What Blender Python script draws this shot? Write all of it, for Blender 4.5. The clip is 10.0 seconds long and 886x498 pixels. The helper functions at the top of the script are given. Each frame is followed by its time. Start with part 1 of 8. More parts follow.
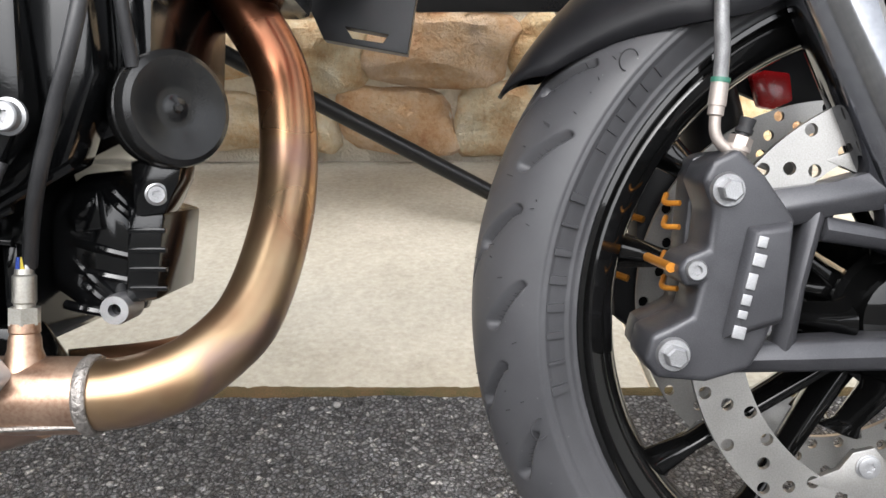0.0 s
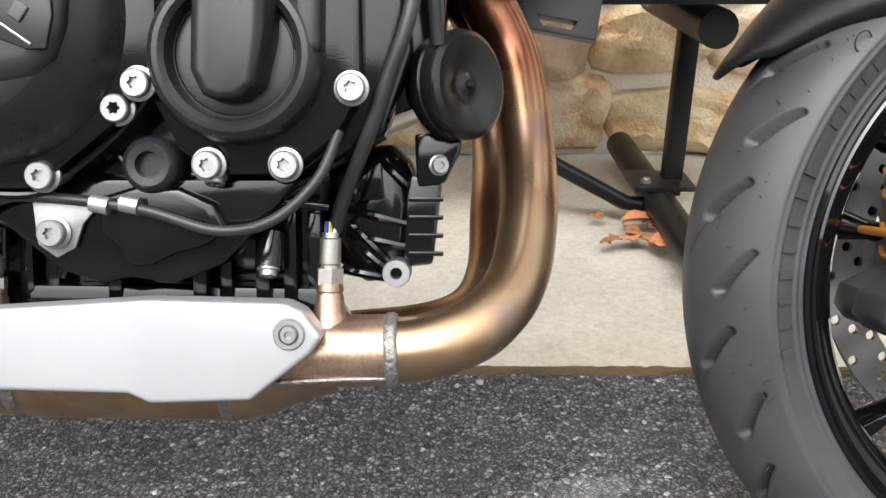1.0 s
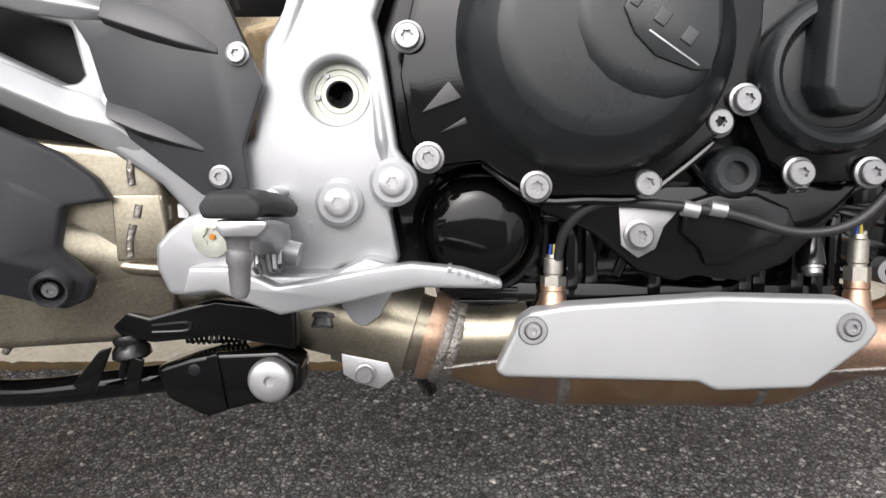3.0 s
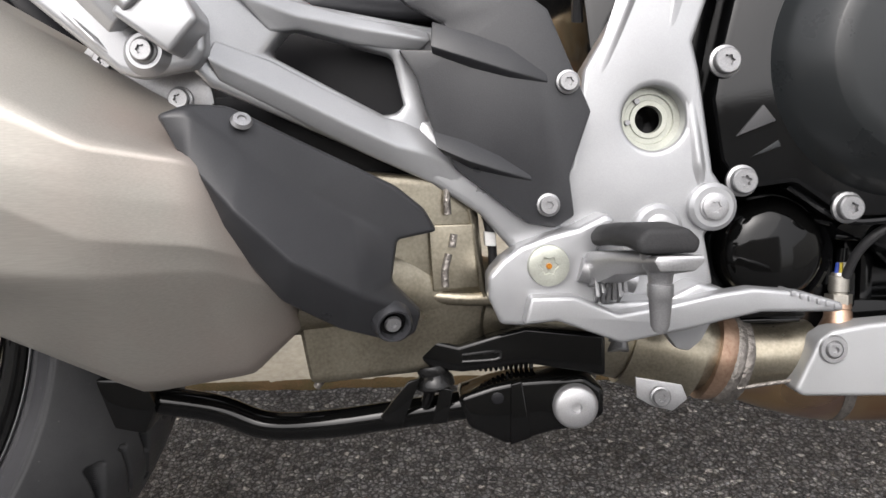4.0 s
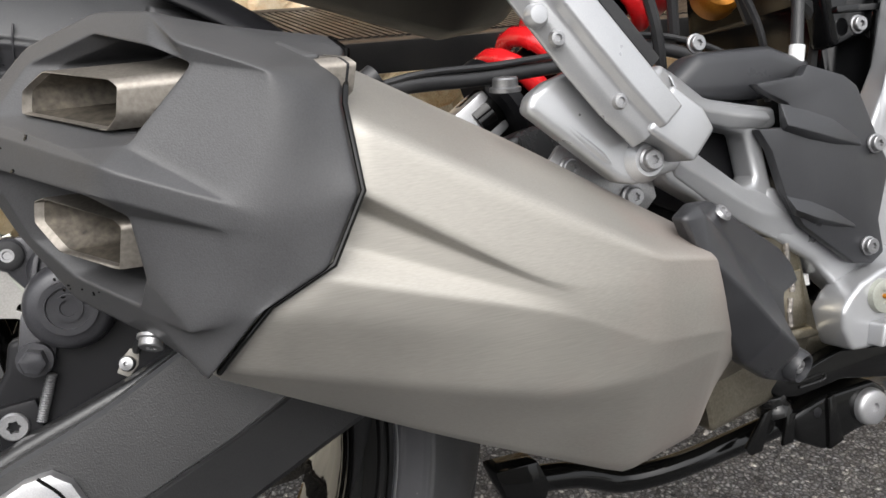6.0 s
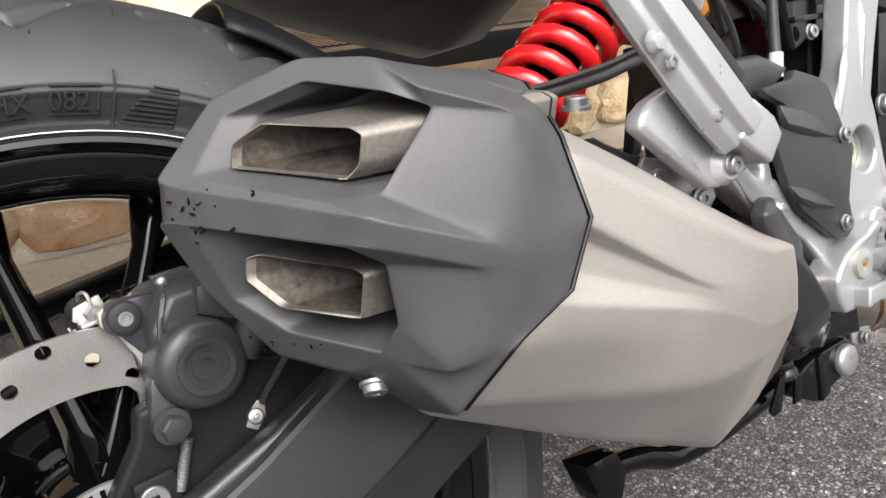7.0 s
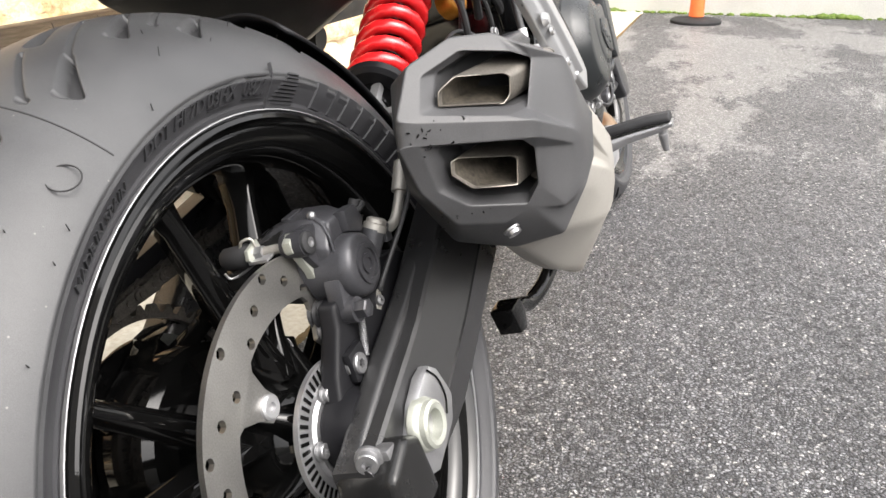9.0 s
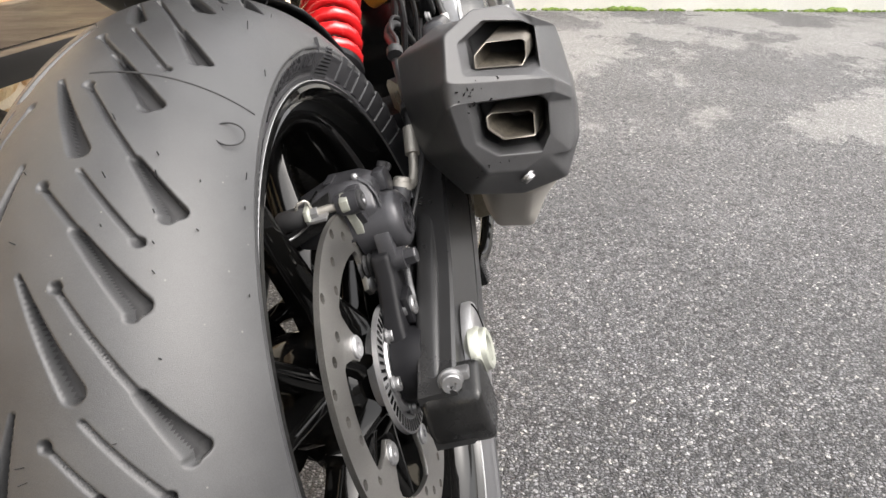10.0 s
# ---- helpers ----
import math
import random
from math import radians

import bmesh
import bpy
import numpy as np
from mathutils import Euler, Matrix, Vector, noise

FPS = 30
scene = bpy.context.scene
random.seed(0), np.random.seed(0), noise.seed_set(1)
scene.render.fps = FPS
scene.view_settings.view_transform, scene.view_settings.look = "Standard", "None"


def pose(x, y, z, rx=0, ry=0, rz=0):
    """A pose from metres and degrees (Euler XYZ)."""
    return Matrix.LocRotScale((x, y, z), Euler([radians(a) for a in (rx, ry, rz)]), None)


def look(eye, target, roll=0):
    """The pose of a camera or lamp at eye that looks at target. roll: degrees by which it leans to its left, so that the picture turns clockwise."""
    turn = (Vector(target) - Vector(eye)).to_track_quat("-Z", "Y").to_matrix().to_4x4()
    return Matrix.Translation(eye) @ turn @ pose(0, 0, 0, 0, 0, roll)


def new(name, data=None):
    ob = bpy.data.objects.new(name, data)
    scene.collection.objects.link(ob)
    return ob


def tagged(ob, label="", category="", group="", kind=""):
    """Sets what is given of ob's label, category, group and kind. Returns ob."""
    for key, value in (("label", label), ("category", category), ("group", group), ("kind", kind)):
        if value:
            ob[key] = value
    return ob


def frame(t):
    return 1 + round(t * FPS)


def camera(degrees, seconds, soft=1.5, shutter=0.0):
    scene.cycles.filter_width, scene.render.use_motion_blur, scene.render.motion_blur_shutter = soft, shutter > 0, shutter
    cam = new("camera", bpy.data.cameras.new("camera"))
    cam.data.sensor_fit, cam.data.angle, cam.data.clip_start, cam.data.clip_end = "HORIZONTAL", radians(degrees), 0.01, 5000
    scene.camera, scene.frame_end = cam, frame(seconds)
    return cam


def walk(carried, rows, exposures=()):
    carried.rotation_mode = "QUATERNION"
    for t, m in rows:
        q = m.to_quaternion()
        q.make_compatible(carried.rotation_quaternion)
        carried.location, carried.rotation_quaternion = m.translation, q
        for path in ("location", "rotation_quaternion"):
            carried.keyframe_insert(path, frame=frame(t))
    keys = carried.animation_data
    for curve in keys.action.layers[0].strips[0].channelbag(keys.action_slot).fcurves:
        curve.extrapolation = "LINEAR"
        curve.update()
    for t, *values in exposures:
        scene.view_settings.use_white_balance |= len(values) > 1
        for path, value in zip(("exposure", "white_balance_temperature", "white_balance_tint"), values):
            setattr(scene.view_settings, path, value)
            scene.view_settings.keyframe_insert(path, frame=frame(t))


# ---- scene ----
cam = camera(58.4, 10.0)
METRES, EYE, TILT, LEAN, TURN = 1.9, 0.565, -24.0, 0.0, 0.0
ROWS = [
    (0.0, 0.0, 0.0, 0.0, 0.0, 0.0, -0.0),
    (0.5, -0.0463, -0.0105, -0.0039, 0.21, -0.05, -0.02),
    (1.0, -0.0872, -0.0185, -0.0112, 0.53, -0.01, -0.1),
    (1.5, -0.1325, -0.0254, -0.0156, 0.79, -0.01, -0.12),
    (2.0, -0.1785, -0.0348, -0.0191, 1.05, 0.06, -0.11),
    (3.5, -0.3211, -0.0465, -0.0066, 0.48, 0.15, 0.62),
    (4.0, -0.3788, -0.0435, -0.0021, -0.95, 0.19, 1.44),
    (4.5, -0.4291, -0.0471, 0.0023, -3.6, 0.13, 2.78),
    (5.0, -0.4805, -0.0474, 0.0163, -7.58, -0.07, 4.66),
    (5.5, -0.5341, -0.0441, 0.0268, -12.61, -0.43, 6.79),
    (6.0, -0.5839, -0.0289, 0.0416, -18.66, -1.12, 9.3),
    (7.5, -0.7031, 0.0167, 0.0747, -40.81, -6.01, 16.87),
    (8.0, -0.7433, 0.0287, 0.0806, -49.36, -8.55, 19.07),
    (8.5, -0.8057, 0.035, 0.088, -58.33, -11.46, 21.01),
    (9.0, -0.8638, 0.0547, 0.104, -68.05, -14.95, 22.57),
    (9.5, -0.9049, 0.0897, 0.1159, -76.78, -18.26, 23.49),
    (10.0, -0.9274, 0.1261, 0.1301, -83.7, -20.92, 23.83),
]
EXPOSURES = [(0.0, 1.99, 6350, 10), (1.0, 1.97, 6350, 10), (2.0, 1.73, 6400, 10), (3.5, 1.52, 6650, 13), (4.5, 1.32, 6600, 11), (5.5, 1.30, 6550, 10), (6.0, 1.47, 6550, 10), (7.5, 2.05, 6750, 12), (8.5, 2.2, 6700, 11), (10.0, 2.14, 6800, 11)]
walk(cam, [(t, pose(0, 0, EYE, TILT, LEAN, TURN) @ pose(METRES * x, METRES * y, METRES * z, 90 + pitch, roll, yaw)) for t, x, y, z, yaw, pitch, roll in ROWS], EXPOSURES)

# ---- world and light: bright overcast sky, a wide veiled sun high over the yard ----
world = bpy.data.worlds.new("sky")
scene.world = world
world.use_nodes = True
wn = world.node_tree
for n in list(wn.nodes):
    wn.nodes.remove(n)
w_out = wn.nodes.new("ShaderNodeOutputWorld")
w_bg = wn.nodes.new("ShaderNodeBackground")
w_sky = wn.nodes.new("ShaderNodeTexSky")
w_sky.sky_type = "NISHITA"
w_sky.sun_disc = False
w_sky.sun_elevation = radians(53)
w_sky.sun_rotation = radians(200)
w_sky.air_density = 1.0
w_sky.dust_density = 3.0
w_sky.ozone_density = 0.6
w_hsv = wn.nodes.new("ShaderNodeHueSaturation")
w_hsv.inputs["Saturation"].default_value = 0.15
w_bg.inputs["Strength"].default_value = 0.15
wn.links.new(w_sky.outputs["Color"], w_hsv.inputs["Color"])
w_tc = wn.nodes.new("ShaderNodeTexCoord")
w_xyz = wn.nodes.new("ShaderNodeSeparateXYZ")
w_up = wn.nodes.new("ShaderNodeMapRange")
for k, v in (("From Min", 0.0), ("From Max", 1.0), ("To Min", 0.62), ("To Max", 1.55)):
    w_up.inputs[k].default_value = v
w_mul = wn.nodes.new("ShaderNodeVectorMath")
w_mul.operation = "SCALE"
wn.links.new(w_tc.outputs["Generated"], w_xyz.inputs[0])
wn.links.new(w_xyz.outputs["Z"], w_up.inputs["Value"])
wn.links.new(w_hsv.outputs["Color"], w_mul.inputs[0])
wn.links.new(w_up.outputs["Result"], w_mul.inputs["Scale"])
wn.links.new(w_mul.outputs[0], w_bg.inputs["Color"])
wn.links.new(w_bg.outputs["Background"], w_out.inputs["Surface"])
sun = new("sun", bpy.data.lights.new("sun", "SUN"))
sun.data.energy = 0.5
sun.data.angle = radians(75)
sun.data.color = (1.0, 0.98, 0.96)
sun.matrix_world = look((-1.5, -4.6, 5.4), (0, 0.3, 0))


# ---- materials ----
def material(name):
    m = bpy.data.materials.new(name)
    m.use_nodes = True
    nt = m.node_tree
    return m, nt, nt.nodes["Principled BSDF"]


def add(nt, kind, **inputs):
    n = nt.nodes.new("ShaderNode" + kind)
    for k, v in inputs.items():
        n.inputs[k.replace("_", " ")].default_value = v
    return n


def ramp(nt, stops):
    r = nt.nodes.new("ShaderNodeValToRGB")
    e = r.color_ramp.elements
    while len(e) < len(stops):
        e.new(0.5)
    for el, (p, c) in zip(e, stops):
        el.position = p
        el.color = (c, c, c, 1) if isinstance(c, (int, float)) else (*c, 1)
    return r


def surface(name, dark, light, rough=(0.4, 0.6), metal=0.0, grain=400.0, stain=12.0, bump=0.1, dist=0.0005, coat=0.0, stretch=None, spec=0.4):
    """A surface with fine grain and broad stains between two colours, in metres of the thing's own space."""
    m, nt, p = material(name)
    tc = add(nt, "TexCoord")
    src = tc.outputs["Object"]
    if stretch:
        mp = add(nt, "Mapping", Scale=stretch)
        nt.links.new(src, mp.inputs["Vector"])
        src = mp.outputs["Vector"]
    fine = add(nt, "TexNoise", Scale=grain, Detail=3.0)
    broad = add(nt, "TexNoise", Scale=stain, Detail=5.0, Roughness=0.65)
    nt.links.new(src, fine.inputs["Vector"])
    nt.links.new(tc.outputs["Object"], broad.inputs["Vector"])
    mix = add(nt, "Math")
    mix.operation = "MULTIPLY_ADD"
    mix.inputs[1].default_value = 0.45
    nt.links.new(fine.outputs["Fac"], mix.inputs[0])
    half = add(nt, "Math")
    half.operation = "MULTIPLY"
    half.inputs[1].default_value = 0.55
    nt.links.new(broad.outputs["Fac"], half.inputs[0])
    nt.links.new(half.outputs[0], mix.inputs[2])
    cr = ramp(nt, [(0.32, dark), (0.68, light)])
    nt.links.new(mix.outputs[0], cr.inputs["Fac"])
    nt.links.new(cr.outputs["Color"], p.inputs["Base Color"])
    rr = add(nt, "MapRange")
    rr.inputs["From Min"].default_value = 0.3
    rr.inputs["From Max"].default_value = 0.7
    rr.inputs["To Min"].default_value = rough[0]
    rr.inputs["To Max"].default_value = rough[1]
    nt.links.new(broad.outputs["Fac"], rr.inputs["Value"])
    nt.links.new(rr.outputs["Result"], p.inputs["Roughness"])
    p.inputs["Metallic"].default_value = metal
    p.inputs["Coat Weight"].default_value = coat
    p.inputs["Coat Roughness"].default_value = 0.08
    p.inputs["Specular IOR Level"].default_value = spec
    if bump:
        b = add(nt, "Bump", Strength=bump, Distance=dist)
        nt.links.new(fine.outputs["Fac"], b.inputs["Height"])
        nt.links.new(b.outputs["Normal"], p.inputs["Normal"])
    return m


def asphalt_material():
    """Bitumen with worn aggregate: dark binder in the gaps, grey to pale chippings, dry paler patches."""
    m, nt, p = material("asphalt")
    tc = add(nt, "TexCoord")
    warp = add(nt, "TexNoise", Scale=90.0, Detail=2.0)
    nt.links.new(tc.outputs["Object"], warp.inputs["Vector"])
    sc = add(nt, "VectorMath")
    sc.operation = "SCALE"
    sc.inputs["Scale"].default_value = 0.006
    nt.links.new(warp.outputs["Color"], sc.inputs[0])
    pos = add(nt, "VectorMath")
    pos.operation = "ADD"
    nt.links.new(tc.outputs["Object"], pos.inputs[0])
    nt.links.new(sc.outputs[0], pos.inputs[1])
    vor = add(nt, "TexVoronoi", Scale=150.0, Randomness=1.0)
    small = add(nt, "TexVoronoi", Scale=420.0, Randomness=1.0)
    gap = add(nt, "TexVoronoi", Scale=150.0, Randomness=1.0)
    gap.feature = "DISTANCE_TO_EDGE"
    for v in (vor, small, gap):
        nt.links.new(pos.outputs[0], v.inputs["Vector"])
    broad = add(nt, "TexNoise", Scale=1.7, Detail=6.0, Roughness=0.6)
    nt.links.new(tc.outputs["Object"], broad.inputs["Vector"])
    sep = add(nt, "SeparateColor")
    nt.links.new(vor.outputs["Color"], sep.inputs["Color"])
    sep2 = add(nt, "SeparateColor")
    nt.links.new(small.outputs["Color"], sep2.inputs["Color"])
    agg = ramp(nt, [(0.0, (0.075, 0.075, 0.080)), (0.40, (0.150, 0.150, 0.158)), (0.75, (0.215, 0.215, 0.224)), (0.94, (0.28, 0.278, 0.28)), (0.985, (0.46, 0.45, 0.435))])
    nt.links.new(sep.outputs["Red"], agg.inputs["Fac"])
    grit = ramp(nt, [(0.0, 0.40), (0.6, 0.95), (0.93, 1.3), (0.97, 1.75)])
    nt.links.new(sep2.outputs["Green"], grit.inputs["Fac"])
    pit = ramp(nt, [(0.0, 0.16), (0.13, 0.60), (0.28, 1.10)])
    nt.links.new(gap.outputs["Distance"], pit.inputs["Fac"])
    tint = ramp(nt, [(0.35, 1.02), (0.62, 1.36)])
    nt.links.new(broad.outputs["Fac"], tint.inputs["Fac"])
    last = agg.outputs["Color"]
    for other in (grit, pit, tint):
        mul = nt.nodes.new("ShaderNodeMix")
        mul.data_type, mul.blend_type = "RGBA", "MULTIPLY"
        mul.inputs["Factor"].default_value = 1.0
        nt.links.new(last, mul.inputs["A"])
        nt.links.new(other.outputs["Color"], mul.inputs["B"])
        last = mul.outputs["Result"]
    dry = add(nt, "TexNoise", Scale=1.15, Detail=10.0, Roughness=0.70)
    mp = add(nt, "Mapping", Location=(3.1, 0.4, 0.0), Scale=(0.55, 1.0, 1.0))
    nt.links.new(tc.outputs["Object"], mp.inputs["Vector"])
    nt.links.new(mp.outputs["Vector"], dry.inputs["Vector"])
    far = add(nt, "SeparateXYZ")
    nt.links.new(tc.outputs["Object"], far.inputs[0])
    reach = add(nt, "MapRange")
    for k, v in (("From Min", -0.7), ("From Max", 1.2), ("To Min", -0.07), ("To Max", 0.09)):
        reach.inputs[k].default_value = v
    nt.links.new(far.outputs["X"], reach.inputs["Value"])
    sm = add(nt, "Math")
    sm.operation = "ADD"
    nt.links.new(dry.outputs["Fac"], sm.inputs[0])
    nt.links.new(reach.outputs["Result"], sm.inputs[1])
    pale = ramp(nt, [(0.585, 0.0), (0.615, 0.85)])
    nt.links.new(sm.outputs[0], pale.inputs["Fac"])
    dust = nt.nodes.new("ShaderNodeMix")
    dust.data_type, dust.blend_type = "RGBA", "MIX"
    nt.links.new(pale.outputs["Color"], dust.inputs["Factor"])
    nt.links.new(last, dust.inputs["A"])
    lift = nt.nodes.new("ShaderNodeMix")
    lift.data_type, lift.blend_type = "RGBA", "ADD"
    lift.inputs["Factor"].default_value = 1.0
    lift.inputs["B"].default_value = (0.15, 0.147, 0.140, 1)
    nt.links.new(last, lift.inputs["A"])
    nt.links.new(lift.outputs["Result"], dust.inputs["B"])
    nt.links.new(dust.outputs["Result"], p.inputs["Base Color"])
    rr = ramp(nt, [(0.2, 0.38), (0.8, 0.70)])
    nt.links.new(sep.outputs["Blue"], rr.inputs["Fac"])
    nt.links.new(rr.outputs["Color"], p.inputs["Roughness"])
    hgt = add(nt, "Math")
    hgt.operation = "ADD"
    nt.links.new(vor.outputs["Distance"], hgt.inputs[0])
    nt.links.new(small.outputs["Distance"], hgt.inputs[1])
    bp = add(nt, "Bump", Strength=1.0, Distance=0.008)
    bp.invert = True
    nt.links.new(hgt.outputs[0], bp.inputs["Height"])
    nt.links.new(bp.outputs["Normal"], p.inputs["Normal"])
    return m


def stone_material():
    m, nt, p = material("rubble_stone")
    tc = add(nt, "TexCoord")
    oi = add(nt, "ObjectInfo")
    off = add(nt, "VectorMath")
    off.operation = "ADD"
    nt.links.new(tc.outputs["Object"], off.inputs[0])
    sc = add(nt, "VectorMath")
    sc.operation = "SCALE"
    comb = add(nt, "CombineXYZ")
    for k in "XYZ":
        nt.links.new(oi.outputs["Random"], comb.inputs[k])
    sc.inputs["Scale"].default_value = 37.0
    nt.links.new(comb.outputs[0], sc.inputs[0])
    nt.links.new(sc.outputs[0], off.inputs[1])
    n1 = add(nt, "TexNoise", Scale=9.0, Detail=10.0, Roughness=0.74)
    n2 = add(nt, "TexNoise", Scale=70.0, Detail=6.0, Roughness=0.7)
    for n in (n1, n2):
        nt.links.new(off.outputs[0], n.inputs["Vector"])
    c1 = ramp(nt, [(0.26, (0.34, 0.23, 0.16)), (0.36, (0.62, 0.38, 0.21)), (0.44, (0.74, 0.56, 0.36)), (0.53, (0.80, 0.69, 0.51)), (0.68, (0.88, 0.84, 0.75))])
    nt.links.new(n1.outputs["Fac"], c1.inputs["Fac"])
    c2 = ramp(nt, [(0.0, (0.95, 0.62, 0.40)), (0.2, (0.74, 0.64, 0.58)), (0.45, (1.0, 0.90, 0.70)), (0.7, (1.0, 0.97, 0.90)), (0.85, (0.72, 0.62, 0.57)), (1.0, (0.95, 0.72, 0.55))])
    nt.links.new(oi.outputs["Random"], c2.inputs["Fac"])
    mul = nt.nodes.new("ShaderNodeMix")
    mul.data_type, mul.blend_type = "RGBA", "MULTIPLY"
    mul.inputs["Factor"].default_value = 0.8
    nt.links.new(c1.outputs["Color"], mul.inputs["A"])
    nt.links.new(c2.outputs["Color"], mul.inputs["B"])
    nt.links.new(mul.outputs["Result"], p.inputs["Base Color"])
    p.inputs["Roughness"].default_value = 0.85
    b = add(nt, "Bump", Strength=1.0, Distance=0.016)
    nt.links.new(n2.outputs["Fac"], b.inputs["Height"])
    nt.links.new(b.outputs["Normal"], p.inputs["Normal"])
    return m


def heat_material():
    """Stainless exhaust pipe, heat-stained bronze to violet in bands along its run."""
    m, nt, p = material("heat_stained_steel")
    tc = add(nt, "TexCoord")
    n1 = add(nt, "TexNoise", Scale=9.0, Detail=4.0)
    nt.links.new(tc.outputs["Object"], n1.inputs["Vector"])
    c1 = ramp(nt, [(0.28, (0.22, 0.11, 0.08)), (0.42, (0.32, 0.19, 0.12)), (0.52, (0.42, 0.31, 0.20)), (0.60, (0.33, 0.24, 0.21)), (0.72, (0.42, 0.31, 0.19))])
    nt.links.new(n1.outputs["Fac"], c1.inputs["Fac"])
    sx = add(nt, "SeparateXYZ")
    nt.links.new(tc.outputs["Object"], sx.inputs[0])
    up = add(nt, "Math")
    up.operation = "MULTIPLY_ADD"
    up.inputs[1].default_value = 0.10
    nt.links.new(n1.outputs["Fac"], up.inputs[0])
    nt.links.new(sx.outputs["Z"], up.inputs[2])
    hot = ramp(nt, [(0.0, (0.85, 0.78, 0.70)), (0.06, (0.74, 0.72, 0.66)), (0.14, (0.70, 0.60, 0.52)), (0.19, (0.66, 0.45, 0.38)), (0.26, (0.55, 0.36, 0.32))])
    nt.links.new(up.outputs[0], hot.inputs["Fac"])
    tone = nt.nodes.new("ShaderNodeMix")
    tone.data_type, tone.blend_type = "RGBA", "MULTIPLY"
    tone.inputs["Factor"].default_value = 1.0
    nt.links.new(c1.outputs["Color"], tone.inputs["A"])
    nt.links.new(hot.outputs["Color"], tone.inputs["B"])
    nt.links.new(tone.outputs["Result"], p.inputs["Base Color"])
    p.inputs["Metallic"].default_value = 0.95
    n2 = add(nt, "TexNoise", Scale=14.0, Detail=1.0)
    nt.links.new(tc.outputs["Object"], n2.inputs["Vector"])
    rr = ramp(nt, [(0.3, 0.24), (0.7, 0.36)])
    nt.links.new(n2.outputs["Fac"], rr.inputs["Fac"])
    nt.links.new(rr.outputs["Color"], p.inputs["Roughness"])
    return m


ASPHALT = asphalt_material()
STONE = stone_material()


def speckle(m, scale, share, colour):
    """Pale grit and dust caught on a surface: small scattered grains."""
    nt = m.node_tree
    p = next(n for n in nt.nodes if n.type == "BSDF_PRINCIPLED")
    src = p.inputs["Base Color"].links[0].from_socket
    tc = add(nt, "TexCoord")
    vor = add(nt, "TexVoronoi", Scale=scale, Randomness=1.0)
    nt.links.new(tc.outputs["Object"], vor.inputs["Vector"])
    sep = add(nt, "SeparateColor")
    nt.links.new(vor.outputs["Color"], sep.inputs["Color"])
    pick = ramp(nt, [(share, 0.0), (share + 0.01, 1.0)])
    nt.links.new(sep.outputs["Red"], pick.inputs["Fac"])
    near = ramp(nt, [(0.16, 1.0), (0.30, 0.0)])
    nt.links.new(vor.outputs["Distance"], near.inputs["Fac"])
    both = add(nt, "Math")
    both.operation = "MULTIPLY"
    nt.links.new(pick.outputs["Color"], both.inputs[0])
    nt.links.new(near.outputs["Color"], both.inputs[1])
    mx = nt.nodes.new("ShaderNodeMix")
    mx.data_type, mx.blend_type = "RGBA", "MIX"
    mx.inputs["B"].default_value = (*colour, 1)
    nt.links.new(both.outputs[0], mx.inputs["Factor"])
    nt.links.new(src, mx.inputs["A"])
    nt.links.new(mx.outputs["Result"], p.inputs["Base Color"])



HEAT = heat_material()
CONCRETE = surface("concrete", (0.30, 0.270, 0.212), (0.475, 0.440, 0.365), (0.7, 0.9), grain=120, stain=5, bump=0.6, dist=0.003)
MORTAR = surface("mortar", (0.70, 0.61, 0.47), (0.87, 0.80, 0.67), (0.85, 0.95), grain=160, stain=6, bump=0.9, dist=0.006)
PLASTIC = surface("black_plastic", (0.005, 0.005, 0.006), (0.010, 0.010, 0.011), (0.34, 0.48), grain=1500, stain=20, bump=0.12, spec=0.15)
PANEL = surface("graphite_plastic", (0.017, 0.0175, 0.0195), (0.030, 0.0305, 0.033), (0.27, 0.38), grain=1800, stain=14, bump=0.18, spec=0.34)
CAPGREY = surface("matt_grey_coating", (0.028, 0.028, 0.029), (0.047, 0.047, 0.049), (0.38, 0.52), grain=1300, stain=22, bump=0.2, spec=0.36)
ENGINE = surface("black_engine_paint", (0.0020, 0.0021, 0.0023), (0.0045, 0.0047, 0.0050), (0.06, 0.14), grain=900, stain=25, bump=0.06, coat=0.0, spec=0.34)
COVER = surface("satin_black_cover", (0.0085, 0.0098, 0.0106), (0.0150, 0.0168, 0.0176), (0.24, 0.34), grain=1600, stain=18, bump=0.08, spec=0.36)
SATIN = surface("satin_black_paint", (0.005, 0.005, 0.005), (0.011, 0.011, 0.011), (0.18, 0.30), grain=1500, stain=25, bump=0.08, spec=0.30)
RIM = surface("black_rim_paint", (0.002, 0.002, 0.002), (0.004, 0.004, 0.004), (0.02, 0.06), grain=500, stain=30, bump=0.02, spec=0.35)
ARM = surface("grained_black_casting", (0.009, 0.009, 0.0095), (0.019, 0.019, 0.0195), (0.24, 0.36), grain=1100, stain=16, bump=0.35, spec=0.45)
COPPER = surface("copper_stained_steel", (0.24, 0.14, 0.095), (0.44, 0.31, 0.225), (0.28, 0.42), metal=0.9, grain=400, stain=45, bump=0.15)
SENSOR = surface("sensor_steel", (0.30, 0.285, 0.25), (0.46, 0.44, 0.40), (0.28, 0.42), metal=0.85, grain=900, stain=60, bump=0.1)
WELD = surface("weld_bead", (0.12, 0.11, 0.10), (0.27, 0.25, 0.23), (0.35, 0.6), metal=0.8, grain=350, stain=120, bump=0.8, dist=0.002)
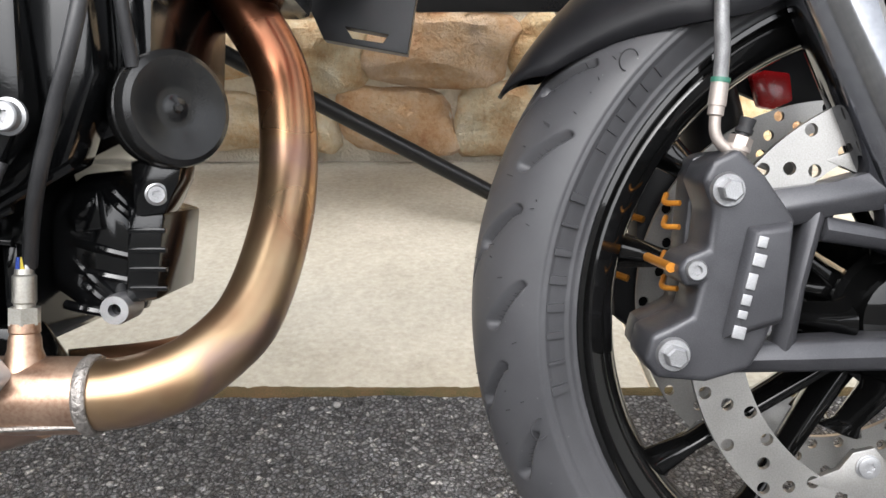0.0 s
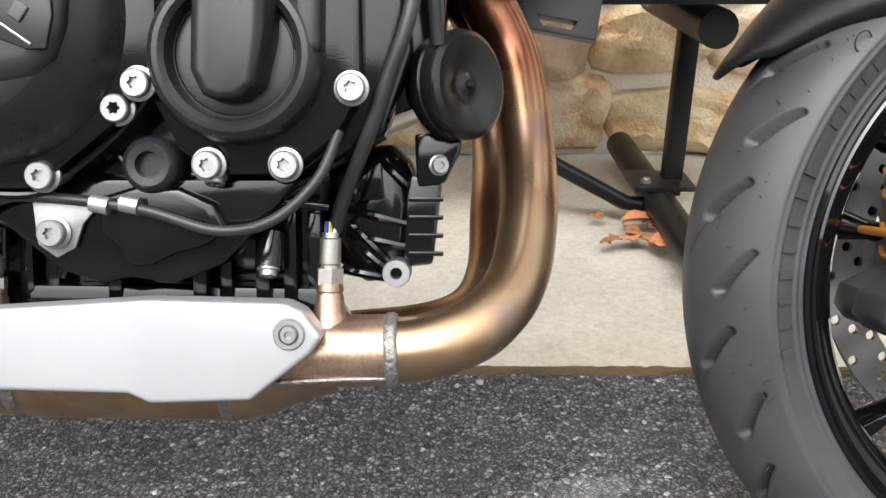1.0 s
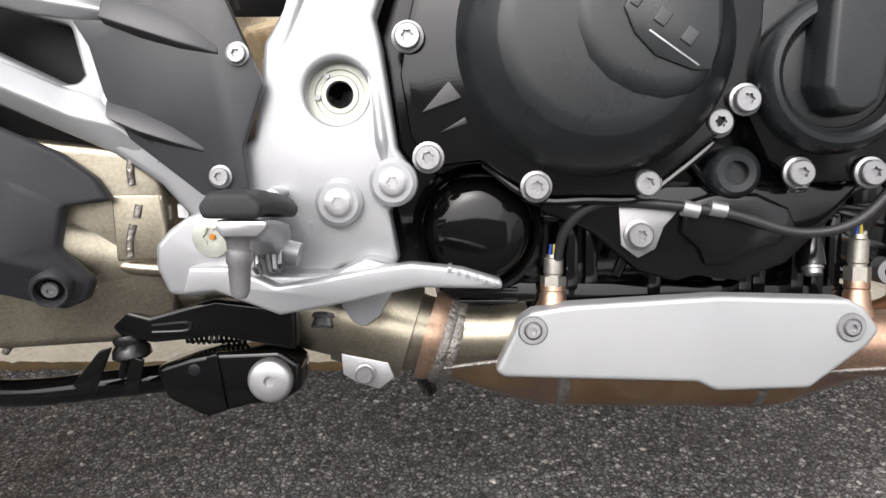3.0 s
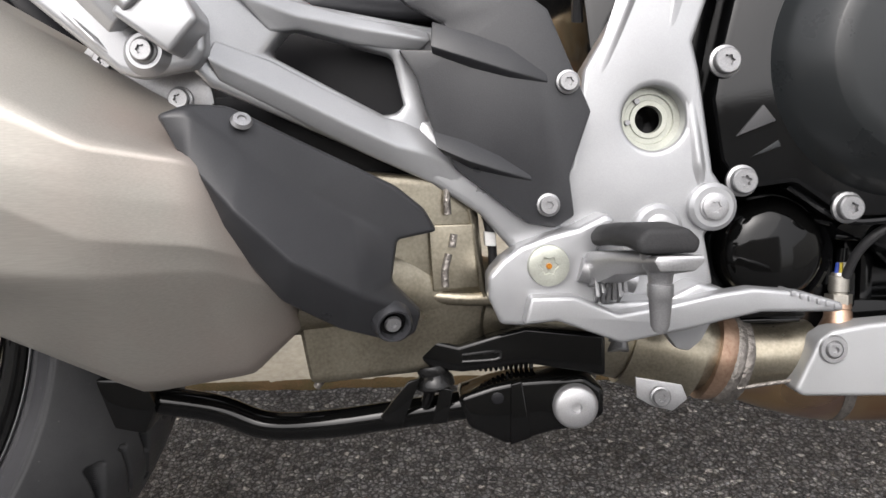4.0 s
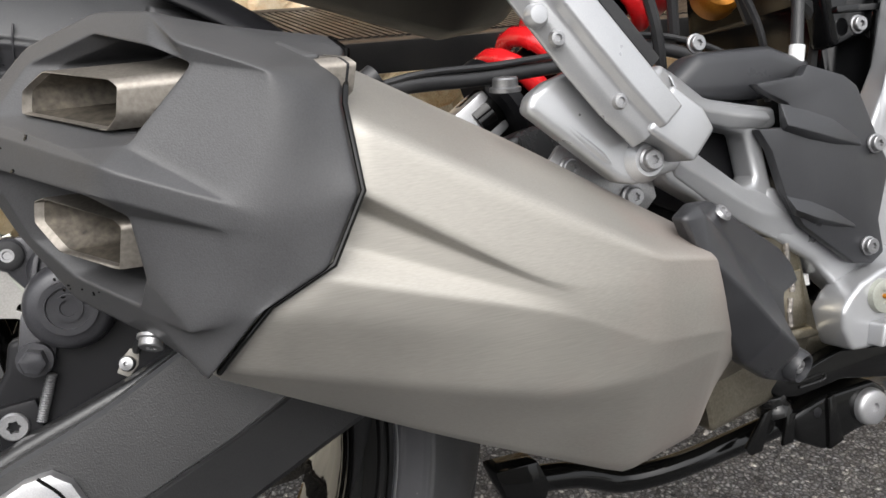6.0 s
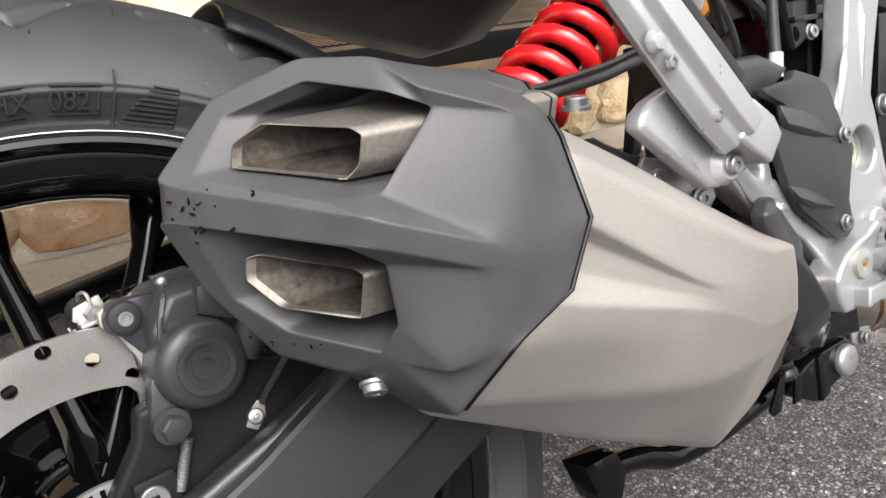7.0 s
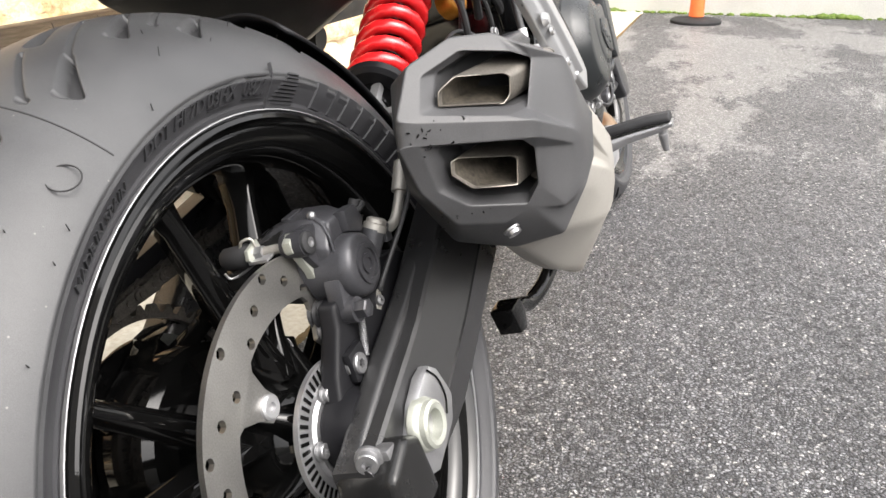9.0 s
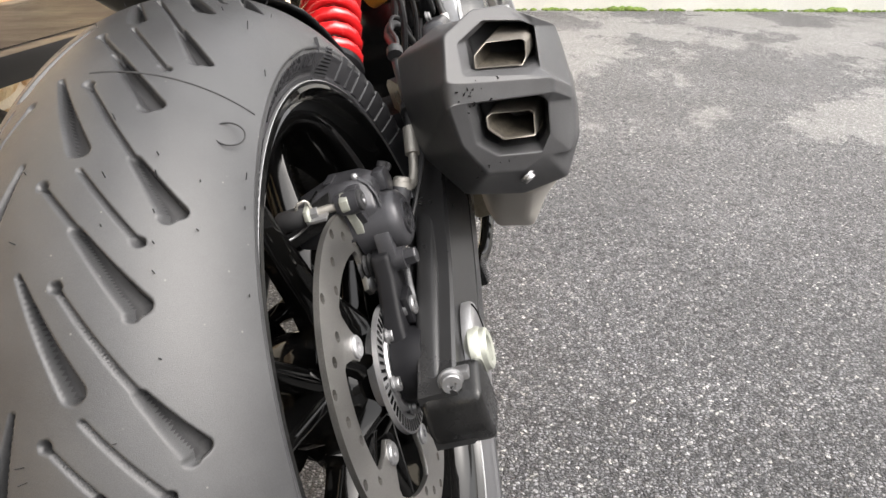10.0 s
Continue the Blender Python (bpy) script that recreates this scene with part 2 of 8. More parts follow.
GLOSS = surface("gloss_black_paint", (0.0015, 0.0015, 0.0015), (0.003, 0.003, 0.003), (0.04, 0.10), grain=300, stain=20, bump=0.02, coat=0.0, spec=0.26)
RUBBER = surface("tyre_rubber", (0.0135, 0.0138, 0.0148), (0.0485, 0.0490, 0.0505), (0.30, 0.50), grain=2600, stain=8, bump=0.3, spec=0.40)
speckle(RUBBER, 420.0, 0.985, (0.10, 0.098, 0.09))
FRESH = surface("fresh_tyre_rubber", (0.019, 0.019, 0.021), (0.048, 0.048, 0.051), (0.34, 0.52), grain=3500, stain=9, bump=0.08, spec=0.32)
speckle(FRESH, 460.0, 0.985, (0.10, 0.098, 0.094))
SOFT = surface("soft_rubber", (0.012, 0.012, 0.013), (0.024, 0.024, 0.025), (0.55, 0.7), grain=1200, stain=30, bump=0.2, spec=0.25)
SILVER = surface("silver_frame_paint", (0.27, 0.274, 0.282), (0.35, 0.354, 0.362), (0.24, 0.36), metal=0.55, grain=2500, stain=10, bump=0.08, coat=0.2)
ALLOY = surface("cast_alloy", (0.29, 0.29, 0.296), (0.42, 0.42, 0.427), (0.32, 0.5), metal=0.85, grain=1200, stain=22, bump=0.15)
BOLT = surface("bolt_steel", (0.20, 0.20, 0.204), (0.34, 0.34, 0.345), (0.32, 0.48), metal=0.85, grain=1500, stain=60, bump=0.1)
ZINC = surface("zinc_plate", (0.32, 0.33, 0.29), (0.43, 0.44, 0.39), (0.3, 0.45), metal=0.6, grain=900, stain=50, bump=0.1)
STEEL = surface("brushed_steel", (0.325, 0.310, 0.284), (0.41, 0.393, 0.360), (0.56, 0.70), metal=1.0, grain=1800, stain=5, bump=0.06, dist=0.0003, stretch=(0.04, 1.0, 1.0))
def rose_tint(m):
    """Faint uneven rose tint that strengthens along the muffler towards its front end."""
    nt = m.node_tree
    p = next(n for n in nt.nodes if n.type == "BSDF_PRINCIPLED")
    src = p.inputs["Base Color"].links[0].from_socket
    tc = add(nt, "TexCoord")
    n1 = add(nt, "TexNoise", Scale=11.0, Detail=3.0)
    nt.links.new(tc.outputs["Object"], n1.inputs["Vector"])
    sx = add(nt, "SeparateXYZ")
    nt.links.new(tc.outputs["Object"], sx.inputs[0])
    s1 = add(nt, "Math")
    s1.operation = "MULTIPLY_ADD"
    s1.inputs[1].default_value = 2.2
    nt.links.new(sx.outputs["X"], s1.inputs[0])
    nt.links.new(n1.outputs["Fac"], s1.inputs[2])
    k = add(nt, "MapRange")
    for q, v in (("From Min", 1.18), ("From Max", 1.42), ("To Min", 0.0), ("To Max", 0.30)):
        k.inputs[q].default_value = v
    nt.links.new(s1.outputs[0], k.inputs["Value"])
    mx = nt.nodes.new("ShaderNodeMix")
    mx.data_type, mx.blend_type = "RGBA", "MIX"
    mx.inputs["B"].default_value = (0.40, 0.30, 0.27, 1)
    nt.links.new(k.outputs["Result"], mx.inputs["Factor"])
    nt.links.new(src, mx.inputs["A"])
    nt.links.new(mx.outputs["Result"], p.inputs["Base Color"])


rose_tint(STEEL)
TIPSTEEL = surface("tip_steel", (0.13, 0.118, 0.102), (0.24, 0.222, 0.198), (0.46, 0.60), metal=0.95, grain=500, stain=18, bump=0.05)
SOOT = surface("sooty_steel", (0.018, 0.016, 0.013), (0.11, 0.095, 0.075), (0.5, 0.7), metal=0.6, grain=300, stain=40, bump=0.1)
LINK = surface("stained_steel", (0.20, 0.175, 0.13), (0.36, 0.33, 0.26), (0.26, 0.42), metal=0.95, grain=500, stain=18, bump=0.08)
SHIELD = surface("satin_aluminium", (0.30, 0.305, 0.31), (0.36, 0.365, 0.37), (0.34, 0.48), metal=0.5, grain=1500, stain=8, bump=0.08)
DISC = surface("disc_steel", (0.26, 0.252, 0.240), (0.40, 0.390, 0.372), (0.30, 0.44), metal=0.95, grain=900, stain=12, bump=0.12)
CALIPER = surface("caliper_anodised", (0.022, 0.022, 0.025), (0.050, 0.050, 0.054), (0.27, 0.40), metal=0.3, grain=1500, stain=25, bump=0.2, spec=0.34)
CHROME = surface("chrome", (0.24, 0.245, 0.26), (0.34, 0.345, 0.36), (0.06, 0.14), metal=1.0, grain=200, stain=14, bump=0.02)
RED = surface("red_spring_paint", (0.42, 0.008, 0.010), (0.58, 0.015, 0.018), (0.2, 0.35), grain=700, stain=18, bump=0.05, coat=0.5)
ORANGE = surface("orange_plastic", (0.70, 0.12, 0.03), (0.85, 0.18, 0.05), (0.5, 0.7), grain=200, stain=6, bump=0.1)
GOLD = surface("gold_anodised", (0.36, 0.13, 0.012), (0.52, 0.22, 0.03), (0.3, 0.45), metal=0.6, grain=800, stain=40, bump=0.1)
CHAIN = surface("chain_steel", (0.040, 0.037, 0.034), (0.130, 0.120, 0.108), (0.30, 0.5), metal=0.7, grain=500, stain=60, bump=0.3)
BENCHPAINT = surface("black_bench_coating", (0.004, 0.004, 0.0045), (0.011, 0.0105, 0.010), (0.26, 0.45), grain=400, stain=9, bump=0.2, coat=0.05, spec=0.2)
WHITEWALL = surface("white_render", (0.46, 0.46, 0.44), (0.62, 0.62, 0.60), (0.8, 0.95), grain=120, stain=2.5, bump=0.3, dist=0.003)
EARTH = surface("edge_earth", (0.045, 0.055, 0.016), (0.19, 0.105, 0.050), (0.85, 0.95), grain=700, stain=14, bump=1.0, dist=0.004)
MOSS = surface("moss", (0.05, 0.09, 0.015), (0.16, 0.22, 0.05), (0.9, 1.0), grain=60, stain=8, bump=1.0, dist=0.01)
LEAF = surface("dead_leaf", (0.16, 0.07, 0.025), (0.42, 0.17, 0.06), (0.6, 0.8), grain=120, stain=30, bump=0.3)
CLAY = surface("terracotta_leaf", (0.36, 0.12, 0.05), (0.55, 0.24, 0.12), (0.7, 0.9), grain=300, stain=30, bump=0.3)
PEBBLE = surface("pale_pebble", (0.22, 0.21, 0.20), (0.38, 0.37, 0.35), (0.7, 0.9), grain=400, stain=60, bump=0.3)
CABLE = surface("cable_sheath", (0.012, 0.012, 0.013), (0.030, 0.030, 0.031), (0.30, 0.45), grain=1500, stain=40, bump=0.2, spec=0.3)
MARK = surface("pale_marking", (0.42, 0.42, 0.42), (0.55, 0.55, 0.54), (0.5, 0.7), grain=600, stain=40, bump=0.05)


# ---- mesh helpers ----
def finish(bm, name, mat, parent=None, label="", sharp=38, smooth=True):
    """Links a bmesh as one mesh object."""
    bmesh.ops.recalc_face_normals(bm, faces=bm.faces)
    me = bpy.data.meshes.new(name)
    bm.to_mesh(me)
    bm.free()
    if smooth:
        me.polygons.foreach_set("use_smooth", [True] * len(me.polygons))
        me.set_sharp_from_angle(angle=radians(sharp))
    me.materials.append(mat)
    ob = new(name, me)
    if parent is not None:
        ob.parent = parent
    if label:
        ob["label"] = label
    return ob


def part(name, bm, mat, parent, label="", sharp=38, at=None):
    ob = finish(bm, name, mat, parent, label, sharp)
    if at is not None:
        ob.matrix_local = at
    return ob


def shared(name, me, parent, at, label=""):
    ob = new(name, me)
    ob.parent = parent
    ob.matrix_local = at
    if label:
        ob["label"] = label
    return ob


def soften(bm, width, seg=2, angle=25):
    edges = [e for e in bm.edges if len(e.link_faces) == 2 and e.calc_face_angle(0) > radians(angle)]
    if edges and width > 0:
        bmesh.ops.bevel(bm, geom=edges, offset=width, segments=seg, affect="EDGES", profile=0.6, clamp_overlap=True)
    return bm


def prism(profile, v0, v1, bevel=0.002, seg=2, into=None):
    """A plate in the side plane: profile of (u, w) or (u, w, dv), from v0 to v1."""
    bm = into or bmesh.new()
    a, b = [], []
    for q in profile:
        dv = q[2] if len(q) > 2 else 0.0
        a.append(bm.verts.new((q[0], v0 + dv, q[1])))
        b.append(bm.verts.new((q[0], v1 + dv, q[1])))
    bm.faces.new(a)
    bm.faces.new(b[::-1])
    n = len(a)
    for i in range(n):
        bm.faces.new((a[i], b[i], b[(i + 1) % n], a[(i + 1) % n]))
    bmesh.ops.recalc_face_normals(bm, faces=bm.faces)
    return bm if into else soften(bm, bevel, seg)


def glide(pts, steps):
    """A smooth line through pts (Catmull-Rom)."""
    P = [Vector(p) for p in pts]
    P = [P[0] * 2 - P[1]] + P + [P[-1] * 2 - P[-2]]
    out = []
    for i in range(1, len(P) - 2):
        for k in range(steps):
            t = k / steps
            a, b, c, d = P[i - 1], P[i], P[i + 1], P[i + 2]
            out.append(0.5 * ((2 * b) + (c - a) * t + (2 * a - 5 * b + 4 * c - d) * t * t + (3 * b - a - 3 * c + d) * t ** 3))
    out.append(P[-2])
    return out


def tube(pts, r, sides=12, steps=6, cap=True, into=None, wall=0.0):
    """A round bar or pipe along a smooth line; r is one radius or one for each of pts."""
    bm = into or bmesh.new()
    line = glide(pts, steps) if steps > 1 else [Vector(p) for p in pts]
    if isinstance(r, (int, float)):
        rad = [r] * len(line)
    else:
        rad = [r[min(int(i / steps), len(r) - 1)] * (1 - (i / steps) % 1) + r[min(int(i / steps) + 1, len(r) - 1)] * ((i / steps) % 1) for i in range(len(line))]
    up = None
    rings = []
    for i, p in enumerate(line):
        d = (line[min(i + 1, len(line) - 1)] - line[max(i - 1, 0)]).normalized()
        if up is None:
            up = d.orthogonal().normalized()
        up = (up - d * up.dot(d)).normalized()
        side = d.cross(up)
        rings.append([bm.verts.new(p + rad[i] * (math.cos(2 * math.pi * k / sides) * up + math.sin(2 * math.pi * k / sides) * side)) for k in range(sides)])
    for a, b in zip(rings, rings[1:]):
        for k in range(sides):
            bm.faces.new((a[k], a[(k + 1) % sides], b[(k + 1) % sides], b[k]))
    if cap:
        bm.faces.new(rings[0][::-1])
        bm.faces.new(rings[-1])
    return bm


def lathe(profile, n=48, at=(0, 0, 0), axis=(0, -1, 0), closed=False, into=None):
    """Turns (radius, height) points about an axis through at."""
    bm = into or bmesh.new()
    ax = Vector(axis).normalized()
    e1 = ax.orthogonal().normalized()
    e2 = ax.cross(e1)
    o = Vector(at)
    rings = []
    for r, h in profile:
        if r < 1e-6:
            rings.append([bm.verts.new(o + ax * h)])
        else:
            rings.append([bm.verts.new(o + ax * h + r * (math.cos(2 * math.pi * k / n) * e1 + math.sin(2 * math.pi * k / n) * e2)) for k in range(n)])
    pairs = list(zip(rings, rings[1:])) + ([(rings[-1], rings[0])] if closed else [])
    for a, b in pairs:
        for k in range(n):
            k2 = (k + 1) % n
            if len(a) == 1 and len(b) == 1:
                continue
            if len(a) == 1:
                bm.faces.new((a[0], b[k2], b[k]))
            elif len(b) == 1:
                bm.faces.new((a[k], a[k2], b[0]))
            else:
                bm.faces.new((a[k], a[k2], b[k2], b[k]))
    return bm


def loft(rings, cap=True, into=None):
    """Joins rings of equally many points."""
    bm = into or bmesh.new()
    R = [[bm.verts.new(p) for p in ring] for ring in rings]
    n = len(R[0])
    for a, b in zip(R, R[1:]):
        for k in range(n):
            bm.faces.new((a[k], a[(k + 1) % n], b[(k + 1) % n], b[k]))
    if cap:
        bm.faces.new(R[0][::-1])
        bm.faces.new(R[-1])
    bmesh.ops.recalc_face_normals(bm, faces=bm.faces)
    return bm


def swell(a, b, up, down, h, v, taper=0.35, slope=0.0, sink=0.0003, into=None):
    """A soft pressed ridge on the side plane v, from (u, w) a to b, dying out towards b; up and down are its half widths."""
    bm = into or bmesh.new()
    A, B = Vector((a[0], 0, a[1])), Vector((b[0], 0, b[1]))
    d = (B - A).normalized()
    s = Vector((-d.z, 0, d.x))
    if s.z < 0:
        s = -s
    rows = []
    for i in range(25):
        t = i / 24
        c = A.lerp(B, t)
        hh = h * (0.5 + 0.5 * math.cos(math.pi * t)) * min(1.0, t / 0.25) ** 1.5 * 1.25
        wd = (1 - (1 - taper) * t) * min(1.0, 0.35 + 2.6 * t)
        row = []
        for j in range(13):
            x = -1 + j / 6
            q = c + s * x * wd * (up if x > 0 else down)
            row.append(bm.verts.new((q.x, v + sink + slope * (q.x - a[0]) - hh * (0.5 + 0.5 * math.cos(math.pi * x)), q.z)))
        rows.append(row)
    for p, q in zip(rows, rows[1:]):
        for k in range(12):
            bm.faces.new((p[k], p[k + 1], q[k + 1], q[k]))
    return bm


def slab(x0, x1, y0, y1, z0, z1, bevel=0.003, seg=2):
    bm = bmesh.new()
    bmesh.ops.create_cube(bm, size=1.0, matrix=Matrix.Translation(((x0 + x1) / 2, (y0 + y1) / 2, (z0 + z1) / 2)) @ Matrix.Diagonal((x1 - x0, y1 - y0, z1 - z0, 1)))
    return soften(bm, bevel, seg)


def bolt_mesh(name, r, h, flange=1.25, socket="torx"):
    """A bolt head standing along +z: flange, domed head and a star or hexagon socket."""
    bm = bmesh.new()
    n = 24
    lathe([(0, 0), (r * flange, 0), (r * flange, h * 0.28), (r * 1.02, h * 0.36), (r, h * 0.9), (r * 0.9, h)], n, axis=(0, 0, 1), into=bm)
    top = [v for v in bm.verts if abs(v.co.z - h) < 1e-6]
    top.sort(key=lambda v: math.atan2(v.co.y, v.co.x))
    def ring(z, f):
        out = []
        for v in top:
            a = math.atan2(v.co.y, v.co.x)
            q = 0.42 + 0.07 * math.cos(6 * a) if socket == "torx" else 0.46 / max(0.87, math.cos((a % (math.pi / 3)) - math.pi / 6))
            out.append(bm.verts.new((math.cos(a) * r * q * f, math.sin(a) * r * q * f, z)))
        return out
    r1, r2 = ring(h, 1.0), ring(h * 0.66, 0.92)
    for a, b in ((top, r1), (r1, r2)):
        for k in range(n):
            bm.faces.new((a[k], a[(k + 1) % n], b[(k + 1) % n], b[k]))
    bm.faces.new(r2)
    bmesh.ops.recalc_face_normals(bm, faces=bm.faces)
    me = bpy.data.meshes.new(name)
    bm.to_mesh(me)
    bm.free()
    me.polygons.foreach_set("use_smooth", [True] * len(me.polygons))
    me.set_sharp_from_angle(angle=radians(35))
    return me


def facing(p, n=(0, -1, 0), turn=0.0):
    """A pose at p whose z points along n."""
    q = Vector(n).to_track_quat("Z", "Y").to_matrix().to_4x4()
    return Matrix.Translation(p) @ q @ Matrix.Rotation(turn, 4, "Z")


HEAD = bolt_mesh("bolt", 0.0078, 0.0085)
HEAD.materials.append(BOLT)
SMALL = bolt_mesh("bolt", 0.0055, 0.0055)
SMALL.materials.append(BOLT)
FLAT = bolt_mesh("bolt", 0.0075, 0.003, flange=1.15)
FLAT.materials.append(ALLOY)
BROAD = bolt_mesh("bolt", 0.0118, 0.0042, flange=1.04)
BROAD.materials.append(ZINC)


def bolts(parent, points, me=None, n=(0, -1, 0), label=""):
    for k, q in enumerate(points):
        shared("bolt", me or HEAD, parent, facing(q, n, turn=1.3 * k), label)

# ---- setting ----
def ground():
    """Asphalt yard, very slightly raised where the motorcycle stands."""
    xs = np.unique(np.round(np.concatenate([np.linspace(-400, -6, 14), np.linspace(-6, 6, 90), np.linspace(6, 400, 14)]), 4))
    ys = np.unique(np.round(np.concatenate([np.linspace(-400, -5, 14), np.linspace(-5, 0.83, 70)]), 4))
    bm = bmesh.new()
    grid = []
    for x in xs:
        row = []
        for y in ys:
            z = 0.016 * math.exp(-((y - 0.36) / 0.13) ** 2) * math.exp(-((x + 1.25) / 0.6) ** 2) if abs(x) < 6 else 0.0
            if abs(x) < 6 and -5 < y < 0.8:
                z += 0.002 * noise.noise((x * 2.5, y * 2.5, 0))
            row.append(bm.verts.new((x, y, z)))
        grid.append(row)
    for a, b in zip(grid, grid[1:]):
        for k in range(len(ys) - 1):
            bm.faces.new((a[k], b[k], b[k + 1], a[k + 1]))
    return tagged(finish(bm, "ground", ASPHALT), "dark worn asphalt yard with damp patches and pale grit", "ground", kind="structure")


ground()


def pavement():
    """Concrete strip between the asphalt and the stone wall, in cast bays."""
    root = tagged(new("pavement"), "cream concrete pavement strip with open joints", "pavement", kind="structure")
    joints = [-400.0, -5.1, -3.3, -1.52, 0.262, 2.05, 3.8, 400.0]
    for a, b in zip(joints, joints[1:]):
        part("slab", slab(a + 0.004, b - 0.004, 0.83, 1.76, -0.12, 0.004, 0.003), CONCRETE, root)
    part("joint_bed", slab(-400, 400, 0.835, 1.76, -0.2, -0.01, 0), MORTAR, root)
    # crumbling earth and moss along the edge of the asphalt
    bm = bmesh.new()
    rows = []
    for k in range(900):
        x = -4.0 + 8.0 * k / 899
        g = noise.noise((x * 7, 0.3, 0)) + 0.6 * noise.noise((x * 41, 1.7, 0))
        wd, h = 0.011 + 0.008 * g, 0.006 + 0.0035 * noise.noise((x * 55, 4.1, 0))
        rows.append([bm.verts.new((x, 0.829 + dy, z)) for dy, z in ((-wd, -0.004), (-wd * 0.5, h * 0.7), (0.001, h), (0.004 + 0.5 * max(wd, 0.002), 0.003))])
    for a, b in zip(rows, rows[1:]):
        for i in range(3):
            bm.faces.new((a[i], b[i], b[i + 1], a[i + 1]))
    part("mossy_edge", bm, EARTH, root, "brown earth and moss in the joint", sharp=180)
    return root


pavement()


def stone_wall():
    """Rubble wall: mortar core with separate proud stones in wavy courses."""
    root = tagged(new("wall_north"), "random rubble stone wall of ochre and rust stones in rough mortar", "wall", kind="structure")
    part("mortar_core", slab(-9, 9, 1.775, 2.15, -0.2, 2.6, 0.01), MORTAR, root, "rough sandy mortar")
    part("far_core", slab(-400, -9.002, 1.775, 2.15, -0.2, 2.6, 0), MORTAR, root)
    part("far_core", slab(9.002, 400, 1.775, 2.15, -0.2, 2.6, 0), MORTAR, root)
    rnd = random.Random(5)
    count = 0
    z = 0.005
    while z < 1.25 and count < 290:
        h = rnd.uniform(0.11, 0.20)
        x = -3.1 + rnd.uniform(0, 0.2)
        while x < 2.2 and count < 290:
            L = rnd.uniform(0.15, 0.48)
            hh = h * rnd.uniform(0.80, 1.08)
            bm = bmesh.new()
            seed = rnd.uniform(0, 50)
            cut = rnd.uniform(3.0, 6.0)
            skew = rnd.uniform(-0.25, 0.25)
            rings = []
            for k, (f, dy) in enumerate(((1.04, -0.004), (1.0, 0.010), (0.93, 0.026), (0.76, 0.036), (0.52, 0.041), (0.26, 0.043))):
                ring = []
                for i in range(22):
                    a = 2 * math.pi * i / 22
                    c, sn = math.cos(a), math.sin(a)
                    q = (abs(c) ** cut + abs(sn) ** cut) ** (-1 / cut)
                    wob = 1 + 0.16 * noise.noise((c * 1.2 + seed, sn * 1.2, 0)) + 0.07 * noise.noise((c * 4 + seed, sn * 4, 2))
                    px, pz = c * q * wob * f * L * 0.505, sn * q * wob * f * hh * 0.505
                    d = dy * (0.75 + 0.5 * noise.noise((px * 6 + seed, pz * 9, 0))) + (0.016 * noise.noise((px * 16 + seed, pz * 24, 1)) + 0.008 * noise.noise((px * 45, pz * 60 + seed, 2))) * (1 if k else 0)
                    ring.append(bm.verts.new((px + skew * pz, -d, pz)))
                rings.append(ring)
            for p, q in zip(rings, rings[1:]):
                for i in range(22):
                    bm.faces.new((p[i], p[(i + 1) % 22], q[(i + 1) % 22], q[i]))
            bm.faces.new(rings[-1])
            ob = part("stone", bm, STONE, root, sharp=28)
            ob.matrix_local = pose(x + L / 2, 1.772, z + h / 2 + rnd.uniform(-0.012, 0.012), 0, rnd.uniform(-5, 5), 0)
            x += L * 0.97 + rnd.uniform(0.0, 0.014)
            count += 1
        z += h * 0.98
    return root


stone_wall()


def end_wall():
    """White rendered wall across the yard's far end, with moss along its foot."""
    root = tagged(new("wall_east"), "white rendered boundary wall with a mossy damp foot", "wall", kind="structure")
    m = pose(4.25, -0.6, 0, 0, 0, 4)
    w = part("render", slab(0, 0.25, -7.0, 2.3, -0.1, 2.4, 0.01), WHITEWALL, root)
    w.matrix_local = m
    bm = bmesh.new()
    rnd = random.Random(9)
    for i in range(700):
        y = rnd.uniform(-6.5, 2.0)
        s = rnd.uniform(0.008, 0.03) * (0.4 + abs(noise.noise((y * 2, 0, 3))) * 2)
        bmesh.ops.create_icosphere(bm, subdivisions=1, radius=s, matrix=Matrix.Translation((-rnd.uniform(0, 0.05), y, s * 0.3)) @ Matrix.Diagonal((1, 1.6, 0.8, 1)))
    g = part("moss", bm, MOSS, root, "green moss along the foot", sharp=80)
    g["kind"] = "stuff"
    g.matrix_local = m
    return root


end_wall()


def cone():
    root = tagged(new("traffic_post"), "slim orange plastic traffic post on a round dark base", "traffic post")
    root.matrix_world = pose(3.72, 0.46, 0)
    part("base", lathe([(0.0, 0.0), (0.155, 0.001), (0.155, 0.016), (0.145, 0.024), (0.06, 0.034), (0.0, 0.035)], 40, axis=(0, 0, 1)), SOFT, root, "dark rubber base")
    part("body", lathe([(0.046, 0.04), (0.044, 0.10), (0.040, 0.78), (0.034, 0.80), (0.0, 0.80)], 28, axis=(0, 0, 1)), ORANGE, root)
    return root


cone()


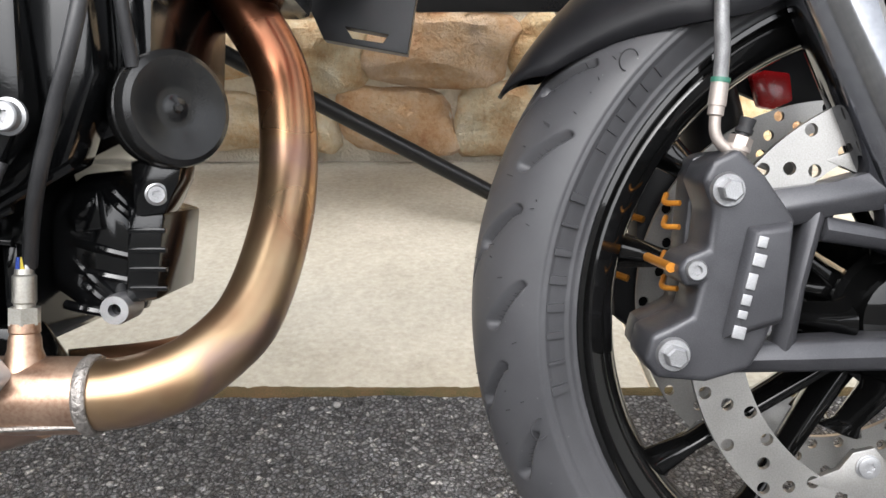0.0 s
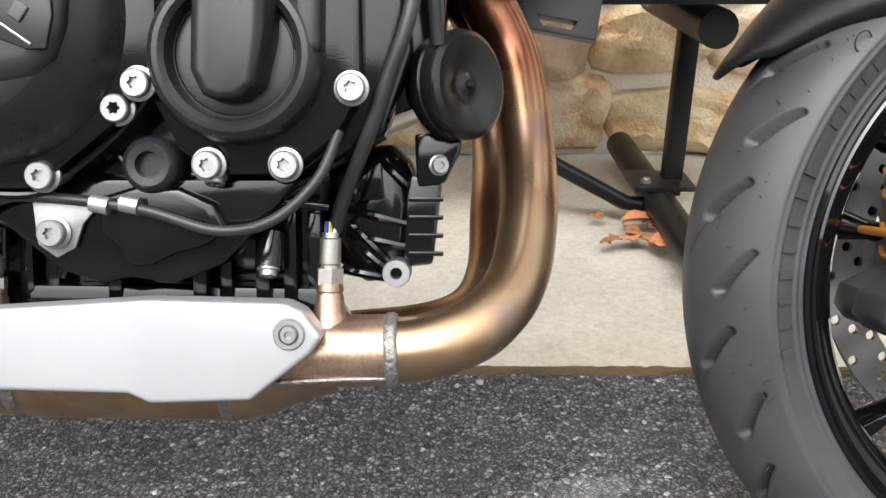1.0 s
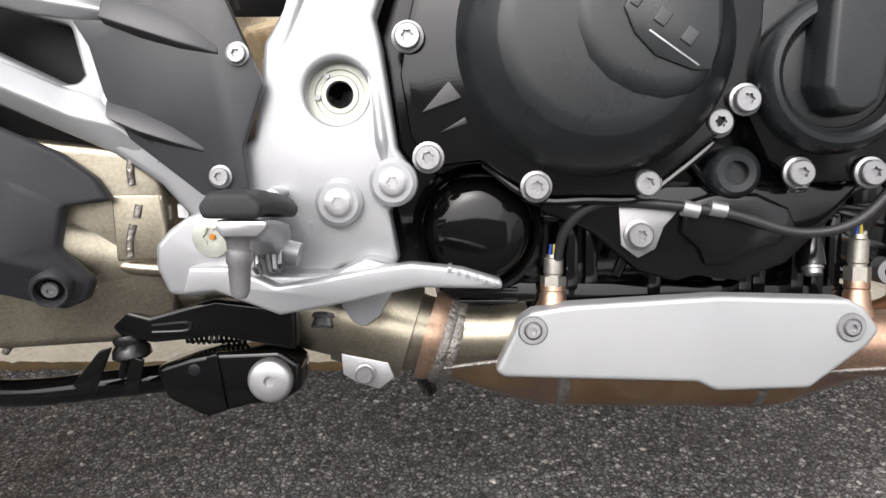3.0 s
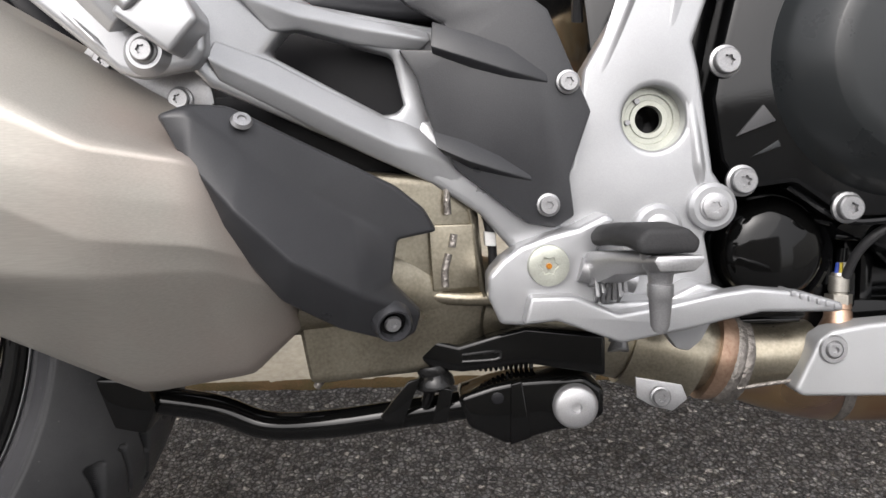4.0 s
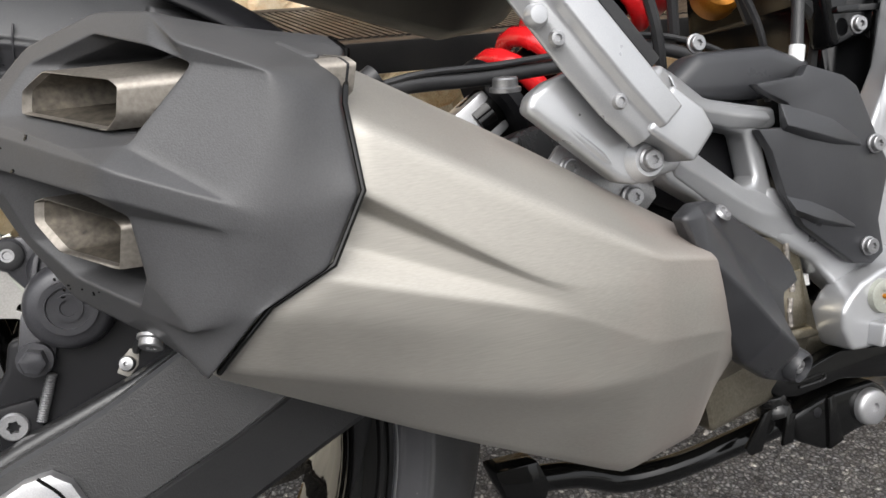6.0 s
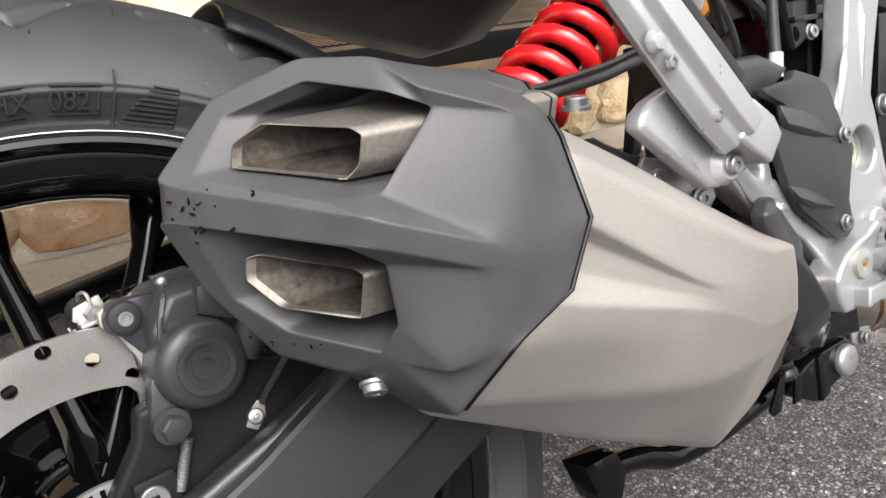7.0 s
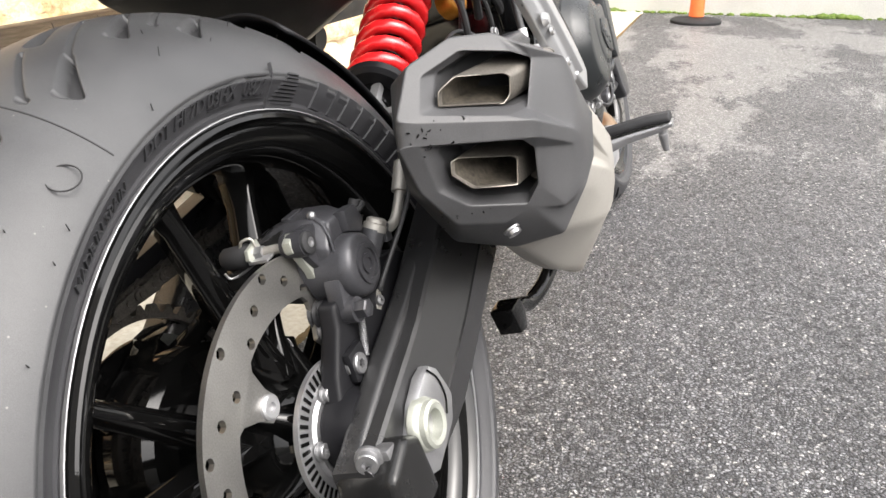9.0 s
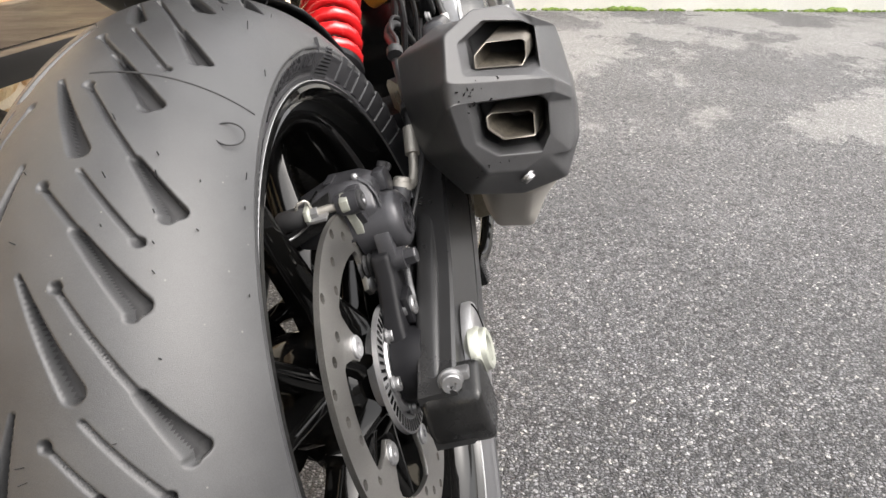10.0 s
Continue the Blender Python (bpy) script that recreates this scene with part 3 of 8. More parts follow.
def bench():
    """Black steel bench: mesh seat on a frame, with T feet and braces."""
    root = tagged(new("bench"), "black coated steel bench with a ribbed mesh seat against the wall", "bench")
    L0, L1 = -2.05, 0.27
    for x in (L0 + 0.1, L1 - 0.055):
        part("foot", tube([(x, 1.04, 0.048), (x, 1.69, 0.048)], 0.029, 18, 1), BENCHPAINT, root)
        part("post", slab(x + 0.012, x + 0.046, 1.345, 1.379, 0.05, 0.37, 0.004), BENCHPAINT, root)
        part("crossbar", tube([(x + 0.03, 1.21, 0.373), (x + 0.03, 1.63, 0.373)], 0.031, 20, 1), BENCHPAINT, root)
        p = part("base_plate", slab(x - 0.05, x + 0.06, 1.30, 1.40, 0.075, 0.083, 0.001), BENCHPAINT, root)
        shared("bolt", HEAD, root, facing((x - 0.025, 1.33, 0.083), (0, 0, 1)))
    part("brace", tube([(L1 - 0.085, 1.33, 0.040), (L1 - 0.115, 1.33, 0.044), (L1 - 0.74, 1.33, 0.386)], 0.0145, 14, 1), BENCHPAINT, root)
    part("brace", tube([(L0 + 0.14, 1.33, 0.040), (L0 + 0.17, 1.33, 0.044), (L0 + 0.79, 1.33, 0.386)], 0.0145, 14, 1), BENCHPAINT, root)
    part("seat_frame", slab(L0, L1 + 0.3, 1.18, 1.23, 0.412, 0.462, 0.004), BENCHPAINT, root)
    part("seat_frame", slab(L0, L1 + 0.3, 1.60, 1.65, 0.404, 0.465, 0.004), BENCHPAINT, root)
    bm = bmesh.new()
    n = 190
    for i in range(n):
        x = L0 + 0.01 + (L1 + 0.28 - L0) * i / n
        bmesh.ops.create_cube(bm, size=1.0, matrix=Matrix.Translation((x, 1.415, 0.46)) @ Matrix.Rotation(0.12, 4, "Z") @ Matrix.Diagonal((0.0085, 0.39, 0.008, 1)))
    for i in range(15):
        bmesh.ops.create_cube(bm, size=1.0, matrix=Matrix.Translation(((L0 + L1 + 0.3) / 2, 1.24 + i * 0.025, 0.455)) @ Matrix.Diagonal((L1 + 0.28 - L0, 0.010, 0.006, 1)))
    part("seat_mesh", bm, BENCHPAINT, root, "ribbed open steel mesh")["kind"] = "stuff"
    return root


bench()


def opposite_building():
    """The plain building that closes the yard behind the camera."""
    root = tagged(new("wall_south"), "plain grey rendered building across the yard", "wall", kind="structure")
    part("brickwork", slab(-14, 4.2, -9.9, -9.5, -0.1, 4.4, 0.02), surface("grey_render", (0.30, 0.29, 0.27), (0.42, 0.41, 0.39), (0.85, 0.95), grain=30, stain=1.2, bump=0.4, dist=0.004), root)
    part("gable", slab(-14.4, -14.0, -9.9, 2.1, -0.1, 3.2, 0.02), WHITEWALL, root)
    return root


opposite_building()


def litter():
    """Dead leaves caught under the bench foot, a few stones on the asphalt."""
    rnd = random.Random(11)
    for k in range(34):
        bm = bmesh.new()
        L, Wd = rnd.uniform(0.018, 0.04), rnd.uniform(0.009, 0.018)
        rows = []
        for i in range(7):
            t = i / 6
            w = Wd * math.sin(math.pi * min(max(t, 0.04), 0.96)) * (0.8 + 0.4 * rnd.random())
            rows.append([bm.verts.new((L * (t - 0.5), s * w, 0.004 * math.sin(3 * t) + 0.004 * abs(s) + rnd.uniform(0, 0.002))) for s in (-1, -0.5, 0, 0.5, 1)])
        for a, b in zip(rows, rows[1:]):
            for j in range(4):
                bm.faces.new((a[j], a[j + 1], b[j + 1], b[j]))
        ob = finish(bm, "dead_leaf", CLAY if k < 4 else LEAF)
        so = ob.modifiers.new("body", "SOLIDIFY")
        so.thickness = 0.0008
        big = 2.0 if k < 2 else 1.0
        ob.matrix_world = pose(0.19 + rnd.gauss(0, 0.05), 1.24 + rnd.gauss(0, 0.06), 0.0215, rnd.uniform(-8, 8), rnd.uniform(-8, 8), rnd.uniform(0, 360)) @ Matrix.Scale(big, 4)
        tagged(ob, "curled rust brown dead leaf lying on the concrete" if k >= 4 else "large terracotta coloured dead leaf on the concrete", "leaf", group="leaves under the bench foot")
    for x, y, s in ((-0.128, 0.80, 0.0045), (-0.157, 0.793, 0.0035), (-0.62, 0.40, 0.0028), (0.06, 0.72, 0.003), (-0.35, 0.66, 0.003), (-0.9, 0.25, 0.003)):
        bm = bmesh.new()
        bmesh.ops.create_icosphere(bm, subdivisions=2, radius=s)
        for v in bm.verts:
            v.co *= 1 + 0.3 * noise.noise(v.co * 150 + Vector((x * 9, y * 7, 0)))
            v.co.z *= 0.7
        ob = finish(bm, "stone_chip", PEBBLE, sharp=40)
        ob.matrix_world = pose(x, y, s * 0.45)
        tagged(ob, "small pale stone chip lying on the asphalt", "stone", group="stone chips on the asphalt")


litter()

# ---- the motorcycle; its parts are built in its own upright frame: u ahead, v to its left, w up from the rear axle ----
LEANED = radians(18.0)
moto = tagged(new("motorcycle"), "parked motorcycle with silver frame, black engine and steel exhaust, leaning over", "motorcycle")
moto.matrix_world = Matrix(((1, 0, 0, -1.2233), (0, math.cos(LEANED), math.sin(LEANED), 0.4815), (0, -math.sin(LEANED), math.cos(LEANED), 0.3295), (0, 0, 0, 1)))


def seg_dist(px, py, ax, ay, bx, by):
    dx, dy = bx - ax, by - ay
    t = np.clip(((px - ax) * dx + (py - ay) * dy) / (dx * dx + dy * dy), 0, 1)
    return np.hypot(px - ax - t * dx, py - ay - t * dy), t


def tyre_mesh(name, R, half, rim_r, rim_half, sectors, across, repeats, grooves, start=0.0):
    """A tyre with grooves pressed into the tread. grooves: (lateral, degrees, lateral, degrees, half width, half width at the end, depth) in one pitch, mirrored with half a pitch of shift."""
    prof = []
    for i in range(across + 1):
        s = -1 + 2 * i / across
        a = s * radians(66)
        prof.append((half * math.sin(a) / math.sin(radians(66)), R - (half * 1.02) * (1 - math.cos(a)) * 1.12))
    edge_r = prof[0][1]
    side = []
    for k in range(1, 21):
        t = k / 20
        la = half * (1 - 0.10 * t - 0.10 * t ** 2) * (1 - t ** 3) + (rim_half + 0.001) * t ** 3
        side.append((la + (0.0012 if k in (3, 4, 15, 16) else 0), edge_r + (rim_r - edge_r) * t))
    full = [(-a, b) for a, b in side[::-1]] + prof + side
    lat = np.array([p[0] for p in full])
    rad = np.array([p[1] for p in full])
    th = np.linspace(0, 2 * math.pi, sectors, endpoint=False)
    LA, TH = np.meshgrid(lat, th)
    RR = np.tile(rad, (sectors, 1))
    tread = (np.arange(len(full)) >= 18) & (np.arange(len(full)) < len(full) - 18)
    pitch = 2 * math.pi * R / repeats
    per = 2 * math.pi * R / 360
    for sgn in (-1, 1):
        along = ((TH - radians(start)) * R + (0 if sgn < 0 else pitch / 2)) % pitch
        for a0, g0, a1, g1, w0, w1, depth in grooves:
            for sh in (-2 * pitch, -pitch, 0, pitch, 2 * pitch):
                d, t = seg_dist(sgn * LA, along + sh, a0, g0 * per, a1, g1 * per)
                w = w0 + (w1 - w0) * t
                RR -= np.where(tread[None, :], depth * 1.4 * np.clip((w - d) / np.maximum(0.0016, 0.55 * w), 0, 1), 0)
    RR = np.maximum(RR, np.tile(rad, (sectors, 1)) - 0.0088)
    X, Z, Y = RR * np.cos(TH), RR * np.sin(TH), LA
    verts = np.stack([X, Y, Z], -1).reshape(-1, 3)
    m = len(full)
    i, j = np.meshgrid(np.arange(sectors), np.arange(m - 1), indexing="ij")
    i2 = (i + 1) % sectors
    faces = np.stack([i * m + j, i * m + j + 1, i2 * m + j + 1, i2 * m + j], -1).reshape(-1, 4)
    me = bpy.data.meshes.new(name)
    me.from_pydata(verts.tolist(), [], faces.tolist())
    me.polygons.foreach_set("use_smooth", [True] * len(me.polygons))
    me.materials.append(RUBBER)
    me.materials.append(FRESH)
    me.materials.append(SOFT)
    # Groove floors take darker rubber: unworn there, and the groove's shade put into colour.
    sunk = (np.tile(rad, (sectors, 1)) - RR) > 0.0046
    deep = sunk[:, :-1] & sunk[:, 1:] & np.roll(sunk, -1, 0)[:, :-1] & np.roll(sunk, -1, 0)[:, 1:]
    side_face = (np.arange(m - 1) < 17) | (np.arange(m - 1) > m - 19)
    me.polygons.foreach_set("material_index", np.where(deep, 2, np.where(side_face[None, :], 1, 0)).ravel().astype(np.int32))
    return me


def side_v(R, half, rim_r, rim_half, r):
    """How far the sidewall stands from the middle at radius r."""
    edge_r = R - half * 1.02 * (1 - math.cos(radians(66))) * 1.12
    t = min(max((r - edge_r) / (rim_r - edge_r), 0), 1)
    return half * (1 - 0.10 * t - 0.10 * t ** 2) * (1 - t ** 3) + (rim_half + 0.001) * t ** 3


def ring_text(text, r, deg, height, dims, parent, lift=0.0018, clockwise=True):
    """Raised characters bent round the near sidewall at radius r, centred at deg."""
    cu = bpy.data.curves.new("lettering", "FONT")
    cu.body, cu.size, cu.align_x, cu.extrude = text, height * 1.35, "CENTER", 0.0
    tmp = new("lettering_source", cu)
    me = bpy.data.meshes.new_from_object(tmp.evaluated_get(bpy.context.evaluated_depsgraph_get()))
    bpy.data.objects.remove(tmp)
    bm = bmesh.new()
    bm.from_mesh(me)
    bpy.data.meshes.remove(me)
    ex = bmesh.ops.extrude_face_region(bm, geom=bm.faces[:])
    for v in [g for g in ex["geom"] if isinstance(g, bmesh.types.BMVert)]:
        v.co.z = 1.0
    for v in bm.verts:
        x, y, z = v.co
        rr = r + y
        a = radians(deg) - x / r
        v.co = (rr * math.cos(a), -(side_v(*dims, rr) - 0.001 + (lift + 0.001) * z), rr * math.sin(a))
    return part("lettering", bm, FRESH, parent, "raised sidewall lettering", sharp=30)


def ring_bar(r0, r1, deg, width, dims, parent, name="raised_bar", lift=0.0017):
    bm = bmesh.new()
    rows = []
    for i in range(5):
        rr = r0 + (r1 - r0) * i / 4
        rows.append([Vector((rr * math.cos(radians(deg + s * width)), -(side_v(*dims, rr) + h), rr * math.sin(radians(deg + s * width)))) for s, h in ((-0.5, -0.001), (-0.42, lift), (0.42, lift), (0.5, -0.001))])
    return part(name, loft(rows), FRESH, parent)


def rim_bm(r, half):
    """Wheel rim: lips, beads and drop centre."""
    out = [(r, -half), (r - 0.0015, -half - 0.004), (r - 0.0045, -half - 0.0045), (r - 0.0065, -half - 0.001), (r - 0.0095, -half + 0.002), (r - 0.0115, -half + 0.001), (r - 0.019, -half + 0.004), (r - 0.027, -half + 0.011), (r - 0.0315, -half + 0.024), (r - 0.033, -half * 0.3)]
    return lathe(out + [(a, -h) for a, h in out[::-1]] + [(r - 0.010, half * 0.55), (r - 0.014, half * 0.3), (r - 0.014, -half * 0.3), (r - 0.010, -half * 0.55)], 120, closed=True)


def spoke_bm(r0, r1, a, spread, v, w0=0.011, w1=0.008):
    """One cast spoke from hub to rim."""
    e = Vector((math.cos(a), 0, math.sin(a)))
    g = Vector((math.cos(a + spread), 0, math.sin(a + spread)))
    p0, p1 = e * r0 + Vector((0, v, 0)), g * r1 + Vector((0, v * 0.45, 0))
    d = (p1 - p0).normalized()
    s = Vector((0, 1, 0)).cross(d).normalized()
    y = Vector((0, 1, 0))
    rings = []
    for t, w, h in ((0, w0 * 1.5, 0.020), (0.2, w0, 0.016), (0.8, w1, 0.012), (1, w1 * 1.9, 0.014)):
        c = p0.lerp(p1, t)
        rings.append([c + s * w, c + s * w * 0.5 + y * h, c - s * w * 0.5 + y * h, c - s * w, c - s * w * 0.32 - y * h, c + s * w * 0.32 - y * h])
    return soften(loft(rings), 0.002, 2, 20)


def disc_bm(r_out, r_in, holes, thick=0.0045):
    """Drilled brake disc: a ring with real holes, cut as a grid of sectors with round openings."""
    bm = bmesh.new()
    rows = 3
    dr = (r_out - r_in) / rows
    hole_r = dr * 0.37
    # ring of cells; every hole takes the middle of one cell
    cells = holes * 2
    for c in range(cells):
        a0, a1 = 2 * math.pi * c / cells, 2 * math.pi * (c + 1) / cells
        for k in range(rows):
            q0, q1 = r_in + dr * k, r_in + dr * (k + 1)
            drilled = k == (2, 0, 1, 2, 1, 0)[c % 6]
            am, rm = (a0 + a1) / 2, (q0 + q1) / 2
            outer = []
            for s in range(4):
                f = s / 4
                outer.append((a0 + (a1 - a0) * f, q0))
            for s in range(4):
                outer.append((a1, q0 + (q1 - q0) * s / 4))
            for s in range(4):
                outer.append((a1 + (a0 - a1) * s / 4, q1))
            for s in range(4):
                outer.append((a0, q1 + (q0 - q1) * s / 4))
            def P(a, r, y):
                return (r * math.cos(a), y, r * math.sin(a))
            lo = [bm.verts.new(P(a, r, -thick / 2)) for a, r in outer]
            hi = [bm.verts.new(P(a, r, thick / 2)) for a, r in outer]
            if drilled:
                hl, hh = [], []
                for a, r in outer:
                    x, y = (a - am) * rm, r - rm
                    g = math.hypot(x, y)
                    x, y = x / g * hole_r, y / g * hole_r
                    hl.append(bm.verts.new(P(am + x / rm, rm + y, -thick / 2)))
                    hh.append(bm.verts.new(P(am + x / rm, rm + y, thick / 2)))
                for s in range(16):
                    t = (s + 1) % 16
                    bm.faces.new((lo[s], lo[t], hl[t], hl[s]))
                    bm.faces.new((hi[t], hi[s], hh[s], hh[t]))
                    bm.faces.new((hl[s], hl[t], hh[t], hh[s]))
            else:
                bm.faces.new(lo)
                bm.faces.new(hi[::-1])
            if k == rows - 1:
                for s in range(8, 12):
                    bm.faces.new((lo[s], hi[s], hi[s + 1], lo[s + 1]))
            if k == 0:
                for s in range(0, 4):
                    bm.faces.new((lo[s], hi[s], hi[s + 1], lo[s + 1]))
    bmesh.ops.remove_doubles(bm, verts=bm.verts, dist=1e-5)
    return bm


ROAD_GROOVES = [(0.021, 0.0, 0.050, 9.9, 0.0013, 0.0015, 0.004), (0.021, 0.0, 0.0212, 0.1, 0.0030, 0.0030, 0.004), (0.051, 10.2, 0.066, 15.6, 0.0026, 0.0058, 0.006), (0.067, 15.6, 0.064, 16.6, 0.0035, 0.0030, 0.005),
                (0.011, 12.6, 0.028, 17.1, 0.0013, 0.0015, 0.004), (0.011, 12.6, 0.0112, 12.7, 0.0030, 0.0030, 0.004), (0.029, 17.6, 0.053, 25.0, 0.0026, 0.0060, 0.006), (0.054, 25.0, 0.051, 26.0, 0.0035, 0.0030, 0.005),
                (0.003, -1.5, 0.026, 9.0, 0.0015, 0.0055, 0.006), (0.028, 11.4, 0.054, 19.0, 0.0013, 0.0015, 0.004), (0.054, 19.0, 0.0542, 19.1, 0.0030, 0.0030, 0.004)]
REAR_TYRE = (0.318, 0.091, 0.231, 0.077)
FRONT_TYRE = (0.301, 0.061, 0.231, 0.051)


def rear_wheel():
    w = part("rear_wheel", rim_bm(0.2325, 0.076), RIM, moto, "gloss black cast rear wheel")
    shared("tyre", tyre_mesh("tyre", *REAR_TYRE, 2200, 230, 16, ROAD_GROOVES, 116.0), w, Matrix.Identity(4), "sports touring tyre with curved rain grooves")
    part("hub", lathe([(0, -0.09), (0.028, -0.09), (0.034, -0.07), (0.05, -0.04), (0.046, 0.04), (0.034, 0.055), (0.034, 0.070), (0.022, 0.072), (0.022, 0.1), (0, 0.1)], 40), GLOSS, w)
    part("cush_drum", lathe([(0.030, 0.030), (0.070, 0.034), (0.076, 0.040), (0.076, 0.086), (0.070, 0.0905), (0.030, 0.0905)], 56, axis=(0, 1, 0), closed=True), GLOSS, w, "black cush drive drum")
    # pale alloy ring stands in for the sky's glint on the black rim
    part("rim_glint", lathe([(0.2330, 0.0796), (0.2334, 0.0806), (0.2340, 0.0804), (0.2342, 0.0796), (0.2342, 0.0780), (0.2330, 0.0780)], 120, closed=True), ALLOY, w, "thin pale ring painting the highlight on the rim edge")
    part("hub_flange", lathe([(0.036, 0.062), (0.036, 0.076), (0.033, 0.079), (0.020, 0.079), (0.020, 0.062)], 48, closed=True), ALLOY, w, "machined alloy hub flange")
    for k in range(5):
        a = 2 * math.pi * k / 5 + radians(10.5)
        part("spoke", spoke_bm(0.045, 0.205, a, 0.24, -0.030, 0.012, 0.0085), GLOSS, w)
        part("spoke", spoke_bm(0.045, 0.205, a, -0.24, -0.030, 0.012, 0.0085), GLOSS, w)
    part("brake_disc", disc_bm(0.1325, 0.100, 18), DISC, w, "drilled steel rear brake disc", at=pose(0, -0.067, 0))
    for k in range(5):
        a = 2 * math.pi * k / 5 + radians(134.5)
        e = Vector((math.cos(a), 0, math.sin(a)))
        s = Vector((-math.sin(a), 0, math.cos(a)))
        pr = [e * 0.1015 + s * 0.034, e * 0.094 + s * 0.018, e * 0.080 + s * 0.011, e * 0.066 + s * 0.009, e * 0.062, e * 0.066 - s * 0.009, e * 0.080 - s * 0.011, e * 0.094 - s * 0.018, e * 0.1015 - s * 0.034]
        part("disc_lug", prism([(q.x, q.z) for q in pr], -0.0692, -0.0648, 0.0008), DISC, w)
        part("button", lathe([(0, 0.0012), (0.0030, 0.0012), (0.0034, 0.0034), (0.0074, 0.0034), (0.0088, 0.0022), (0.0090, 0.0)], 32, at=(e.x * 0.0735, -0.069, e.z * 0.0735)), ALLOY, w)
        part("carrier_arm", spoke_bm(0.03, 0.072, a, 0, -0.055, 0.010, 0.007), GLOSS, w)
    ring = lathe([(0.037, 0.074), (0.053, 0.074), (0.053, 0.078), (0.037, 0.078)], 90, closed=True)
    part("sensor_ring", ring, ALLOY, w, "slotted speed sensor ring")
    bm = bmesh.new()
    bmesh.ops.create_cube(bm, size=1.0, matrix=Matrix.Diagonal((0.009, 0.0008, 0.0026, 1)))
    slot = finish(bm, "slot", GLOSS, w, "dark sensor slot")
    for k in range(50):
        m = Matrix.Rotation(2 * math.pi * k / 50, 4, "Y") @ Matrix.Translation((0.0465, -0.0782, 0))
        if k:
            shared("slot", slot.data, w, m)
        else:
            slot.matrix_local = m
    for k in range(5):
        a = 2 * math.pi * k / 5 + 0.5
        shared("bolt", SMALL, w, facing((0.033 * math.cos(a), -0.079, 0.033 * math.sin(a))))
    for k in range(8):
        ring_bar(0.2385, 0.2555, 64.5 - 4.6 * k, 3.2 if k != 1 else 1.3, REAR_TYRE, w)
    for k in range(9):
        ring_bar(0.2375 + 0.0023 * k, 0.2388 + 0.0023 * k, 74.5 - 0.2 * k, 7.5 - 0.55 * k, REAR_TYRE, w, "raised_line")
    for text, deg in (("0821", 82.6), ("03HX", 91.0), ("HE7D", 99.0), ("DOT", 107.0)):
        ring_text(text, 0.2435, deg, 0.0095, REAR_TYRE, w)
    for deg, wd in ((82.6, 6.0), (91.0, 6.8)):
        ring_bar(0.2415, 0.2421, deg, wd, REAR_TYRE, w, "raised_line")
        ring_bar(0.2545, 0.2551, deg, wd, REAR_TYRE, w, "raised_line")
    ring_bar(0.2335, 0.2630, 78.6, 0.25, REAR_TYRE, w, "mould_seam")
    ring_text("MADE IN SPAIN", 0.2415, 123.0, 0.0070, REAR_TYRE, w)
    # moulded circle and mould seam on the shoulder
    out = Vector((-0.42, -0.55, 0.72)).normalized()
    e1 = out.orthogonal().normalized()
    e2 = out.cross(e1)
    c = Vector((-0.1373, -0.0829, 0.2359)) + out * 0.0018
    part("moulded_circle", tube([c + 0.0085 * (math.cos(a) * e1 + math.sin(a) * e2) - out * 0.0006 for a in (2 * math.pi * k / 32 for k in range(33))], 0.0005, 6, 1), SOFT, w)
    line = []
    for k in range(24):
        a = radians(-63 + 52 * k / 23)
        rr = REAR_TYRE[0] - REAR_TYRE[1] * 1.02 * (1 - math.cos(a)) * 1.12
        th = radians(114.2)
        line.append((rr * math.cos(th), REAR_TYRE[1] * math.sin(a) / math.sin(radians(66)), rr * math.sin(th)))
    part("mould_seam", tube(line, 0.0006, 6, 1), SOFT, w)
    rnd = random.Random(3)
    bm = bmesh.new()
    for k in range(44):
        a, v = radians(rnd.uniform(60, 175)), -rnd.choice([0.0885, 0.075, 0.06, 0.04, 0.0, -0.03])
        rr = 0.318 - 0.0928 * (1 - math.cos(math.asin(abs(v) / 0.091 * math.sin(radians(66))))) * 1.12
        p = Vector((rr * math.cos(a), v, rr * math.sin(a)))
        o = Vector((math.cos(a), v * 6, math.sin(a))).normalized()
        tube([p - o * 0.001, p + o * rnd.uniform(0.002, 0.006) + Vector((rnd.uniform(-1, 1), rnd.uniform(-1, 1), 0)) * 0.001], 0.0003, 5, 1, into=bm)
    part("moulding_hairs", bm, SOFT, w, "tiny rubber moulding hairs")["kind"] = "stuff"
    return w


rear_wheel()


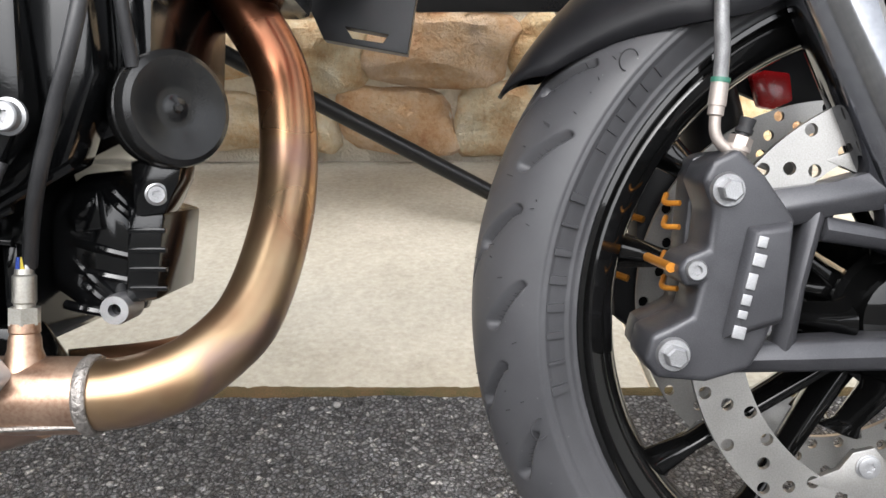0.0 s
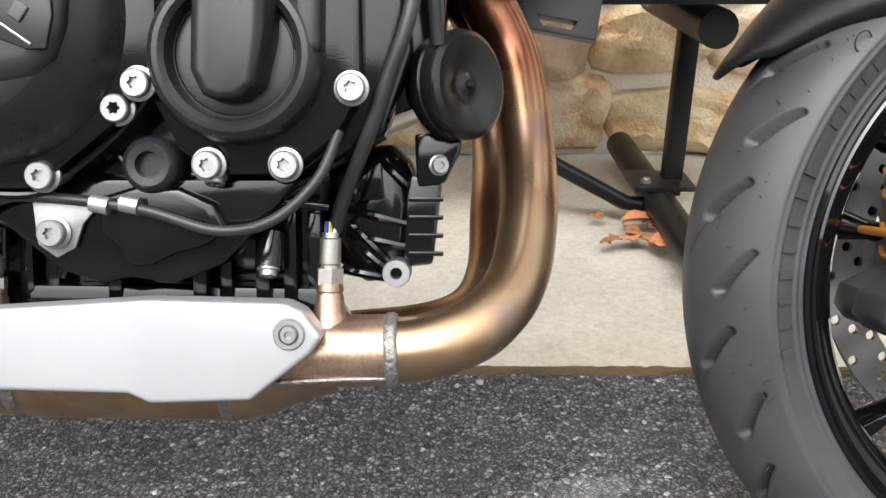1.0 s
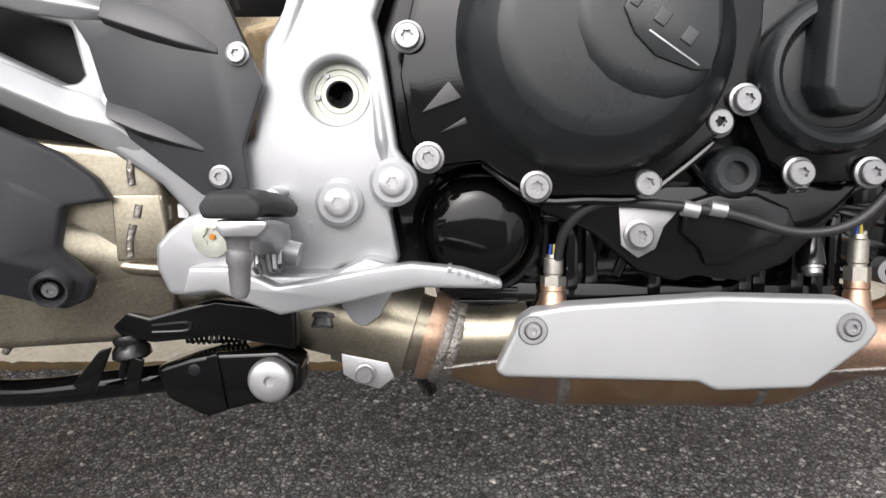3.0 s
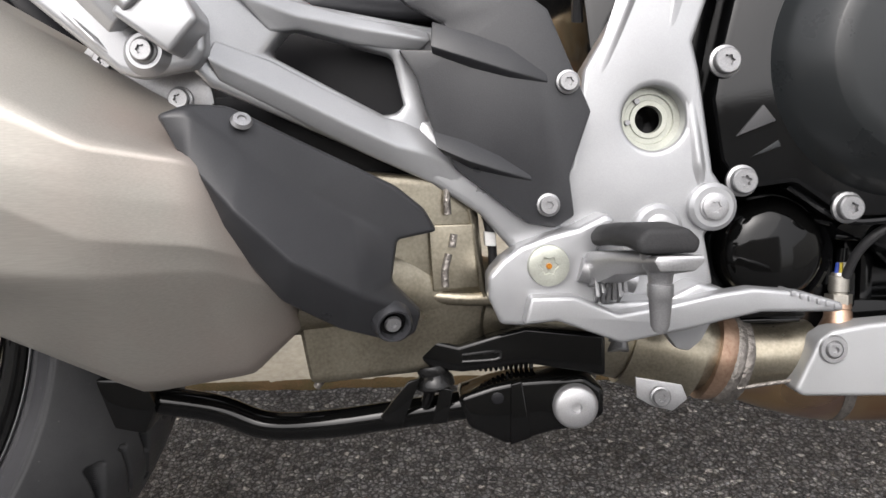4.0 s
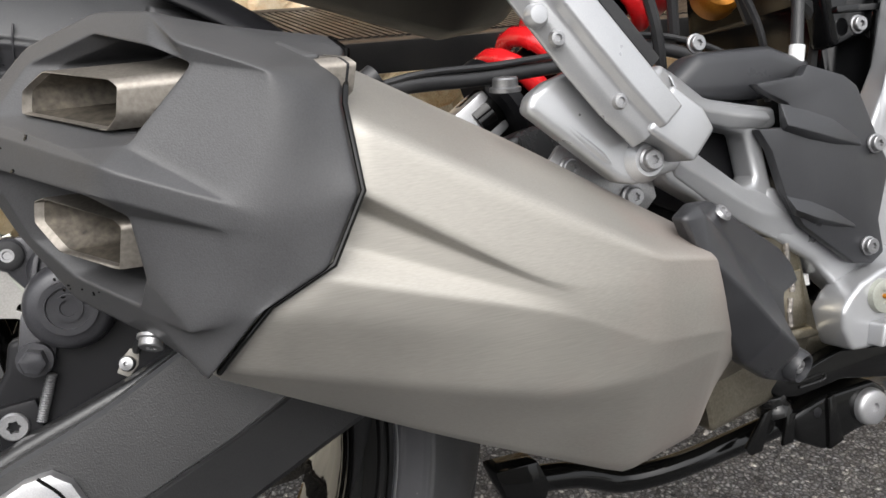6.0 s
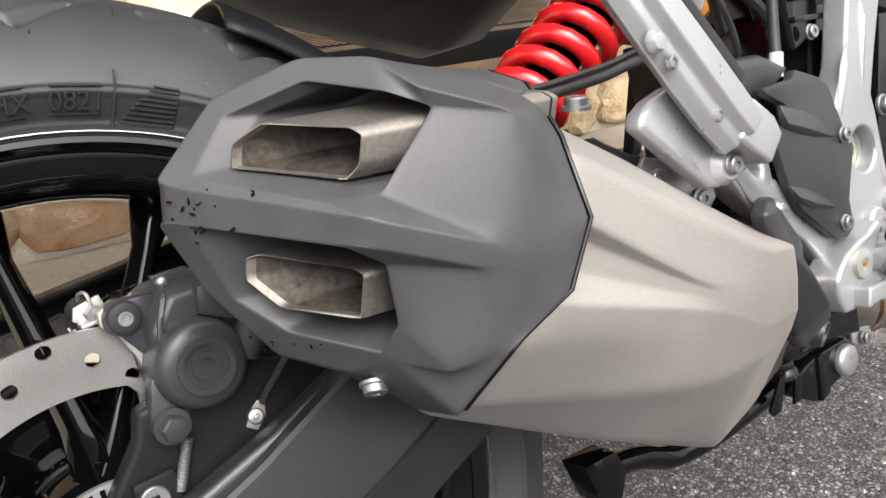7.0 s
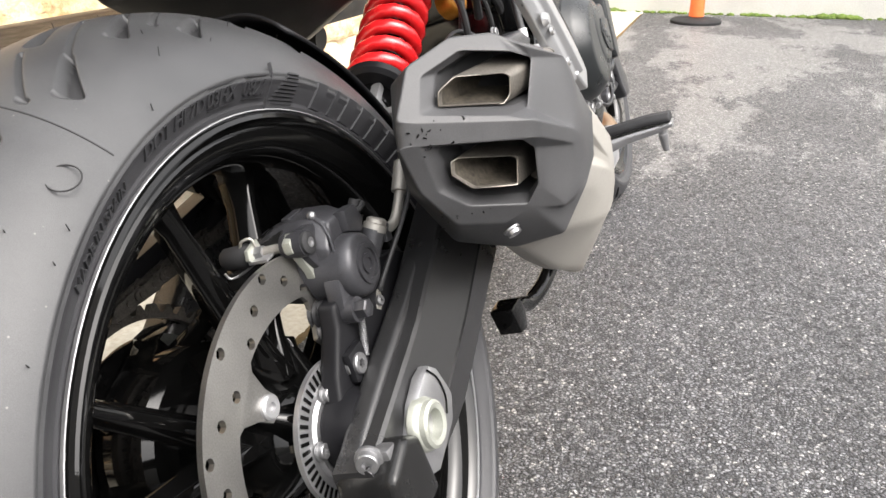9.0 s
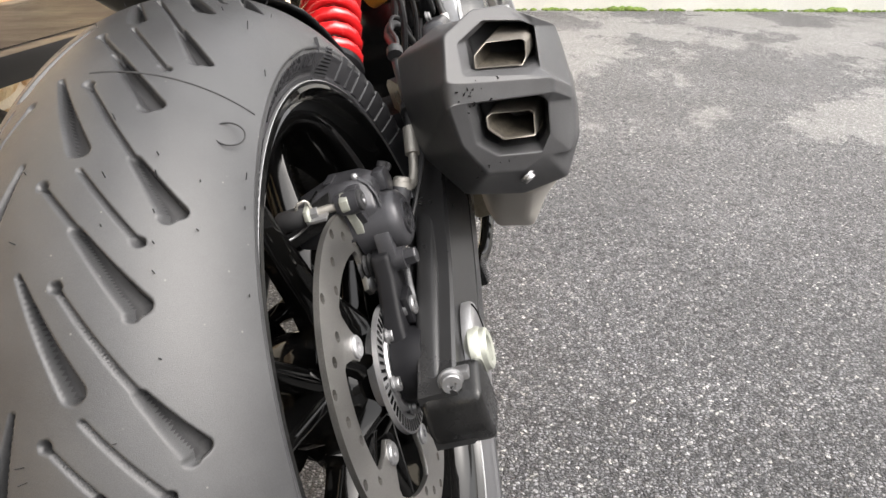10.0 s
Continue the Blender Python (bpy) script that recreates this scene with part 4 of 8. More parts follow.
def front_wheel():
    w = part("front_wheel", rim_bm(0.2325, 0.050), RIM, moto, "gloss black cast front wheel", at=pose(1.546, 0.063, -0.0313, 0, 0, 1))
    tread = tyre_mesh("tyre", *FRONT_TYRE, 1300, 96, 16, [(0.054, 0.0, 0.038, 6.2, 0.0022, 0.0052, 0.008), (0.044, 12.2, 0.022, 18.0, 0.0028, 0.0060, 0.008), (0.022, 18.0, 0.003, 24.0, 0.0020, 0.0014, 0.006), (0.044, 12.2, 0.0442, 12.3, 0.0034, 0.0034, 0.007)], 152.0)
    tread.materials[0] = FRESH
    shared("tyre", tread, w, Matrix.Identity(4), "sports touring tyre with short rain grooves")
    part("hub", lathe([(0, -0.06), (0.02, -0.06), (0.03, -0.055), (0.034, 0.055), (0.02, 0.06), (0, 0.06)], 32), GLOSS, w)
    for k in range(5):
        a = 2 * math.pi * k / 5 + 0.2
        part("spoke", spoke_bm(0.03, 0.204, a, 0.2, -0.02), GLOSS, w)
        part("spoke", spoke_bm(0.03, 0.204, a, -0.2, -0.02), GLOSS, w)
    for k, wd in enumerate((0.6, 1.1, 1.0, 1.2, 0.4, 1.1)):
        ring_bar(0.2435, 0.2515, 137 + 2.9 * k, wd, FRONT_TYRE, w, lift=0.0012)
    for k, wd in enumerate((1.5, 0.6, 1.3, 1.5, 1.4, 1.2, 0.6, 1.6)):
        ring_bar(0.2415, 0.2535, 160 + 4.4 * k, wd, FRONT_TYRE, w, lift=0.0022)
    for deg, v, r in ((139.0, -0.0600, 0.2675), (196.0, -0.0600, 0.2675)):
        c = Vector((r * math.cos(radians(deg)), v, r * math.sin(radians(deg))))
        e1, e2 = Vector((-math.sin(radians(deg)), 0, math.cos(radians(deg)))), Vector((math.cos(radians(deg)) * 0.9, -0.45, math.sin(radians(deg)) * 0.9))
        part("moulded_circle", tube([c + 0.0072 * (math.cos(a) * e1 + math.sin(a) * e2) for a in (2 * math.pi * k / 28 for k in range(29))], 0.0005, 6, 1), SOFT, w)
    rnd = random.Random(8)
    bm = bmesh.new()
    for k in range(40):
        a, sn = radians(rnd.uniform(125, 215)), rnd.choice((0.2, 0.45, 0.62, 0.8))
        rr = FRONT_TYRE[0] - FRONT_TYRE[1] * 1.02 * (1 - math.cos(sn * radians(66))) * 1.12
        p = Vector((rr * math.cos(a), -FRONT_TYRE[1] * math.sin(sn * radians(66)) / math.sin(radians(66)), rr * math.sin(a)))
        o = Vector((math.cos(a), -sn, math.sin(a))).normalized()
        tube([p - o * 0.001, p + o * rnd.uniform(0.002, 0.005) + Vector((rnd.uniform(-1, 1), 0, rnd.uniform(-1, 1))) * 0.0015], 0.0003, 5, 1, into=bm)
    part("moulding_hairs", bm, SOFT, w, "tiny rubber moulding hairs")["kind"] = "stuff"
    for y in (-0.066, 0.066):
        q = -1 if y < 0 else 1
        carrier = part("disc_carrier", lathe([(0.024, 0.045), (0.046, 0.047), (0.050, 0.050), (0.054, 0.046), (0.050, 0.034), (0.024, 0.030)], 60, axis=(0, q, 0), closed=True), GLOSS, w, "gloss black open disc carrier")
        for k in range(5):
            part("carrier_arm", spoke_bm(0.046, 0.094, 2 * math.pi * k / 5 + 0.62, 0, y * 0.80, 0.012, 0.010), GLOSS, carrier)
        part("brake_disc", disc_bm(0.160, 0.124, 36), DISC, w, "drilled steel front brake disc", at=pose(0, y, 0))
        for k in range(5):
            a = 2 * math.pi * k / 5 + 0.62
            e = Vector((math.cos(a), 0, math.sin(a)))
            s = Vector((-math.sin(a), 0, math.cos(a)))
            pr = [e * 0.127 + s * 0.036, e * 0.112 + s * 0.018, e * 0.098 + s * 0.013, e * 0.090, e * 0.098 - s * 0.013, e * 0.112 - s * 0.018, e * 0.127 - s * 0.036]
            part("disc_lug", prism([(q.x, q.z) for q in pr], y - 0.0027, y + 0.0027, 0.0008), DISC, w)
            shared("button", FLAT, w, facing((e.x * 0.104, y - 0.003 if y < 0 else y + 0.003, e.z * 0.104), (0, -1 if y < 0 else 1, 0)))
    return w


front_wheel()


def muffler():
    T2 = [(0.205, -0.12, 0.215), (0.30, -0.12, 0.158), (0.36, -0.12, 0.122), (0.405, -0.12, 0.098), (0.425, -0.12, 0.075)]
    T = [(0.197, -0.190, 0.214), (0.295, -0.184, 0.161), (0.355, -0.180, 0.125), (0.402, -0.172, 0.099), (0.424, -0.160, 0.072)]
    F1 = [(0.187, -0.2535, 0.181), (0.285, -0.2470, 0.127), (0.342, -0.2410, 0.095), (0.385, -0.226, 0.087), (0.418, -0.190, 0.064)]
    GU = [(0.186, -0.2565, 0.150), (0.278, -0.2485, 0.091), (0.341, -0.2400, 0.082), (0.387, -0.225, 0.075), (0.421, -0.190, 0.054)]
    GI = [(0.184, -0.2480, 0.144), (0.281, -0.2480, 0.087), (0.340, -0.2390, 0.072), (0.388, -0.224, 0.065), (0.423, -0.190, 0.046)]
    GJ = [(0.169, -0.2465, 0.131), (0.283, -0.2475, 0.083), (0.339, -0.2375, 0.062), (0.389, -0.222, 0.055), (0.425, -0.189, 0.038)]
    GL = [(0.166, -0.2555, 0.117), (0.284, -0.2465, 0.077), (0.338, -0.2355, 0.050), (0.390, -0.220, 0.044), (0.426, -0.187, 0.028)]
    GM = [(0.1420, -0.2530, 0.1045), (0.2825, -0.2425, 0.064), (0.337, -0.2330, 0.042), (0.390, -0.217, 0.038), (0.4265, -0.185, 0.022)]
    F2 = [(0.1260, -0.2350, 0.080), (0.280, -0.2335, 0.033), (0.336, -0.2290, 0.030), (0.390, -0.214, 0.031), (0.427, -0.182, 0.014)]
    B = [(0.122, -0.205, 0.071), (0.240, -0.182, 0.005), (0.343, -0.178, -0.043), (0.402, -0.168, -0.036), (0.428, -0.155, -0.012)]
    B2 = [(0.128, -0.178, 0.085), (0.250, -0.150, 0.018), (0.345, -0.135, -0.033), (0.400, -0.12, -0.030), (0.42, -0.12, -0.005)]
    rows = [T2, T, F1, GU, GI, GJ, GL, GM, F2, B, B2]
    rows = [[(r[0][0] - 0.006, r[0][1] + (0.016 if r[0][1] < -0.15 else 0), r[0][2] + (0.012 if r[0][2] < 0.13 else -0.008))] + r for r in rows]
    bm = loft([[r[k] for r in rows] for k in range(6)])
    cr = bm.edges.layers.float.new("crease_edge")
    hard = {1: 0.70, 2: 0.86, 3: 0.85, 4: 0.5, 5: 0.5, 6: 0.84, 7: 0.35, 8: 0.92, 9: 0.90}
    bm.verts.ensure_lookup_table()
    bm.verts.index_update()
    n = len(rows)
    for e in bm.edges:
        i, k = (x.index % n for x in e.verts)
        s0, s1 = (x.index // n for x in e.verts)
        if i == k and s0 != s1:
            e[cr] = hard.get(i, 0.9) * (1.0 if max(s0, s1) < 4 else 0.8)
        elif s0 == s1:
            e[cr] = (0.95, 0.9, 0.35, 0.80, 0.84, 0.95)[s0]
    m = part("muffler", bm, STEEL, moto, "brushed stainless muffler with a pressed groove", sharp=179)
    ss = m.modifiers.new("shape", "SUBSURF")
    ss.levels = ss.render_levels = 3
    return m


MUFFLER = muffler()


def end_cap():
    """Grey end cap: faceted shell, a raised middle band, two side panels that sink towards two windows, each with a hollow steel tip."""
    def band_top(v):
        return 0.199 - 0.39 * (-0.177 - v)
    def band_foot(v):
        return 0.184 - 0.34 * (-0.177 - v)
    def face(v, w, sunk=0.0):
        return (0.036 + 0.77 * (-0.177 - v) + 0.85 * max(0.0, w - band_top(v)) + 0.42 * max(0.0, band_foot(v) - w) + sunk, v, w)
    def u_tip(v):
        return 0.063 + 1.0 * (-0.197 - v)
    bm = bmesh.new()
    def put(*pts):
        return [bm.verts.new(p) for p in pts]
    def quad(*vs):
        bm.faces.new(vs)
    # front outline, from the top inner corner over the outer edge and round the foot
    a0, a1, a2, a3, a4, a5, a6, a7, a8, a9, a10, a11 = put(face(-0.181, 0.2295), face(-0.203, 0.2385), face(-0.226, 0.2330), face(-0.2455, 0.2165), face(-0.2500, 0.1705), face(-0.2480, 0.1600), face(-0.2285, 0.1095), face(-0.208, 0.104), face(-0.182, 0.115), face(-0.172, 0.148), face(-0.173, 0.184), face(-0.176, 0.199))
    # where the raised edges die out on the side
    q, n1, n2, br = put((0.166, -0.2655, 0.1965), (0.1455, -0.2645, 0.1465), (0.1420, -0.2625, 0.1370), (0.1180, -0.2510, 0.0985))
    # rear edge, with its kinks round the muffler
    rear = [(0.190, -0.160, 0.226), (0.196, -0.200, 0.222), (0.197, -0.226, 0.212), (0.1855, -0.2560, 0.186), (0.1860, -0.2655, 0.1490), (0.1700, -0.2630, 0.1200), (0.1420, -0.2590, 0.1065), (0.1180, -0.2410, 0.0795),
            (0.120, -0.200, 0.074), (0.125, -0.150, 0.085), (0.130, -0.122, 0.130), (0.140, -0.120, 0.180), (0.150, -0.125, 0.214)]
    r = put(*rear)
    lip = put(*[(p[0] + 0.005, p[1] + (0.008 if p[1] < -0.2 else 0.0), p[2] + (0.15 - p[2]) * 0.08) for p in rear])
    for k in range(13):
        quad(r[k], r[(k + 1) % 13], lip[(k + 1) % 13], lip[k])
    j, k1 = put(face(-0.2455, 0.2075, 0.0125), face(-0.2425, 0.1785, 0.0115))
    d1, d2 = put(face(-0.2415, 0.1515, 0.0080), face(-0.2360, 0.1245, 0.0030))
    # window 1 and window 2
    wa, wb, wc, wf, we = put(face(-0.1885, 0.2205), face(-0.2090, 0.2280), face(-0.2370, 0.2165), face(-0.2330, 0.1800), face(-0.1885, 0.1985))
    xa, xb, xc, xd, xe = put(face(-0.1850, 0.1800), face(-0.2390, 0.1615), face(-0.2265, 0.1130), face(-0.1935, 0.1270), face(-0.1815, 0.1450))
    for f in ((a0, a1, wb, wa), (a1, a2, wc, wb), (a2, a3, j, wc), (a11, a0, wa, we), (a11, we, wf, a4), (wf, k1, a4), (a10, a11, a4, a5), (a10, a5, xb, xa), (xb, a5, d1), (a9, a10, xa, xe), (a8, a9, xe, xd), (a7, a8, xd, xc), (a6, a7, xc), (a6, xc, d2),
              (a3, q, j), (j, q, n1, k1), (k1, n1, a4), (a4, n1, n2, a5), (a5, n2, d1), (d1, n2, br, d2), (d2, br, a6),
              (a2, r[2], q, a3), (a1, r[1], r[2], a2), (a0, r[0], r[1], a1), (q, r[2], r[3]), (q, r[3], r[4], n1), (n1, r[4], r[5], n2), (n2, r[5], r[6], br), (br, r[6], r[7], a6), (a6, r[7], r[8], a7), (a7, r[8], r[9], a8), (a8, r[9], r[10], a9), (a9, r[10], a10), (a10, r[10], r[11], a11), (a11, r[11], r[12], a0), (a0, r[12], r[0])):
        quad(*f)
    for loop, keep in (([wa, wb, wc, j, k1, wf, we], (3, 4)), ([xa, xb, d1, d2, xc, xd, xe], (2, 3))):
        n = len(loop)
        cv, cw = sum(x.co.y for x in loop) / n, sum(x.co.z for x in loop) / n
        step = put(*[(x.co.x + 0.014, x.co.y + (cv - x.co.y) * (0.05 if i in keep else 0.17), x.co.z + (cw - x.co.z) * 0.14) for i, x in enumerate(loop)])
        deep = put(*[(x.co.x + 0.055, x.co.y + (cv - x.co.y) * 0.14, x.co.z + (cw - x.co.z) * 0.16) for x in loop])
        for p, o in ((loop, step), (step, deep)):
            for i in range(n):
                quad(p[i], p[(i + 1) % n], o[(i + 1) % n], o[i])
        quad(*deep)
    cr = bm.edges.layers.float.new("crease_edge")
    soft = [(q, n1), (n1, n2), (n2, br), (q, r[2]), (q, r[3]), (n1, r[4]), (n2, r[5]), (br, r[6]), (br, r[7]), (a2, r[2]), (a1, r[1]), (a7, r[8])]
    soft = [set(p) for p in soft]
    for e in bm.edges:
        e[cr] = 0.30 if set(e.verts) in soft else 0.80
    cap = part("end_cap", bm, CAPGREY, moto, "matt grey cast end cap with two windows", sharp=179)
    ss = cap.modifiers.new("shape", "SUBSURF")
    ss.levels = ss.render_levels = 4
    # thin black tube paints the dark of the gap between cap and muffler
    part("gap_line", tube([Vector(p).lerp(Vector((0.16, -0.19, 0.15)), 0.03) + Vector((0.004, 0, 0)) for p in rear + rear[:1]], 0.0013, 8, 1), GLOSS, cap)
    rnd = random.Random(8)
    for k in range(26):
        v, w = (rnd.gauss(-0.199, 0.008), rnd.gauss(0.1875, 0.002)) if k < 10 else (rnd.gauss(-0.190, 0.006), rnd.gauss(0.180, 0.005)) if k < 18 else (rnd.gauss(-0.192, 0.010), rnd.gauss(0.122, 0.004))
        s = rnd.uniform(0.0003, 0.0011)
        part("scuff", prism([(s * math.cos(a) * rnd.uniform(0.5, 2.2), s * math.sin(a) * rnd.uniform(0.3, 0.8)) for a in (0, 1.0, 2.1, 3.1, 4.2, 5.2)], -0.0004, 0.0004, 0), GLOSS, cap, "dark chipped scuff", at=facing((face(v, w)[0] - 0.0002, v, w), (-1, -0.77, 0), rnd.uniform(0, 6)) @ Matrix.Rotation(math.pi / 2, 4, "X"))
    tips = [[(-0.1965, 0.199), (-0.1985, 0.2085), (-0.2085, 0.2145), (-0.2340, 0.2055), (-0.2370, 0.202), (-0.2345, 0.190), (-0.2300, 0.1855)],
            [(-0.1930, 0.153), (-0.1945, 0.162), (-0.1985, 0.163), (-0.2260, 0.1505), (-0.2290, 0.147), (-0.2255, 0.129), (-0.2015, 0.1390)]]
    for tip in tips:
        cv, cw = sum(p[0] for p in tip) / 7, sum(p[1] for p in tip) / 7
        fine = []
        for i in range(7):
            p, c, o = Vector(tip[i - 1]), Vector(tip[i]), Vector(tip[(i + 1) % 7])
            e = min(0.0026, (p - c).length * 0.4, (o - c).length * 0.4)
            fine += [c + (p - c).normalized() * e, c * 0.8 + (c + (p - c).normalized() * e) * 0.1 + (c + (o - c).normalized() * e) * 0.1, c + (o - c).normalized() * e]
        def ring(du, f, dv=0.0):
            return [(u_tip(v) + du, cv + (v - cv) * f + dv, cw + (w - cw) * f) for v, w in fine]
        bm = loft([ring(0.095, 0.94, -0.010), ring(0.060, 1.0, -0.008), ring(0.030, 1.0, -0.004), ring(0.0014, 1.0), ring(0.0, 0.99), ring(0.0, 0.950), ring(0.0014, 0.938), ring(0.004, 0.936, -0.0005)], cap=False)
        part("bore", loft([ring(0.004, 0.936, -0.0005), ring(0.030, 0.935, -0.004), ring(0.060, 0.93, -0.008), ring(0.095, 0.90, -0.010)], cap=False), SOOT, cap, "sooty tan bore", sharp=45)
        part("tailpipe", bm, TIPSTEEL, cap, "hollow steel tailpipe tip", sharp=45)
        part("baffle", loft([ring(0.088, 0.95, -0.009), ring(0.092, 0.95, -0.010)]), PLASTIC, cap)
    bolts(cap, [(0.0990, -0.2085, 0.0965)], SMALL, (-0.3, -0.45, -0.85))
    return cap


end_cap()


def heat_guard():
    """Faceted guard that leans out towards the muffler: three long facets between two creases."""
    def lean(u, out=0.0):
        return -0.219 + 0.5 * (u - 0.372) - out
    rim = [(0.3707, 0.1092), (0.3848, 0.1149), (0.402, 0.1141), (0.433, 0.0975), (0.461, 0.083), (0.485, 0.0704), (0.5007, 0.0568), (0.508, 0.0432), (0.485, 0.0398), (0.481, 0.0158), (0.4975, -0.0035), (0.494, -0.0154), (0.484, -0.0201), (0.452, -0.0077), (0.424, 0.0107), (0.3955, 0.0504), (0.3835, 0.0837), (0.3795, 0.093)]
    upper = [(0.387, 0.110, 0.006), (0.4105, 0.090, 0.005), (0.440, 0.0676, 0.002), (0.4604, 0.0543, -0.002)]
    lower = [(0.3845, 0.085, 0.007), (0.408, 0.0607, 0.021), (0.4335, 0.0342, 0.027), (0.466, 0.0131, 0.022)]
    bm = bmesh.new()
    r = [bm.verts.new((u, lean(u), w)) for u, w in rim]
    back = [bm.verts.new((u, lean(u) + 0.012, w)) for u, w in rim]
    c = [bm.verts.new((u, lean(u, o), w)) for u, w, o in upper]
    d = [bm.verts.new((u, lean(u, o), w)) for u, w, o in lower]
    n = len(rim)
    for k in range(n):
        bm.faces.new((r[k], r[(k + 1) % n], back[(k + 1) % n], back[k]))
    for f in ((r[0], r[1], c[0]), (r[1], r[2], c[1], c[0]), (r[2], r[3], c[1]), (r[3], r[4], c[2], c[1]), (r[4], r[5], c[3], c[2]), (r[5], r[6], r[7], r[8], c[3]),
              (r[0], c[0], d[0], r[17]), (c[0], c[1], d[1], d[0]), (c[1], c[2], d[2], d[1]), (c[2], c[3], d[3], d[2]), (c[3], r[8], r[9], d[3]), (d[3], r[9], r[10]),
              (r[17], d[0], r[16]), (d[0], d[1], r[15], r[16]), (d[1], d[2], r[14], r[15]), (d[2], d[3], r[13], r[14]), (d[3], r[10], r[11], r[12], r[13])):
        bm.faces.new(f)
    bm.faces.new(back[::-1])
    g = part("heat_guard", bm, PANEL, moto, "faceted graphite plastic heat guard", sharp=50)
    bv = g.modifiers.new("edge", "BEVEL")
    bv.width, bv.segments, bv.limit_method, bv.angle_limit = 0.0035, 3, "ANGLE", radians(8)
    part("screw_well", lathe([(0, -0.0015), (0.0075, -0.0015), (0.0085, 0.0045), (0.0098, 0.0048), (0.0112, 0.0020), (0.0118, -0.004)], 32, at=(0.4815, -0.1725, -0.0060), axis=(0.3, -1, -0.35)), PANEL, g)
    # gloss black disc puts the recess's shade into colour around the screw
    part("well_shade", lathe([(0, 0), (0.0078, 0)], 24, at=(0.4815, -0.1720, -0.0062), axis=(0.3, -1, -0.35)), GLOSS, g)
    part("screw", lathe([(0, 0.001), (0.0018, 0.001), (0.002, 0.003), (0.0042, 0.003), (0.005, 0.001)], 20, at=(0.4815, -0.1722, -0.0062), axis=(0.3, -1, -0.35)), BOLT, g)
    part("screw", lathe([(0, 0.0005), (0.002, 0.0005), (0.0024, 0.0016), (0.0045, 0.0014), (0.0058, -0.0005)], 24, at=(0.4095, -0.2035, 0.1065), axis=(0.3, -0.7, 0.6)), BOLT, g)
    return g


heat_guard()


def pierced(outer, hole, v_of, thick, bevel=0.004):
    """A cast plate with one opening; v_of gives the outer face's v at (u, w)."""
    bm = bmesh.new()
    sets = []
    for dv in (0.0, thick):
        loops = [[bm.verts.new((u, 0, w)) for u, w in pr] for pr in (outer, hole)]
        ed = [bm.edges.new((l[k], l[(k + 1) % len(l)])) for l in loops for k in range(len(l))]
        bmesh.ops.triangle_fill(bm, edges=ed, use_beauty=True, use_dissolve=False, normal=(0, 1, 0))
        for l in loops:
            for q in l:
                q.co.y = v_of(q.co.x, q.co.z) + dv
        sets.append(loops)
    for a, b in zip(*sets):
        for k in range(len(a)):
            bm.faces.new((a[k], a[(k + 1) % len(a)], b[(k + 1) % len(a)], b[k]))
    bmesh.ops.recalc_face_normals(bm, faces=bm.faces)
    return soften(bm, bevel, 4, 50)


